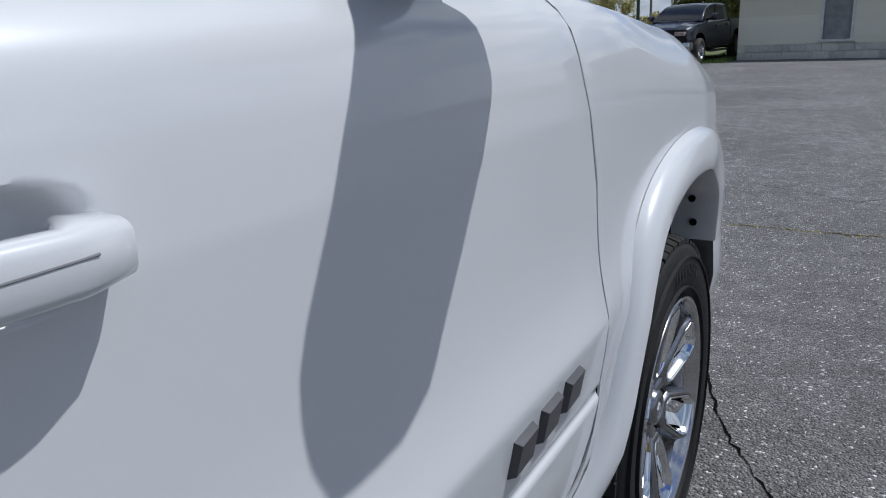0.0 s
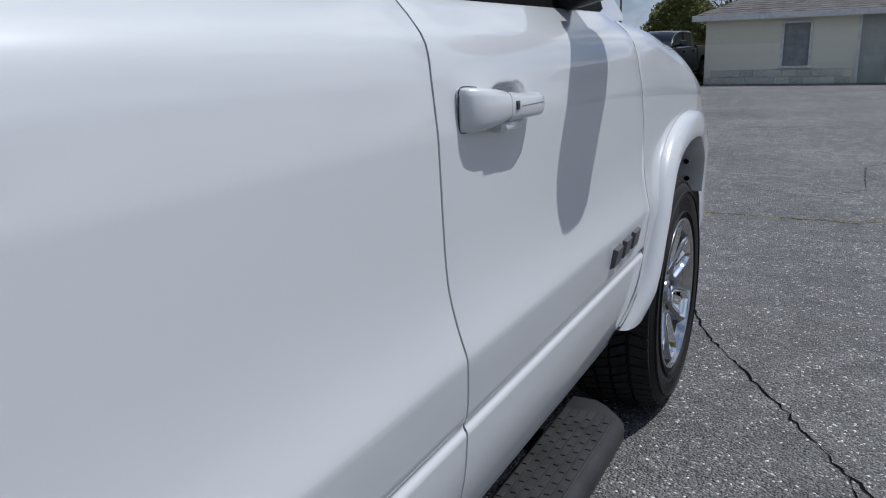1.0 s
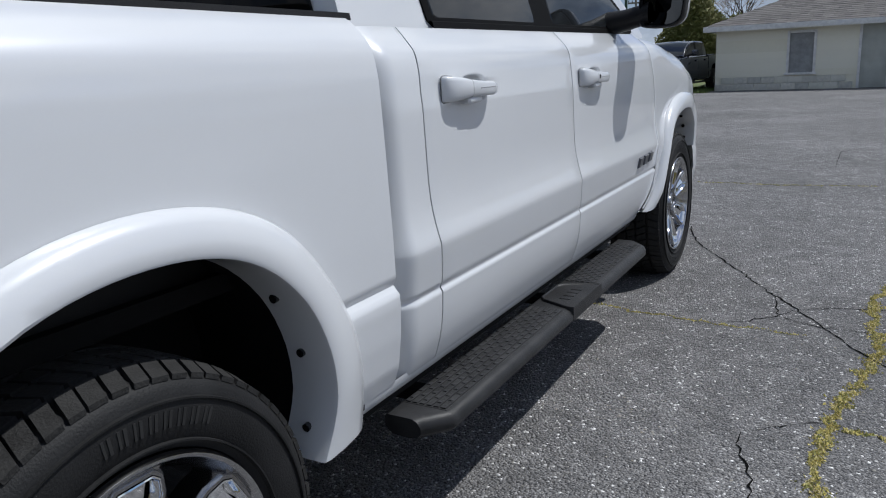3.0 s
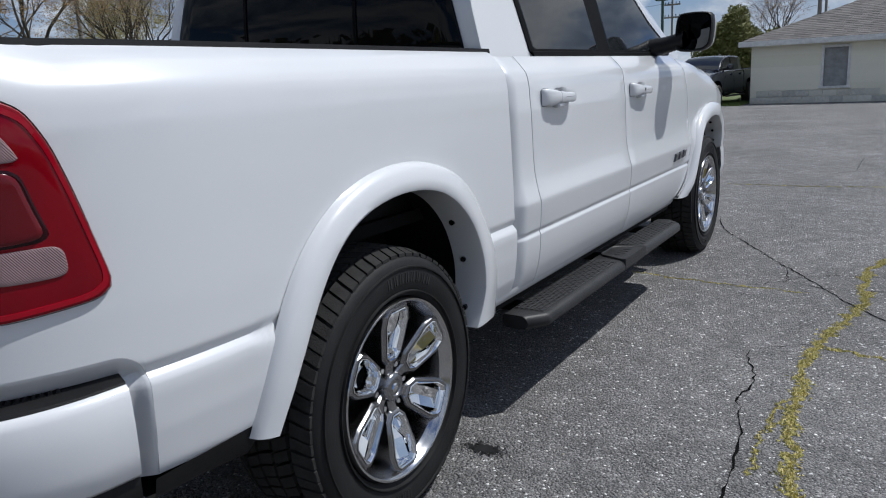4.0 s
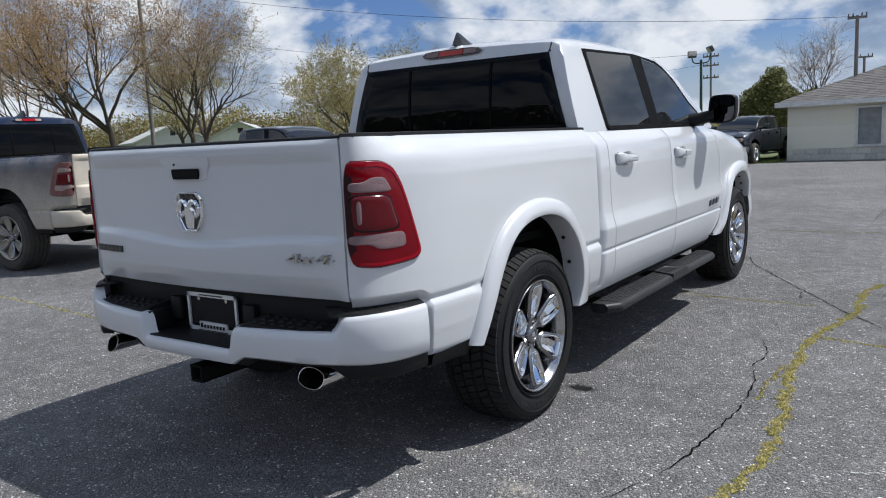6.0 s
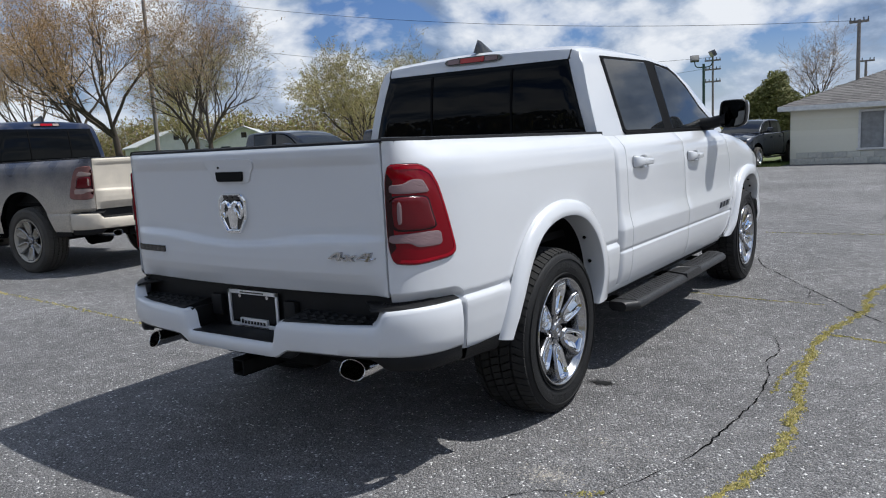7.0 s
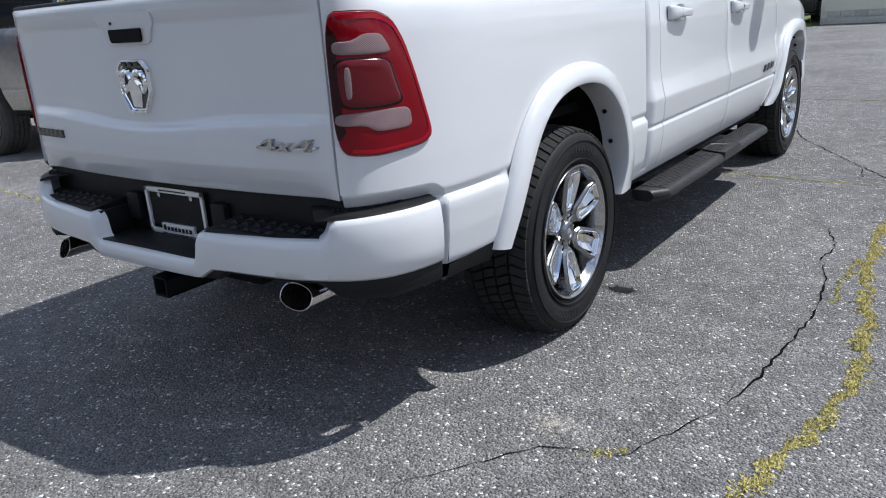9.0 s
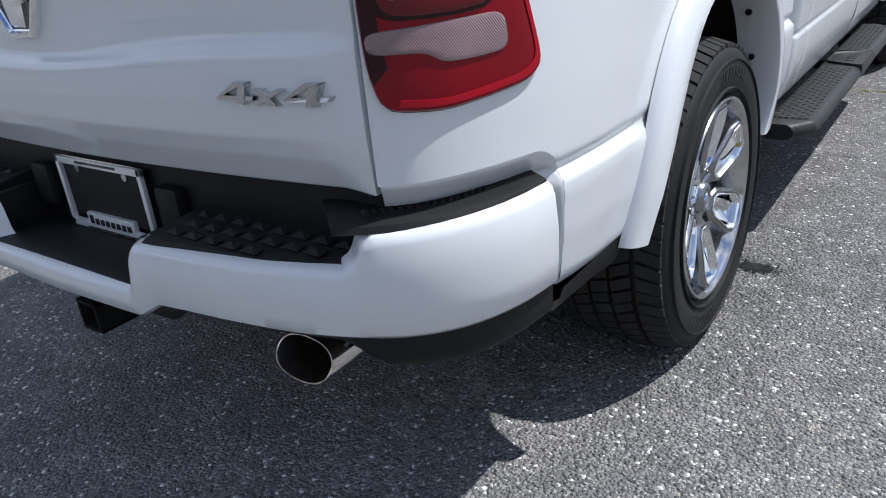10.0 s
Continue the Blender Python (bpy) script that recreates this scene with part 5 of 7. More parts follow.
        part("plate_insert", Shape().box((-0.148, -1.048, 0.5880), (0.148, -1.038, 0.7180)), M_BLACK, pf)
        for k in range(8):
            tall = 0.006 if k == 0 else 0.0
            part("dealer_bar", Shape().box((-0.078 + k * 0.020, -1.0600, 0.5765), (-0.064 + k * 0.020, -1.0575, 0.5905 + tall), 0.001), M_GLOSS, pf)
        part("dealer_bar", Shape().box((-0.095, -1.0595, 0.5640), (0.095, -1.057, 0.5675), 0.0006), M_GLOSS, pf)
        part("dealer_bar", Shape().box((-0.075, -1.0595, 0.7160), (0.075, -1.057, 0.7215), 0.0006), M_GLOSS, pf)
        for k in (-1, 1):
            part("screw", Shape().tube([(0.088 * k, -1.051, 0.7000), (0.088 * k, -1.044, 0.7000)], 0.009, 10), M_ALLOY, pf)
    # cab
    cab = part("cab", cab_shell(), paint, T, smooth=30)
    for side in (-1, 1):
        part("cab_corner", cab_strip(side), paint, cab)
        rd = part("rear_door", door_panel(door_line_rear, door_line_mid, side), paint, T)
        fd = part("front_door", door_panel(door_line_mid, door_line_front, side), paint, T)
        part("door_frame", door_frame(side), M_DARK, cab)
        part("window_trim", pane(TRIM_PANE, 0.006, side), M_TRIM, cab, smooth=10)
        part("window", pane(REAR_PANE, 0.0085, side), M_SIDEGLASS, rd, "dark tinted side window", smooth=10)
        part("window", pane(FRONT_PANE, 0.0085, side), M_SIDEGLASS, fd, "dark tinted side window", smooth=10)
        sill = Shape()
        rows = []
        for i in range(25):
            y = 1.20 + (3.10 - 1.20) * i / 24
            rows.append([(0.846, y, 1.312), (0.853, y, 1.318), (0.848, y, 1.336), (0.834, y, 1.340), (0.82, y, 1.33)])
        sill.grid(rows)
        part("belt_moulding", sided(sill, side), M_TRIM, cab)
        door_handle(T, rd, 1.058, 1.160, side, False)
        door_handle(T, fd, 2.098, 1.150, side, True)
        fp = part("front_fender", fender_panel(side), paint, T)
        if flares:
            ff = part("fender_flare", flare(FRONT_OUT, FRONT_IN, lambda y, z: min(DOOR(z), float(np.interp(z, [0.45, 0.60, 0.78, 1.0], [0.945, 0.957, 0.959, 0.950]))) - NOSE(y), side), paint, fp, smooth=35)
            front_edge = [p for p in resample(FRONT_IN, 60) if p[0] > 3.95]
            for zb in (0.855, 0.79, 0.72):
                yb = float(np.interp(-zb, [-p[1] for p in front_edge], [p[0] for p in front_edge]))
                part("flare_bolt", sided(Shape().tube([(0.905, yb + 0.006, zb), (0.905, yb - 0.008, zb)], 0.010, 8), side), M_GLOSS, fp)
        wl = Shape()
        rows = []
        for yy, zz in resample(FRONT_IN, 24):
            rows.append([(0.90, 3.70 + (yy - 3.70) * 1.02, 0.40 + (zz - 0.40) * 1.02), (0.55, 3.70 + (yy - 3.70) * 1.02, 0.40 + (zz - 0.40) * 1.02)])
        wl.grid(rows)
        wl.add([(0.55, 3.05, 0.40), (0.55, 4.35, 0.40), (0.55, 4.35, 1.02), (0.55, 3.05, 1.02)], [(0, 1, 2, 3)])
        part("wheel_liner", sided(wl, side), M_DARK, fp)
        rocker = Shape()
        rows = []
        for i in range(29):
            y = 0.66 + (2.98 - 0.66) * i / 28
            rows.append([(0.930, y, 0.475), (0.928, y, 0.455), (0.915, y, 0.435), (0.86, y, 0.42), (0.80, y, 0.40)])
        rocker.grid(rows)
        part("rocker", sided(rocker, side), paint, cab)
        running_board(T, side)
        side_mirror(T, side, paint)
        if detail:
            for k in range(3):
                y = 2.835 + k * 0.085
                ol = [(y, 0.712), (y + 0.060, 0.712), (y + 0.070, 0.760), (y + 0.012, 0.760)]
                bd = Shape().prism(ol, lambda yy, zz: (DOOR(zz) + 0.011, y + 0.035 + (yy - y - 0.035) * 0.86, 0.736 + (zz - 0.736) * 0.8 + 0.035 * (yy - 2.96)), lambda yy, zz: (DOOR(zz) - 0.002, yy, zz + 0.035 * (yy - 2.96)))
                part("door_badge", sided(bd, side), M_RIMDARK, fd, "dull chrome badge block", smooth=20)
    part("rear_window", rear_glass(), M_GLASS, cab, "dark tinted rear window")
    for k in (-1, 1):
        rows = []
        for v in range(9):
            z = 1.345 + 0.40 * v / 8
            y = float(np.interp(z, [1.30, 1.5, 1.66, 1.78], [0.797, 0.802, 0.818, 0.842])) - 0.0175
            rows.append([(0.285 * k, y + 0.004, z), (0.285 * k, y - 0.003, z), (0.300 * k, y - 0.003, z), (0.300 * k, y + 0.004, z)])
        part("slider_rail", Shape().grid(rows), M_TRIM, cab)
    bl = Shape().prism(rounded([(-0.215, 1.803), (0.215, 1.803), (0.205, 1.848), (-0.205, 1.848)], 32), lambda x, z: (x, 0.835 + 0.2 * (z - 1.80), z), lambda x, z: (x, 0.90, z))
    blo = part("brake_light", bl, M_GLOSS, T, "high brake light with red centre")
    for a, b, m in ((-0.085, 0.085, M_BRAKE), (-0.180, -0.095, M_CLEAR), (0.095, 0.180, M_CLEAR)):
        part("lens", Shape().prism([(a, 1.811), (b, 1.811), (b, 1.840), (a, 1.840)], lambda x, z: (x, 0.829 + 0.2 * (z - 1.80), z), lambda x, z: (x, 0.88, z)), m, blo)
    for k in (-1, 1):
        ditch = Shape().tube([(0.655 * k, 0.845, 1.765), (0.66 * k, 0.866, 1.812), (0.652 * k, 0.93, 1.828), (0.65 * k, 1.05, 1.836)], 0.011, 8)
        part("roof_moulding", ditch, M_BLACK, cab)
    fin = Shape()
    rows = []
    for t, (y, h, w) in enumerate(((1.13, 0.0, 0.004), (1.09, 0.016, 0.016), (1.02, 0.038, 0.022), (0.95, 0.060, 0.020), (0.915, 0.064, 0.016), (0.895, 0.045, 0.014), (0.875, 0.0, 0.012))):
        rows.append([(w, y, 1.872), (w * 0.8, y, 1.872 + h * 0.75), (0, y, 1.872 + h * 1.25 + 0.002), (-w * 0.8, y, 1.872 + h * 0.75), (-w, y, 1.872)])
    fin.grid(rows)
    part("antenna_fin", fin, M_GLOSS, cab, "black roof antenna fin")
    ws = Shape()
    rows = []
    for t in range(13):
        v = t / 12
        y = 3.31 - 0.86 * v
        z = float(np.interp(y, [2.42, 2.62, 2.80, 3.00, 3.20, 3.36], [1.805, 1.75, 1.68, 1.575, 1.45, 1.33]))
        crown = float(np.interp(y, [2.42, 2.62, 2.80, 3.00, 3.20], [1.0, 0.8, 0.5, 0.2, 0.0]))
        w = glass_x(z) - 0.035
        rows.append([(k * w, y, z + 0.013 + 0.03 * crown * (1 - k * k)) for k in [i / 8 - 1 for i in range(17)]])
    ws.grid(rows)
    part("windshield", ws, M_SIDEGLASS, cab)
    part("hood", hood(), paint, T)
    part("grille", nose(), M_GLOSS if detail else M_BLACK, T)
    part("front_bumper", front_bumper(), paint if detail else M_CHROME, T)
    for k in (-1, 1):
        part("headlight", Shape().box((0.62 * k - 0.16, 4.52, 0.90), (0.62 * k + 0.16, 4.70, 1.02), 0.03), M_CLEAR, T)
    ub = Shape().box((-0.60, -0.95, 0.42), (0.60, 4.45, 0.62), 0.03)
    ub.box((-0.90, 0.66, 0.40), (0.90, 3.0, 0.50), 0.02)
    ub.box((-0.78, -0.96, 0.50), (0.78, -0.60, 0.78), 0.02)
    # hidden box added to stop sun leaking through the gap at the bumper's ends
    ub.box((-0.875, -0.88, 0.52), (0.875, -0.60, 0.76), 0.02)
    ub.tube([(-0.80, 0, 0.40), (0.80, 0, 0.40)], 0.06, 12)
    ub.tube([(-0.80, FRONT_WHEEL, 0.40), (0.80, FRONT_WHEEL, 0.40)], 0.05, 12)
    ub.tube([(-0.12, 0, 0.38), (0.12, 0, 0.38)], 0.15, 14)
    ub.box((0.30, -0.30, 0.34), (0.62, 0.9, 0.44), 0.04)
    part("underbody", ub, M_DARK, T)
    for side in (-1, 1):
        make_wheel(T, (0.981 * side, 0.010, WHEEL_Z), side, "rear_wheel", detail)
        make_wheel(T, (0.975 * side, FRONT_WHEEL, WHEEL_Z), side, "front_wheel", detail)
    return T


def repaint(truck, table):
    """Gives one truck materials of its own, part by part."""
    for o in truck.children_recursive:
        for slot in o.material_slots:
            if slot.material and slot.material.name in table:
                m = table[slot.material.name]
                slot.link = "OBJECT"
                slot.material = m


# ---------------- ground ----------------
def ground_z(y):
    return -0.0045 * max(0.0, min(y, 26.0) - 4.0)


def make_ground():
    ys = [-900, -200, -60, -20, -6, 0, 4, 8, 12, 16, 20, 24, 26, 40, 80, 200, 900]
    xs = [-900, -300, -100, -50, -25, -10, -4, 0, 4, 10, 25, 60, 200, 900]
    s = Shape().grid([[(x, y, ground_z(y)) for x in xs] for y in ys])
    part("ground", s, M_ASPHALT, None, "old grey asphalt parking lot, cracked and worn", kind="structure", category="ground")


M_LAWN = varied("lawn_grass", [(0.05, 0.085, 0.018), (0.085, 0.12, 0.03), (0.11, 0.13, 0.045)], 0.9, bump=0.6, bscale=14)
M_BLADE = varied("grass_blades", [(0.05, 0.10, 0.02), (0.09, 0.14, 0.03), (0.16, 0.17, 0.05)], 0.8)
M_CRACK = pbr("crack_black", (0.004, 0.004, 0.004), 0.95, var=0.5, scale=30, spec=0.05)
M_MOSS = varied("crack_weeds", [(0.34, 0.29, 0.09), (0.50, 0.42, 0.13), (0.20, 0.21, 0.06), (0.60, 0.51, 0.24), (0.14, 0.11, 0.06)], 0.9)
M_STONE = varied("loose_stones", [(0.36, 0.33, 0.29), (0.22, 0.21, 0.2), (0.48, 0.45, 0.40), (0.30, 0.26, 0.2)], 0.85)
M_TRIMPAPER = pbr("white_fleck", (0.62, 0.62, 0.60), 0.8, var=0.15)
M_OIL = pbr("oil_stain", (0.014, 0.014, 0.015), 0.45, var=0.4, scale=30)
make_ground()


def jagged(points, step, wob, rng):
    """A wandering line through the given points."""
    out = []
    for a, b in zip(points[:-1], points[1:]):
        n = max(1, int(math.dist(a, b) / step))
        for k in range(n):
            t = k / n
            out.append((a[0] + (b[0] - a[0]) * t + rng.gauss(0, wob), a[1] + (b[1] - a[1]) * t + rng.gauss(0, wob)))
    out.append(points[-1])
    return out


def crack(points, width, seed, wob=0.012):
    rng = random.Random(seed)
    line = jagged(points, 0.034, wob * 0.42, rng)
    s = Shape()
    rows = []
    for i, (x, y) in enumerate(line):
        a, b = line[max(0, i - 1)], line[min(len(line) - 1, i + 1)]
        d = Vector((b[0] - a[0], b[1] - a[1], 0)).normalized()
        w = 0.50 * width * rng.uniform(0.25, 1.5) * min(1, 0.25 + i / 6, 0.25 + (len(line) - 1 - i) / 6) / 2
        z = ground_z(y) + 0.003
        rows.append([(x - d.y * w, y + d.x * w, z), (x + d.y * w, y - d.x * w, z)])
    # each crack is a flat near-black ribbon laid just above the asphalt
    s.grid(rows)
    return part("pavement_crack", s, M_CRACK, None, "jagged dark crack in the asphalt", kind="structure", category="crack", smooth=0)


def weeds(points, width, count, seed, size=0.011):
    rng = random.Random(seed)
    line = jagged(points, 0.03, 0.012, rng)
    s = Shape()
    for _ in range(count):
        i = rng.randrange(len(line) - 1)
        t = rng.random()
        thick = 0.55 + 0.45 * math.sin(i * 0.9) * math.sin(i * 0.37 + 1)
        x = line[i][0] + (line[i + 1][0] - line[i][0]) * t + rng.gauss(0, width * thick / 2)
        y = line[i][1] + (line[i + 1][1] - line[i][1]) * t + rng.gauss(0, width * thick / 2)
        r, a, h = size * rng.uniform(0.4, 1.3), rng.uniform(0, 6.28), size * rng.uniform(0.3, 1.4)
        z = ground_z(y) + 0.001
        vs = [(x + r * math.cos(a + k * 2.09) * rng.uniform(0.5, 1.2), y + r * math.sin(a + k * 2.09) * rng.uniform(0.5, 1.2), z) for k in range(3)]
        s.add(vs + [(x + rng.gauss(0, r * 0.5), y + rng.gauss(0, r * 0.5), z + h)], [(0, 1, 3), (1, 2, 3), (2, 0, 3)])
    return part("crack_weeds", s, M_MOSS, None, "yellow moss and weeds growing along a crack", kind="stuff", category="weeds", smooth=0)


YELLOW = [(2.06, 3.75), (1.98, 3.44), (1.985, 3.05), (1.995, 2.70), (1.95, 2.42), (1.865, 2.05), (1.835, 1.62), (1.862, 1.45), (1.85, 1.15), (1.945, 0.48), (1.975, 0.05), (1.91, -0.42), (1.83, -0.72), (1.72, -1.1)]
weeds(YELLOW, 0.040, 8500, 3, 0.0066)
weeds([(1.85, 1.45), (1.795, 1.15), (1.79, 0.85), (1.80, 0.66)], 0.014, 420, 5, 0.006)
weeds([(1.85, 1.95), (2.15, 1.89), (2.7, 1.8)], 0.02, 420, 6, 0.008)
weeds([(0.70, 2.93), (0.95, 2.87), (1.35, 2.83), (1.73, 2.82)], 0.014, 420, 7, 0.006)
weeds([(0.45, 6.9), (1.2, 6.88), (2.0, 7.0)], 0.02, 260, 8, 0.008)
weeds([(1.50, -0.74), (1.40, -0.80)], 0.022, 60, 9, 0.007)
crack([(1.61, 1.80), (1.60, 1.74), (1.685, 1.44), (1.66, 1.2), (1.715, 0.99), (1.755, 0.55), (1.70, -0.1), (1.66, -0.33)], 0.015, 11)
crack([(1.66, -0.33), (1.58, -0.55), (1.48, -0.77), (1.27, -0.83), (1.0, -1.2)], 0.008, 10)
crack([(1.61, 1.80), (1.77, 1.93), (1.86, 1.98)], 0.012, 12)
crack([(0.80, 4.95), (0.875, 4.62), (1.0, 4.3), (1.335, 3.72), (1.53, 3.36), (1.66, 3.17), (1.89, 2.75), (2.2, 2.3)], 0.016, 13)
crack([(1.66, 3.17), (1.80, 3.24), (1.95, 3.28), (2.6, 3.4)], 0.015, 14)
crack([(1.53, 3.36), (1.60, 3.02), (1.78, 2.94), (2.1, 2.98), (2.5, 2.7)], 0.011, 24)
crack([(1.35, 2.84), (1.55, 3.0), (1.66, 3.17)], 0.011, 15)
crack([(0.30, 6.95), (0.8, 6.9), (1.3, 6.9), (2.4, 6.7), (3.6, 6.9)], 0.014, 16)
crack([(0.5, 8.2), (1.2, 7.78), (1.6, 8.2), (1.605, 9.56), (2.2, 10.5)], 0.014, 17)
crack([(1.6, 8.2), (2.4, 8.5), (3.5, 8.4)], 0.012, 18)
crack([(-3.0, 13.5), (0.0, 13.2), (3.0, 13.4), (8.0, 13.0)], 0.025, 19, 0.03)
weeds([(-7.5, 0.6), (-4.0, 0.35), (-2.5, 0.2)], 0.03, 500, 21, 0.010)


def stones(cx, cy, rad, count, seed):
    rng = random.Random(seed)
    s = Shape()
    for _ in range(count):
        a, q = rng.uniform(0, 6.28), rad * abs(rng.gauss(0, 0.5))
        x, y, r = cx + q * math.cos(a) * 1.4, cy + q * math.sin(a), rng.uniform(0.002, 0.006)
        z = ground_z(y)
        vs = [(x + r * math.cos(k * 1.257) * rng.uniform(0.7, 1.2), y + r * math.sin(k * 1.257) * rng.uniform(0.7, 1.2), z + 0.0005) for k in range(5)]
        s.add(vs + [(x, y, z + r * 0.8)], [(k, (k + 1) % 5, 5) for k in range(5)])
    return part("loose_stones", s, M_STONE, None, "loose pale stones on the asphalt", kind="stuff", category="stones", smooth=0)


stones(1.24, -0.70, 0.10, 420, 31)
stones(1.3, -0.3, 1.4, 700, 32)
stones(1.2, 1.8, 1.6, 500, 33)
stain = Shape()
rng0 = random.Random(4)
for k in range(420):
    far = abs(rng0.gauss(0, 1))
    a = rng0.uniform(0, 6.28)
    cx, cy, r = 0.985 + 0.040 * far * math.cos(a) + 0.012 * math.sin(k), 0.452 + 0.026 * far * math.sin(a), rng0.uniform(0.0022, 0.0075) / (0.6 + 0.5 * far)
    stain.add([(cx + r * math.cos(q * 1.05) * rng0.uniform(0.6, 1.3), cy + r * math.sin(q * 1.05) * rng0.uniform(0.6, 1.3), 0.0030 + 0.000004 * k) for q in range(6)], [tuple(range(6))])
part("oil_stain", stain, M_OIL, None, "small dark oil stain on the asphalt", kind="structure", category="stain", smooth=0)

scrap = Shape()
for k in range(14):
    x, y, r = 2.28 + 0.008 * k, 0.018 + 0.0026 * k + rng0.gauss(0, 0.006), rng0.uniform(0.003, 0.008)
    scrap.add([(x + r * math.cos(q * 1.05) * rng0.uniform(0.6, 1.3), y + 0.6 * r * math.sin(q * 1.05) * rng0.uniform(0.6, 1.3), 0.004 + 0.0003 * k) for q in range(6)], [tuple(range(6))])
part("paint_fleck", scrap, M_TRIMPAPER, None, "torn white paint flecks on the asphalt", category="litter", kind="stuff", smooth=0)

# ---------------- the vehicles ----------------
white_truck = build_truck("pickup_truck", "white four-door pickup truck with chrome wheels, parked on asphalt", M_WHITE)

M_NAVY = dusty_paint("dusty_navy_paint", (0.012, 0.022, 0.055), (0.54, 0.48, 0.395), 0.72, 1.42)
M_BLACKPAINT = pbr("black_blue_paint", (0.012, 0.015, 0.024), 0.25, var=0.3, coat=0.8)
M_DULL = pbr("dusty_alloy", (0.50, 0.46, 0.39), 0.5, metal=0.2, var=0.2)
M_DUSTTYRE = pbr("dusty_rubber", (0.075, 0.068, 0.058), 0.85, var=0.3)
dusty_truck = build_truck("pickup_truck", "dark blue pickup truck coated in tan road dust", M_NAVY, detail=False, flares=False)
M_DUSTRED = pbr("dust_coated_red_lens", (0.23, 0.10, 0.085), 0.5, var=0.25, scale=12)
M_DUSTCLEAR = pbr("dust_coated_clear_lens", (0.40, 0.30, 0.26), 0.5, var=0.2, scale=12)
repaint(dusty_truck, {"red_lens": M_DUSTRED, "highlight_red_lens": M_DUSTRED, "clear_lens": M_DUSTCLEAR, "chrome": M_DULL, "polished_alloy": M_DULL, "tyre_rubber": M_DUSTTYRE, "tyre_tread": M_DUSTTYRE, "running_board_black": M_DUSTTYRE})
M_TANGATE = pbr("dust_coated_gate", (0.58, 0.52, 0.43), 0.6, var=0.14, scale=5)
for o in dusty_truck.children:
    if o.name.startswith(("tailgate", "rear_bumper")):
        o.material_slots[0].link = "OBJECT"
        o.material_slots[0].material = M_TANGATE
dusty_truck.matrix_world = pose(-6.85, 2.30, 0, 0, 0, 96)
black_truck = copy_thing(dusty_truck, pose(-3.92, 28.07, ground_z(26), 0, 0, 172.6) @ Matrix.Scale(0.88, 4))
black_truck["label"] = "black older pickup truck parked on grass beside a building"
repaint(black_truck, {"dust_coated_gate": M_BLACKPAINT, "dusty_navy_paint": M_BLACKPAINT, "dusty_alloy": M_ALLOY})
far_truck = copy_thing(black_truck, pose(-14.9, 12.0, ground_z(12), 0, 0, -92))
far_truck["label"] = "dark grey pickup truck parked across the lot"
far_truck.scale = (1, 1, 1)
last_truck = copy_thing(far_truck, pose(-13.2, 15.0, ground_z(15), 0, 0, -92))
last_truck["label"] = "black pickup truck parked behind another"


# ---------------- the old building across the lot ----------------
M_SIDING = varied("cream_siding", [(0.76, 0.74, 0.60), (0.82, 0.80, 0.67), (0.79, 0.77, 0.65)], 0.75, bump=0.25, bscale=9)
M_BLOCK = varied("painted_block", [(0.60, 0.60, 0.52), (0.72, 0.70, 0.61), (0.44, 0.44, 0.40), (0.66, 0.64, 0.56)], 0.85, bump=0.5, bscale=12)
M_TRIMW = pbr("weathered_white_trim", (0.70, 0.70, 0.68), 0.7, var=0.16, scale=8, bump=0.3, bscale=60)
M_BOARD = pbr("grey_boarded_pane", (0.27, 0.28, 0.28), 0.6, var=0.25, scale=6)
M_SLAB = pbr("pale_door_paint", (0.42, 0.44, 0.40), 0.6, var=0.1, scale=4)
M_SHINGLE = varied("brown_grey_shingles", [(0.092, 0.086, 0.083), (0.125, 0.117, 0.112), (0.16, 0.15, 0.143), (0.105, 0.098, 0.094)], 0.9, bump=0.4, bscale=30)
M_WOODGREY = pbr("weathered_pole_wood", (0.21, 0.19, 0.178), 0.9, var=0.25, scale=8, bump=0.5, bscale=40)
M_GREENPOLE = pbr("green_painted_steel", (0.035, 0.075, 0.055), 0.5, var=0.2)
M_LAMPGREY = pbr("floodlight_grey", (0.09, 0.09, 0.095), 0.45, metal=0.3, var=0.2)
M_LAMPFACE = pbr("floodlight_face", (0.45, 0.42, 0.38), 0.3, var=0.1)


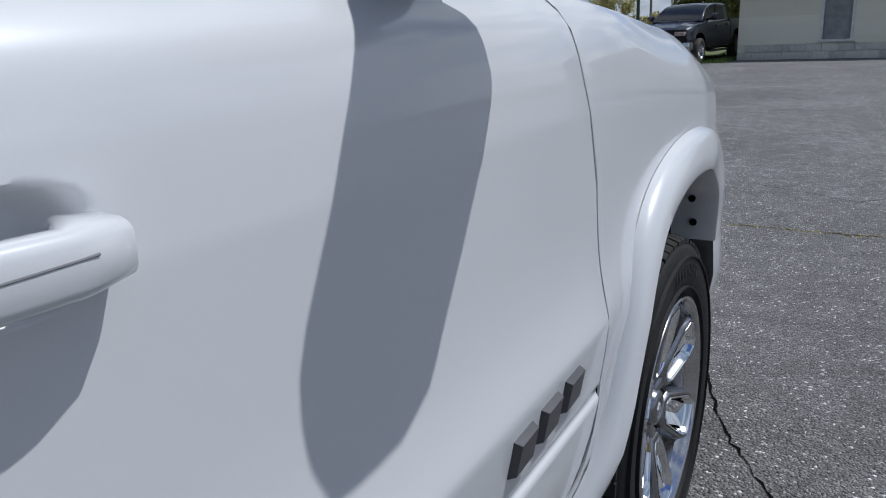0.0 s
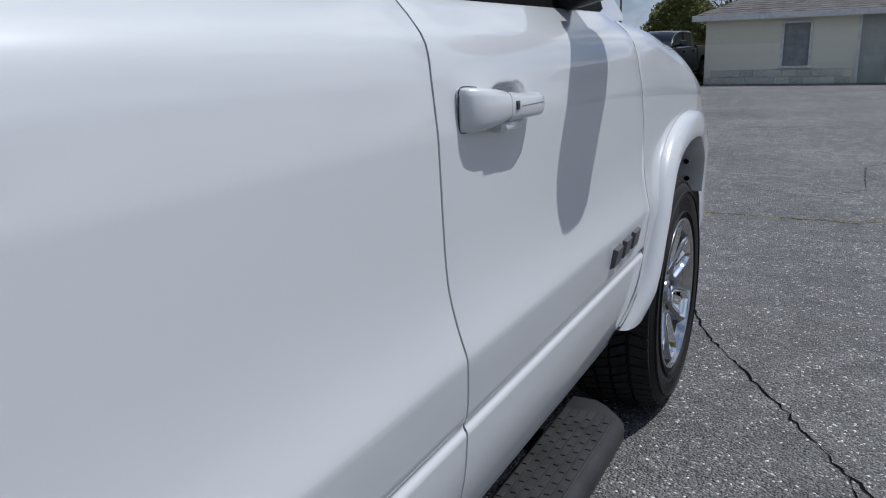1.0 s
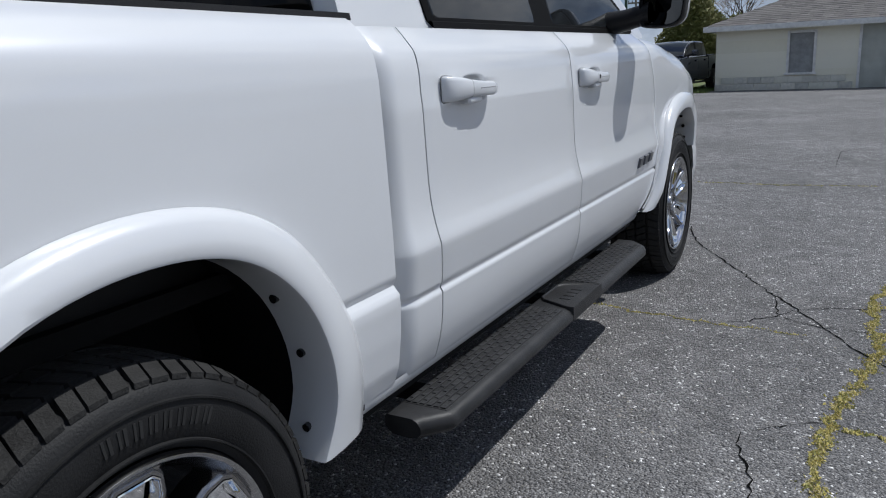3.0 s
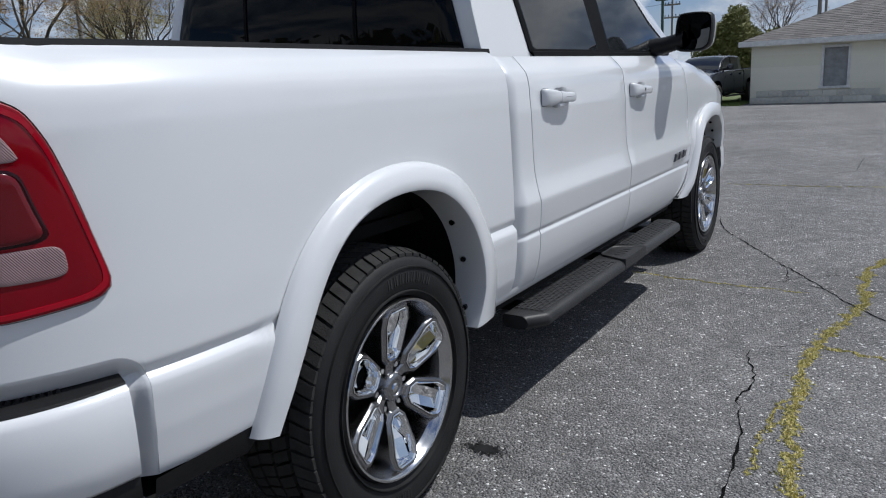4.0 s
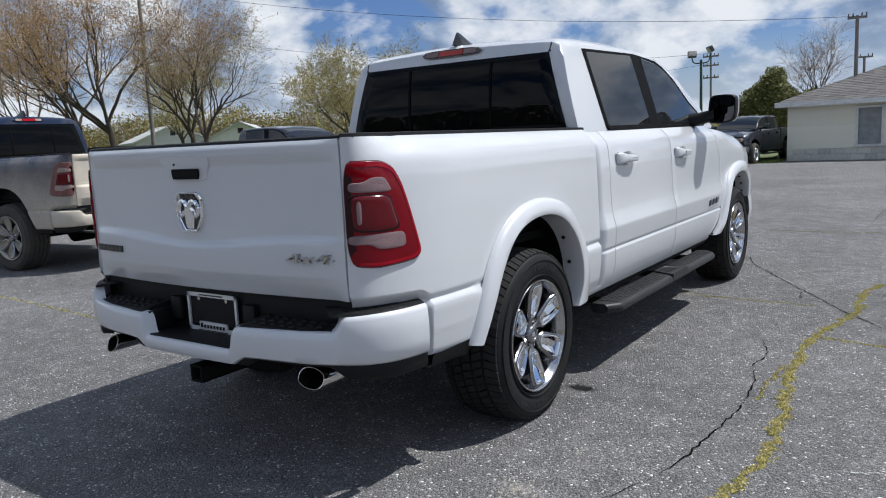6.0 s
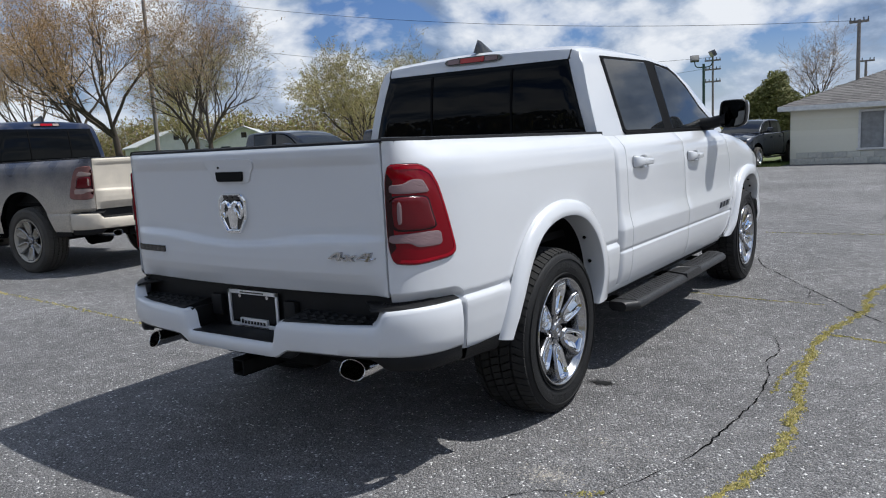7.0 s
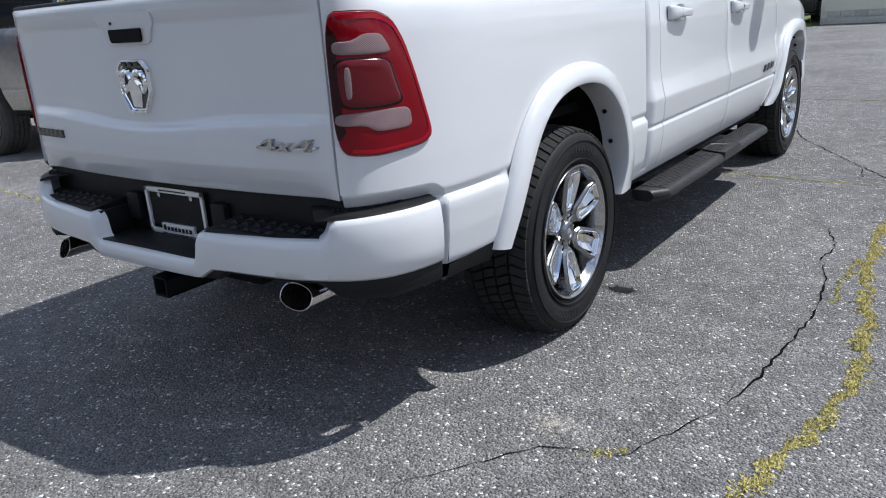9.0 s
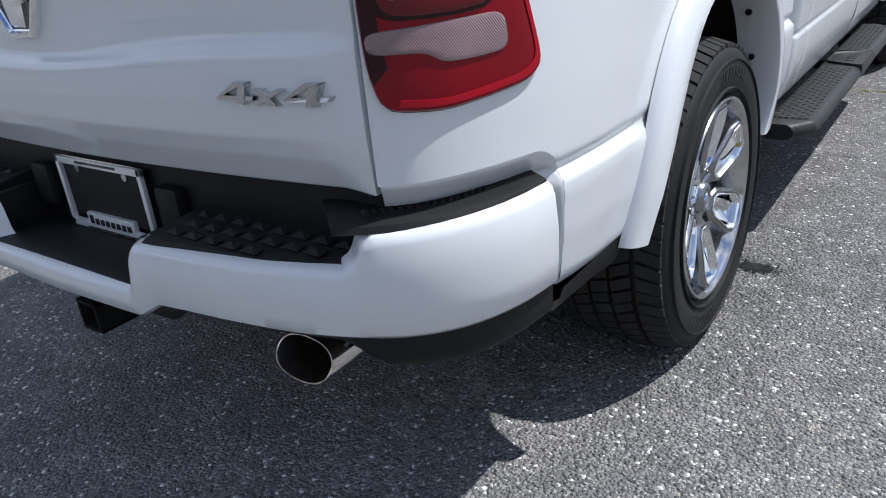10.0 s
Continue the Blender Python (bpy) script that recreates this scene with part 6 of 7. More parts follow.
def make_building():
    gz = ground_z(26)
    B = empty("garage_building", "single-storey cream garage building with weathered trim and hip roof", "building", at=(0, 0, 0))
    x0, x1, y0, y1, eave = -2.74, 9.2, 26.0, 34.0, 1.90
    core = Shape()
    wx0, wx1, wz0, wz1, dx0, dx1, dz1 = -0.54, 0.14, 0.42, 1.62, 1.44, 2.14, 1.80
    t = 0.16
    # front wall with real openings
    for a, b, c, d in ((x0, wx0, gz, eave), (wx0, wx1, gz, wz0), (wx0, wx1, wz1, eave), (wx1, dx0, gz, eave), (dx0, dx1, dz1, eave), (dx1, x1, gz, eave)):
        core.box((a, y0 + 0.03, c), (b, y0 + t, d))
    core.box((x0, y0 + t, gz), (x0 + t, y1, eave)); core.box((x1 - t, y0 + t, gz), (x1, y1, eave)); core.box((x0, y1 - t, gz), (x1, y1, eave))
    wall = part("wall", core, M_SIDING, B)
    # siding boards above two courses of block
    z, k = gz + 0.42, 0
    while z < eave - 0.02:
        h = min(0.19, eave - z)
        for a, b in ((x0, x1),):
            cuts = []
            if z < wz1 + 0.07 and z + h > wz0 - 0.07:
                cuts.append((wx0 - 0.075, wx1 + 0.075))
            if z < dz1 + 0.07:
                cuts.append((dx0 - 0.075, dx1 + 0.075))
            spans, cur = [], a
            for c0, c1 in cuts:
                spans.append((cur, c0)); cur = c1
            spans.append((cur, b))
            for s0, s1 in spans:
                sh = Shape().add([(s0, y0 + 0.004, z), (s1, y0 + 0.004, z), (s1, y0 + 0.010, z + h), (s0, y0 + 0.010, z + h), (s0, y0 + 0.03, z), (s1, y0 + 0.03, z), (s1, y0 + 0.03, z + h), (s0, y0 + 0.03, z + h)],
                                 [(0, 1, 2, 3), (0, 4, 5, 1), (2, 6, 7, 3), (0, 3, 7, 4), (1, 5, 6, 2)])
                part("siding_board", sh, M_SIDING, wall, smooth=0)
        z += 0.19
        k += 1
    shared = mesh_from("block", *(lambda s: (s.v, s.f))(Shape().box((0, -0.012, 0), (0.392, 0.03, 0.202), 0.006)), smooth=30)
    shared.materials.append(M_BLOCK)
    rng = random.Random(41)
    for row in range(2):
        x = x0 - (0.2 if row else 0.0)
        while x < x1 - 0.2:
            if not (x + 0.39 > dx0 - 0.07 and x < dx1 + 0.07) and x >= x0 - 0.01:
                o = new("block", shared)
                o.parent = wall
                o.location = (x, y0 + rng.uniform(-0.006, 0.004), gz + row * 0.21)
            x += 0.402
    # window and door
    def surround(a, b, c, d, sill, nm):
        w = 0.075
        f = Shape()
        f.box((a - w, y0 - 0.03, c - (w if sill else 0)), (a, y0 + 0.06, d + w), 0.004)
        f.box((b, y0 - 0.03, c - (w if sill else 0)), (b + w, y0 + 0.06, d + w), 0.004)
        f.box((a, y0 - 0.03, d), (b, y0 + 0.06, d + w), 0.004)
        return part(nm, f, M_TRIMW, B)
    win = surround(wx0, wx1, wz0, wz1, True, "window")
    part("window_sill", Shape().box((wx0 - 0.12, y0 - 0.06, wz0 - 0.07), (wx1 + 0.12, y0 + 0.06, wz0), 0.006), M_TRIMW, win)
    part("pane", Shape().box((wx0, y0 + 0.05, wz0), (wx1, y0 + 0.07, wz1)), M_BOARD, win, "grey weathered window board")
    door = surround(dx0, dx1, gz, dz1, False, "door")
    sl = Shape().box((dx0, y0 + 0.03, gz + 0.01), (dx1, y0 + 0.07, dz1), 0.004)
    slab = part("door_slab", sl, M_SLAB, door)
    for c, d in ((0.12, 0.75), (0.92, 1.62)):
        part("door_panel", Shape().box((dx0 + 0.12, y0 + 0.022, gz + c), (dx1 - 0.12, y0 + 0.032, gz + d), 0.004), M_SLAB, door)
    # hip roof laid in tabs
    ov = 0.34
    ax0, ax1, ay0, ay1, ez = x0 - ov, x1 + ov, y0 - ov, y1 + ov, eave + 0.03
    slope, half = 0.385, (ay1 - ay0) / 2
    rf = Shape()
    rf.add([(ax0, ay0, ez), (ax1, ay0, ez), (ax1, ay1, ez), (ax0, ay1, ez), (ax0 + half, ay0 + half, ez + half * slope), (ax1 - half, ay0 + half, ez + half * slope)],
           [(0, 1, 5, 4), (1, 2, 5), (2, 3, 4, 5), (3, 0, 4), (3, 2, 1, 0)])
    roof = part("roof", rf, M_SHINGLE, B, smooth=0)
    tabs = Shape()
    course = 0.16
    n = int(half / course)
    for i in range(n):
        d0, d1 = i * course, (i + 1) * course + 0.03
        for face in ("front", "left"):
            lo, hi = (ax0 + d0, ax1 - d0) if face == "front" else (ay0 + d0, ay1 - d0)
            p = lo + rng.uniform(0, 0.1)
            while p < hi - 0.1:
                q = min(p + rng.uniform(0.24, 0.36), hi)
                z0_, z1_ = ez + d0 * slope + 0.012 + rng.uniform(0, 0.007), ez + d1 * slope + 0.006
                inset = min(course, (hi - lo) / 2)
                pa, qa = max(p, lo + 0.0 if p > lo + inset else p + inset * 0.8), min(q, hi - inset * 0.8 if q > hi - inset else q)
                if face == "front":
                    vs = [(p, ay0 + d0, z0_), (q, ay0 + d0, z0_), (qa, ay0 + d1, z1_), (pa, ay0 + d1, z1_), (p, ay0 + d0, z0_ - 0.012), (q, ay0 + d0, z0_ - 0.012)]
                else:
                    vs = [(ax0 + d0, q, z0_), (ax0 + d0, p, z0_), (ax0 + d1, pa, z1_), (ax0 + d1, qa, z1_), (ax0 + d0, q, z0_ - 0.012), (ax0 + d0, p, z0_ - 0.012)]
                tabs.add(vs, [(0, 1, 2, 3), (0, 4, 5, 1)])
                p = q + 0.008
    part("shingles", tabs, M_SHINGLE, roof, kind="stuff", smooth=0)
    fs = Shape().box((ax0, ay0 - 0.02, eave - 0.13), (ax1, ay0 + 0.012, ez + 0.005), 0.004)
    part("fascia", fs, M_TRIMW, B)
    part("fascia", Shape().box((ax0 - 0.02, ay0 - 0.02, eave - 0.13), (ax0 + 0.012, ay1, ez + 0.005), 0.004), M_TRIMW, B)
    part("soffit", Shape().box((ax0, ay0, eave - 0.02), (ax1, y0 + 0.02, eave + 0.01)), M_TRIMW, B)
    return B


make_building()

# grass beside the building
lawn = Shape()
rows = []
for i in range(40):
    y = 24.6 + i * 1.6
    rows.append([(-60 + j * 3.0 if j < 19 else -2.76 + 0.0 * j, y + (0.25 * math.sin(j * 1.7) if i == 0 else 0), ground_z(y) + 0.012 + 0.02 * math.sin(i * 2.1 + j)) for j in range(20)])
lawn.grid(rows)
part("lawn", lawn, M_LAWN, None, "patchy spring grass at the edge of the lot", kind="structure", category="ground", smooth=60)
far_lawn = Shape().grid([[(x, y, 0.0 + ground_z(y) + 0.012) for x in (-300, -140, -80, -34)] for y in (16, 30, 60, 120, 240)])
part("lawn", far_lawn, M_LAWN, None, "patchy spring grass beyond the lot", kind="structure", category="ground")
blades = Shape()
rngb = random.Random(8)
for _ in range(5200):
    x, y = -2.8 - abs(rngb.gauss(0, 1.6)), 24.55 + abs(rngb.gauss(0, 1.7))
    h, a, z = rngb.uniform(0.03, 0.10), rngb.uniform(0, 6.28), ground_z(y) + 0.01
    blades.add([(x - 0.012 * math.cos(a), y - 0.012 * math.sin(a), z), (x + 0.012 * math.cos(a), y + 0.012 * math.sin(a), z), (x + rngb.gauss(0, 0.03), y + rngb.gauss(0, 0.03), z + h)], [(0, 1, 2)])
part("grass_blades", blades, M_BLADE, None, "short green grass blades beside the building", kind="stuff", category="grass", smooth=0)


# ---------------- poles and wires ----------------
def flood_pole():
    P = empty("light_pole", "green steel lot light pole with two floodlights", "light pole")
    x, y = -8.02, 34.0
    part("pole", Shape().tube([(x, y, ground_z(y)), (x, y, 4.35)], [0.075, 0.06], 10), M_GREENPOLE, P)
    for k, (ex, ez, yaw) in enumerate(((-0.42, 4.45, 0.35), (0.42, 4.62, -0.9))):
        part("arm", Shape().tube(resample([(x, y, 4.2), (x + ex * 0.5, y, 4.18), (x + ex * 0.95, y, 4.25), (x + ex, y, ez)], 10), 0.028, 8), M_GREENPOLE, P)
        hd = Shape().box((-0.20, -0.09, -0.14), (0.20, 0.09, 0.14), 0.02)
        hd.moved(Matrix.Translation((x + ex, y, ez + 0.17)) @ Matrix.Rotation(yaw, 4, "Z") @ Matrix.Rotation(-0.35 if k == 0 else 0.5, 4, "X"))
        h = part("floodlight", hd, M_LAMPGREY, P)
        fc = Shape().box((-0.175, -0.102, -0.115), (0.175, -0.088, 0.115), 0.004)
        fc.moved(Matrix.Translation((x + ex, y, ez + 0.17)) @ Matrix.Rotation(yaw, 4, "Z") @ Matrix.Rotation(-0.35 if k == 0 else 0.5, 4, "X"))
        part("lens", fc, M_LAMPFACE, h)


def utility_pole(x, y, top, arms, label, width=1.2, r=0.14):
    P = empty("utility_pole", label, "utility pole")
    z0 = ground_z(y)
    part("pole", Shape().tube([(x, y, z0), (x, y, top)], [r, r * 0.7], 10), M_WOODGREY, P)
    for z in arms:
        a = part("crossarm", Shape().box((x - width, y - 0.05, z - 0.06), (x + width, y + 0.05, z + 0.06), 0.01), M_WOODGREY, P)
        for k in (-0.9, -0.45, 0.45, 0.9):
            part("insulator", Shape().tube([(x + k * width, y, z + 0.06), (x + k * width, y, z + 0.22)], [0.04, 0.03], 6), M_LAMPGREY, a)


flood_pole()
utility_pole(-14.7, 60.0, 6.95, (6.65, 5.95, 5.0), "tall grey wooden utility pole with three crossarms", 0.62, 0.10)
utility_pole(-2.45, 42.0, 6.45, (6.35,), "weathered wooden utility pole behind the building", 0.45, 0.12)
utility_pole(-3.95, 60.0, 5.6, (5.55,), "short dark pole with a flat top arm", 0.55, 0.12)
utility_pole(-45.2, 30.0, 16.0, (9.6,), "tall wooden utility pole between bare trees", 1.1, 0.16)


def wire_line(a, b, sag, label="thin black overhead wire"):
    pts = []
    for i in range(25):
        t = i / 24
        p = Vector(a).lerp(Vector(b), t)
        p.z -= sag * 4 * t * (1 - t)
        pts.append(p)
    part("overhead_wire", Shape().tube(pts, 0.012, 5), M_GLOSS, None, label, category="wire")


wire_line((-45.2, 30, 9.6), (-130, 24, 10.2), 0.8)
wire_line((-45.2, 30, 9.6), (-14.7, 60, 6.9), 1.3)
wire_line((-45.2, 30, 7.0), (-130, 24, 7.4), 0.8)
wire_line((-45.2, 30, 7.0), (-14.7, 60, 6.1), 1.6)
wire_line((-45.2, 30, 12.5), (-2.45, 42, 6.4), 1.0)


# ---------------- trees ----------------
M_BARK = varied("grey_brown_bark", [(0.062, 0.048, 0.038), (0.088, 0.070, 0.055), (0.052, 0.042, 0.034)], 0.95, bump=0.5, bscale=20)
M_TWIG = varied("grey_brown_twigs", [(0.24, 0.18, 0.13), (0.31, 0.23, 0.16), (0.19, 0.15, 0.12)], 0.95)
M_BUD = varied("orange_spring_buds", [(0.50, 0.29, 0.11), (0.42, 0.27, 0.12), (0.58, 0.38, 0.18), (0.34, 0.23, 0.13)], 0.8)
M_YLEAF = varied("young_yellow_leaves", [(0.36, 0.34, 0.11), (0.46, 0.39, 0.16), (0.28, 0.28, 0.09), (0.50, 0.40, 0.22)], 0.8)
M_DLEAF = varied("olive_green_leaves", [(0.09, 0.112, 0.025), (0.135, 0.148, 0.036), (0.18, 0.17, 0.05), (0.11, 0.118, 0.034)], 0.7)
M_WOODS = varied("far_spring_woods", [(0.34, 0.33, 0.09), (0.26, 0.27, 0.08), (0.38, 0.31, 0.12), (0.32, 0.22, 0.12), (0.22, 0.20, 0.10)], 0.9)


def tree(x, y, height, spread, seed, label, leaves, leaf_mat, leaf_size, levels=6, lean=0.0, forks=3, trunk_r=None, leaf_depth=4, bole=0.17):
    """A bare or budding tree: a short bole, long winding limbs and several orders of ever finer twigs."""
    rng = random.Random(seed)
    P = empty("tree", label, "tree")
    base = Vector((x, y, ground_z(y)))
    trunk, limbs, twigs, ends = Shape(), Shape(), Shape(), []
    r0 = trunk_r or height * 0.0150

    def grow(p, d, length, r, level):
        pts, rad = [p.copy()], [r]
        n = (5, 7, 5, 4, 3, 3, 2)[min(level, 6)]
        q = p.copy()
        for i in range(n):
            wob = 0.10 if level == 0 else 0.15
            d = (d + Vector((rng.gauss(0, wob), rng.gauss(0, wob), rng.gauss(0.05 if level < 4 else -0.02, 0.10)))).normalized()
            q = q + d * (length / n)
            pts.append(q.copy())
            rad.append(max(0.0055, r * (1 - 0.42 * (i + 1) / n)))
        (trunk if level == 0 else limbs if level < 4 else twigs).tube(pts, rad, 9 if level == 0 else (6 if level < 3 else 3), caps=False)
        if level >= leaf_depth:
            ends.extend((pts[k], length) for k in range(1, n + 1))
        if level >= levels:
            return
        kids = forks + (1 if level in (0, 1, 2) else -1 if level == 5 else 0) + (1 if rng.random() < 0.35 else 0)
        for k in range(kids):
            t = 1.0 if k == 0 else rng.uniform(0.30 if level else 0.7, 1.0)
            i = min(n, max(1, int(round(t * n))))
            az = 2 * math.pi * (k + rng.random() * 0.7) / kids
            tilt = rng.uniform(0.35, 0.95) * spread * (0.35 if k == 0 and level else 1.0)
            side = d.orthogonal().normalized()
            up = d.cross(side)
            nd = (d * math.cos(tilt) + (side * math.cos(az) + up * math.sin(az)) * math.sin(tilt)).normalized()
            nd = (nd + Vector((0, 0, 0.16 if level < 3 else 0.02))).normalized()
            grow(pts[i], nd, length * rng.uniform(0.62, 0.84) * (1.95 if level == 0 else 0.90), rad[i] * rng.uniform(0.52, 0.72), level + 1)
    grow(base, Vector((lean, rng.gauss(0, 0.03), 1)).normalized(), height * bole, r0, 0)
    part("trunk", trunk, M_BARK, P)
    part("branchwork", limbs, M_BARK, P)
    part("outer_branchwork", twigs, M_TWIG, P)
    if leaves:
        cr = Shape()
        for _ in range(leaves):
            p, ln = ends[rng.randrange(len(ends))]
            c = p + Vector((rng.gauss(0, 1), rng.gauss(0, 1), rng.gauss(0, 1))) * (0.14 * ln + 0.03)
            u = Vector((rng.gauss(0, 1), rng.gauss(0, 1), rng.gauss(0, 1))).normalized() * leaf_size * rng.uniform(0.5, 1.3)
            w = u.orthogonal().normalized() * leaf_size * rng.uniform(0.3, 0.7)
            cr.add([c - u, c + w, c + u, c - w], [(0, 1, 2, 3)])
        part("crown", cr, leaf_mat, P, smooth=0)
    return P


def bush(x, y, lumps, count, size, mat, seed, label):
    """A dense tree: a short trunk and a crown of leaves in uneven lumps (offset x, offset y, height, radius)."""
    rng = random.Random(seed)
    P = empty("tree", label, "tree")
    z0 = ground_z(y)
    top = max(l[2] for l in lumps)
    part("trunk", Shape().tube([(x, y, z0), (x + 0.05, y, z0 + top * 0.4), (x, y, z0 + top * 0.8)], [0.16, 0.11, 0.05], 8), M_BARK, P)
    cr = Shape()
    weights = [l[3] ** 2 for l in lumps]
    for _ in range(count):
        lx, ly, lz, r = rng.choices(lumps, weights)[0]
        d = Vector((rng.gauss(0, 1), rng.gauss(0, 1), rng.gauss(0, 1))).normalized()
        k = r * (rng.random() ** 0.35) * (1 + 0.22 * noise.noise(d * 2.3 + Vector((lx, ly, lz))))
        c = Vector((x + lx, y + ly, z0 + lz)) + d * k
        if c.z < z0 + 0.05:
            continue
        u = (d + Vector((rng.gauss(0, 0.8), rng.gauss(0, 0.8), rng.gauss(0, 0.8)))).normalized() * size * rng.uniform(0.5, 1.4)
        w = u.orthogonal().normalized() * size * rng.uniform(0.3, 0.8)
        cr.add([c - u, c + w, c + u, c - w], [(0, 1, 2, 3)])
    part("crown", cr, mat, P, smooth=0)


tree(-46.4, 28.0, 21.0, 0.95, 5, "large bare maple tree with orange spring buds", 15000, M_BUD, 0.060, lean=-0.05, levels=5)
tree(-48.6, 27.0, 20.0, 1.0, 12, "large bare maple tree with orange spring buds", 13000, M_BUD, 0.060, lean=-0.25, levels=5)
tree(-38.9, 28.5, 15.0, 0.9, 9, "bare grey tree with twin trunks and few buds", 9000, M_BUD, 0.050, lean=-0.12)
tree(-37.0, 28.0, 14.5, 0.85, 14, "bare grey tree with twin trunks and few buds", 9000, M_YLEAF, 0.036, lean=0.14)
tree(-24.6, 28.0, 11.0, 1.05, 21, "round tree with tan and yellow-green young leaves", 30000, M_YLEAF, 0.042, bole=0.15)
tree(-70.0, 34.0, 19.0, 1.0, 31, "bare tree with orange buds beyond the lot", 18000, M_BUD, 0.06)
tree(-58.0, 42.0, 14.0, 1.0, 32, "tree with yellow-green young leaves beyond the lot", 20000, M_YLEAF, 0.06)
tree(-31.5, 44.0, 11.0, 1.0, 33, "bare tree with tan buds beyond the lot", 15000, M_YLEAF, 0.055)
tree(-4.7, 47.0, 9.6, 0.95, 41, "bare grey tree behind the garage", 300, M_BUD, 0.05, levels=5)
tree(-2.6, 46.0, 5.2, 0.95, 44, "small brown tree behind the garage", 3600, M_BUD, 0.06, levels=4, leaf_depth=3)
bush(-6.5, 40.0, [(0.0, 0, 1.6, 1.25), (0.35, 0, 2.9, 1.0), (-0.75, 0.3, 1.7, 1.0), (0.95, 0.2, 2.2, 1.05), (0.55, 0, 3.6, 0.65), (-0.35, -0.2, 2.5, 0.85), (1.6, 0.4, 1.6, 0.9)], 26000, 0.072, M_DLEAF, 51, "bushy dark green tree beside the garage")
bush(-3.9, 42.0, [(0.0, 0, 1.6, 1.1), (0.5, 0, 2.4, 0.8), (-0.6, 0, 2.3, 0.8), (1.3, 0, 1.9, 0.8)], 7000, 0.10, M_DLEAF, 52, "low dark green tree behind the garage")
tree(-18.0, 62.0, 5.2, 1.1, 62, "small distant tree with tan and yellow leaves", 6000, M_YLEAF, 0.09, levels=4, leaf_depth=3)
bush(-11.5, 60.0, [(0.0, 0, 0.9, 1.0), (1.4, 0, 0.8, 0.9), (-1.2, 0, 1.1, 1.0), (-2.6, 0, 0.8, 0.9)], 5000, 0.09, M_YLEAF, 61, "low distant bush with yellow-green leaves")


def woods(points, count, height, size, seed, stems=12):
    """A far belt of woods: crowds of thin stems and twigs among small leaf clumps, ragged along the top."""
    rng = random.Random(seed)
    s, leaf = Shape(), Shape()

    def top_at(x):
        v = noise.noise(Vector((x * 0.11, seed, 0.0))) * 0.6 + noise.noise(Vector((x * 0.37, seed, 3.0))) * 0.45 + noise.noise(Vector((x * 1.1, seed, 7.0))) * 0.25
        return height * (0.72 + 0.45 * v)
    for k in range(count):
        i = rng.randrange(len(points) - 1)
        t = rng.random()
        a, b = points[i], points[i + 1]
        x, y = a[0] + (b[0] - a[0]) * t, a[1] + (b[1] - a[1]) * t + rng.uniform(0, 9)
        top = top_at(x + y * 0.6)
        if k % stems == 0:
            z, tall = 0.0 if k % (2 * stems) else top * rng.uniform(0.2, 0.6), top * rng.uniform(0.5, 1.05)
            w, lean, side = 0.010 + 0.04 * rng.random() ** 4, rng.gauss(0, 0.12) * tall, rng.gauss(0, 0.12) * tall
            s.add([(x - w, y, z - 0.5), (x + w, y, z - 0.5), (x + lean + w * 0.3, y + side, tall), (x + lean - w * 0.3, y + side, tall)], [(0, 1, 2, 3)])
        dense = noise.noise(Vector((x * 0.16, y * 0.16, 5.0 + seed)))
        if dense < rng.uniform(-0.75, -0.05):
            continue
        z = top * rng.random() ** 1.9 * rng.uniform(0.85, 1.05)
        r = size * rng.uniform(0.4, 1.2)
        u = Vector((rng.gauss(0, 1), rng.gauss(0, 1), rng.gauss(0, 1))).normalized() * r
        w = u.orthogonal().normalized() * r * rng.uniform(0.4, 0.9)
        c = Vector((x, y, z))
        leaf.add([c - u, c + w, c + u, c - w], [(0, 1, 2, 3)])
    part("far_woods", leaf, M_WOODS, None, "distant belt of yellow-green spring woods", kind="stuff", category="woods", smooth=0)
    part("far_stems", s, M_TWIG, None, "thin bare stems in the distant woods", kind="stuff", category="woods", smooth=0)


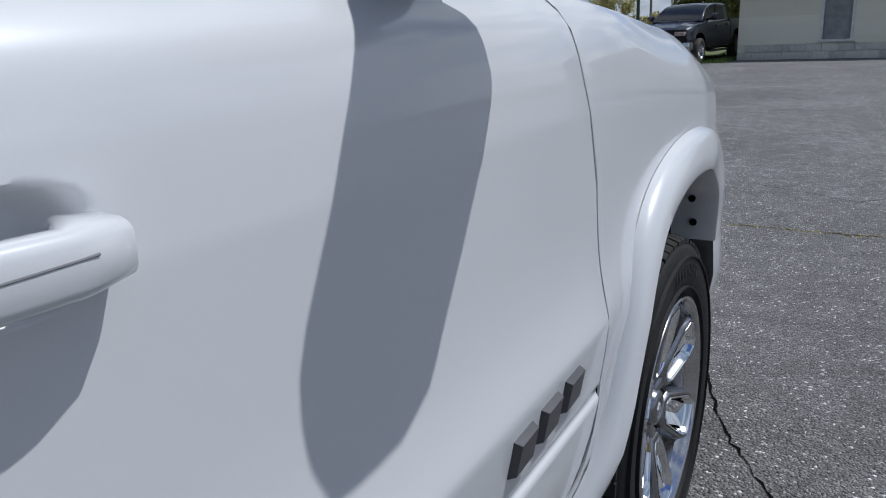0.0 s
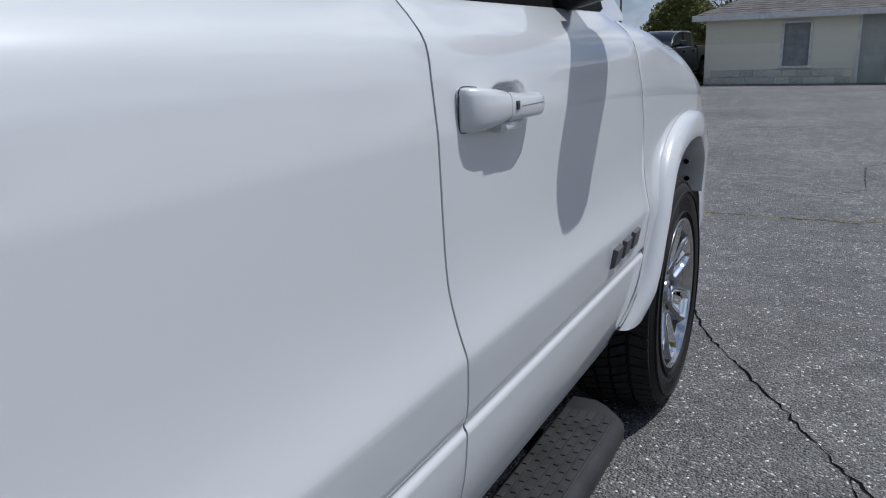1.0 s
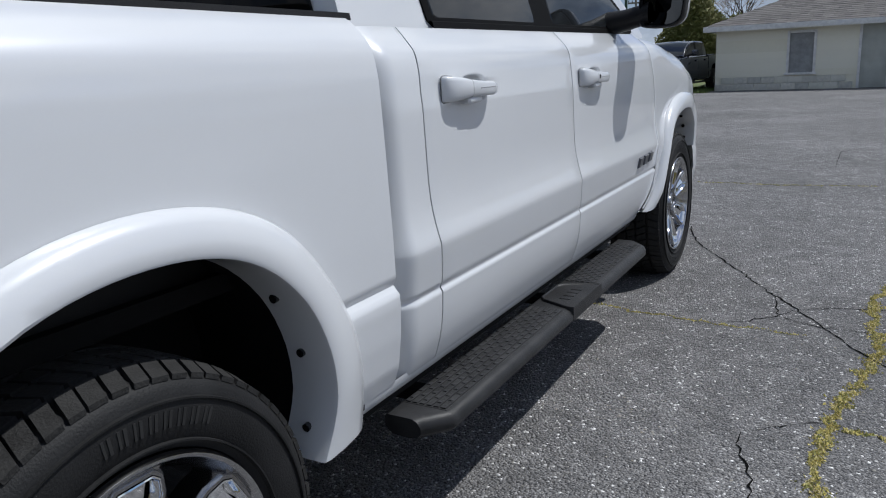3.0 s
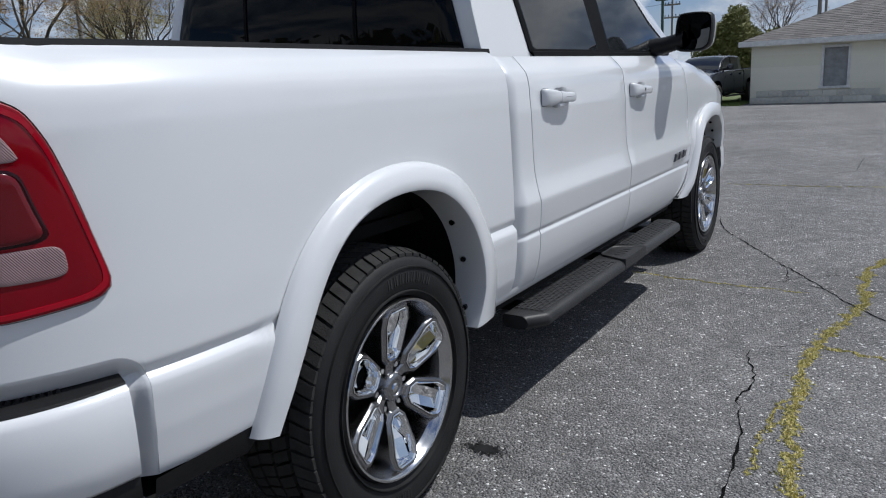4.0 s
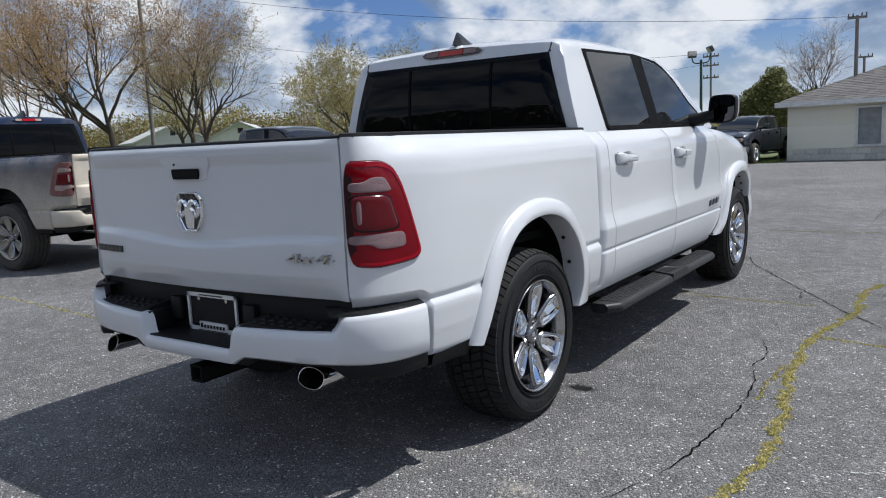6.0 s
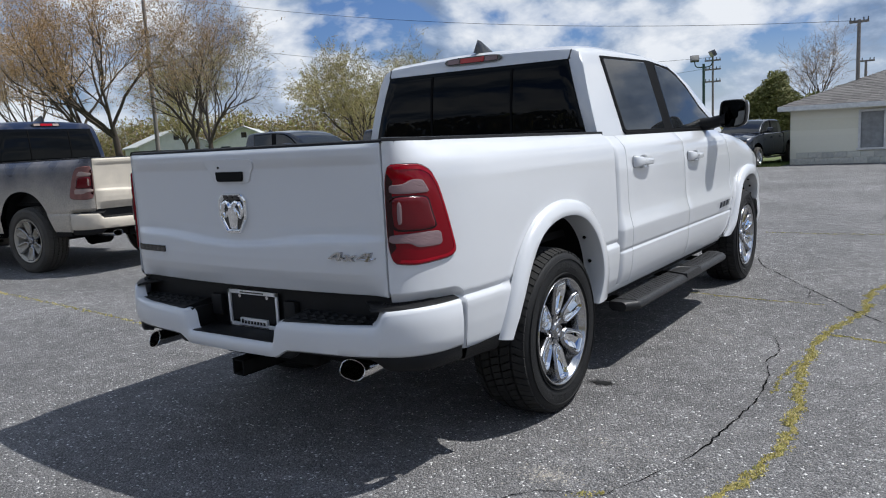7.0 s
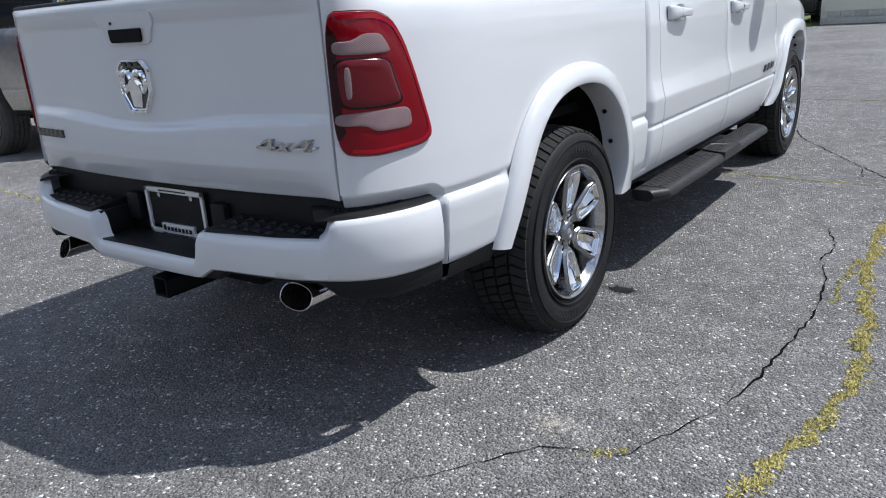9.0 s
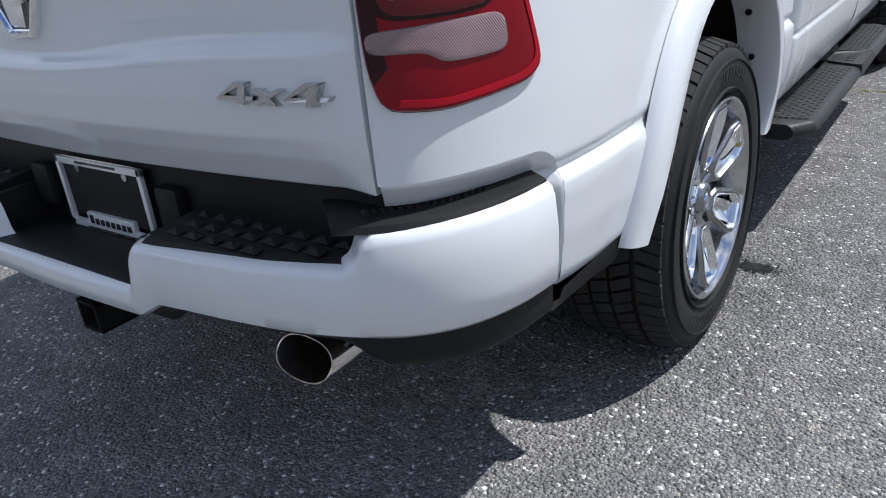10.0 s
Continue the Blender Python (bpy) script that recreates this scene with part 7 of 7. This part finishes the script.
woods([(-170, 40), (-110, 58), (-60, 66), (-30, 71)], 210000, 8.5, 0.17, 71, stems=30)
woods([(-30, 90), (0, 84), (60, 84), (160, 60)], 14000, 2.2, 0.2, 72)
# unseen belt behind the camera, added to darken what the rear glass reflects
woods([(-170, 40), (-130, -60), (-60, -64), (0, -58), (80, -55), (140, 10)], 20000, 12.0, 1.3, 73)

# ---------------- far houses ----------------
M_HOUSEW = pbr("pale_house_siding", (0.74, 0.75, 0.74), 0.8, var=0.08, scale=2)
M_HOUSER = pbr("pale_grey_roof", (0.46, 0.47, 0.45), 0.9, var=0.12, scale=3)


def house(x, y, w, d, eave, peak, yaw, label):
    H = empty("house", label, "house")
    z0 = ground_z(y)
    m = Matrix.Translation((x, y, z0)) @ Matrix.Rotation(yaw, 4, "Z")
    body = Shape().add([(-w, 0, 0), (w, 0, 0), (w, 0, eave), (0, 0, peak - 0.15), (-w, 0, eave), (-w, d, 0), (w, d, 0), (w, d, eave), (0, d, peak - 0.15), (-w, d, eave)],
                       [(0, 1, 2, 3, 4), (9, 8, 7, 6, 5), (1, 6, 7, 2), (5, 0, 4, 9)]).moved(m)
    part("wall", body, M_HOUSEW, H, smooth=0)
    for k in (-1, 1):
        rf = Shape().add([(0, -0.4, peak), (k * (w + 0.4), -0.4, eave - 0.12), (k * (w + 0.4), d + 0.4, eave - 0.12), (0, d + 0.4, peak), (0, -0.4, peak - 0.14), (k * (w + 0.4), -0.4, eave - 0.26), (k * (w + 0.4), d + 0.4, eave - 0.26), (0, d + 0.4, peak - 0.14)],
                         [(0, 1, 2, 3), (7, 6, 5, 4), (0, 4, 5, 1), (1, 5, 6, 2), (2, 6, 7, 3)]).moved(m)
        part("roof", rf, M_HOUSER, H, smooth=0)
    part("vent", Shape().box((-0.25, -0.03, peak - 1.1), (0.25, 0.02, peak - 0.6)).moved(m), M_GLOSS, H)
    for k in (-0.55, 0.5):
        part("window", Shape().box((k * w - 0.45, -0.04, 1.0), (k * w + 0.45, 0.03, 2.0), 0.01).moved(m), M_SIDEGLASS, H)


house(-63.6, 45.0, 3.6, 13.0, 2.5, 4.05, 1.1, "small pale house with a grey gable roof")
house(-54.0, 45.5, 3.2, 15.0, 2.3, 3.85, 0.75, "white house with a pale grey roof")
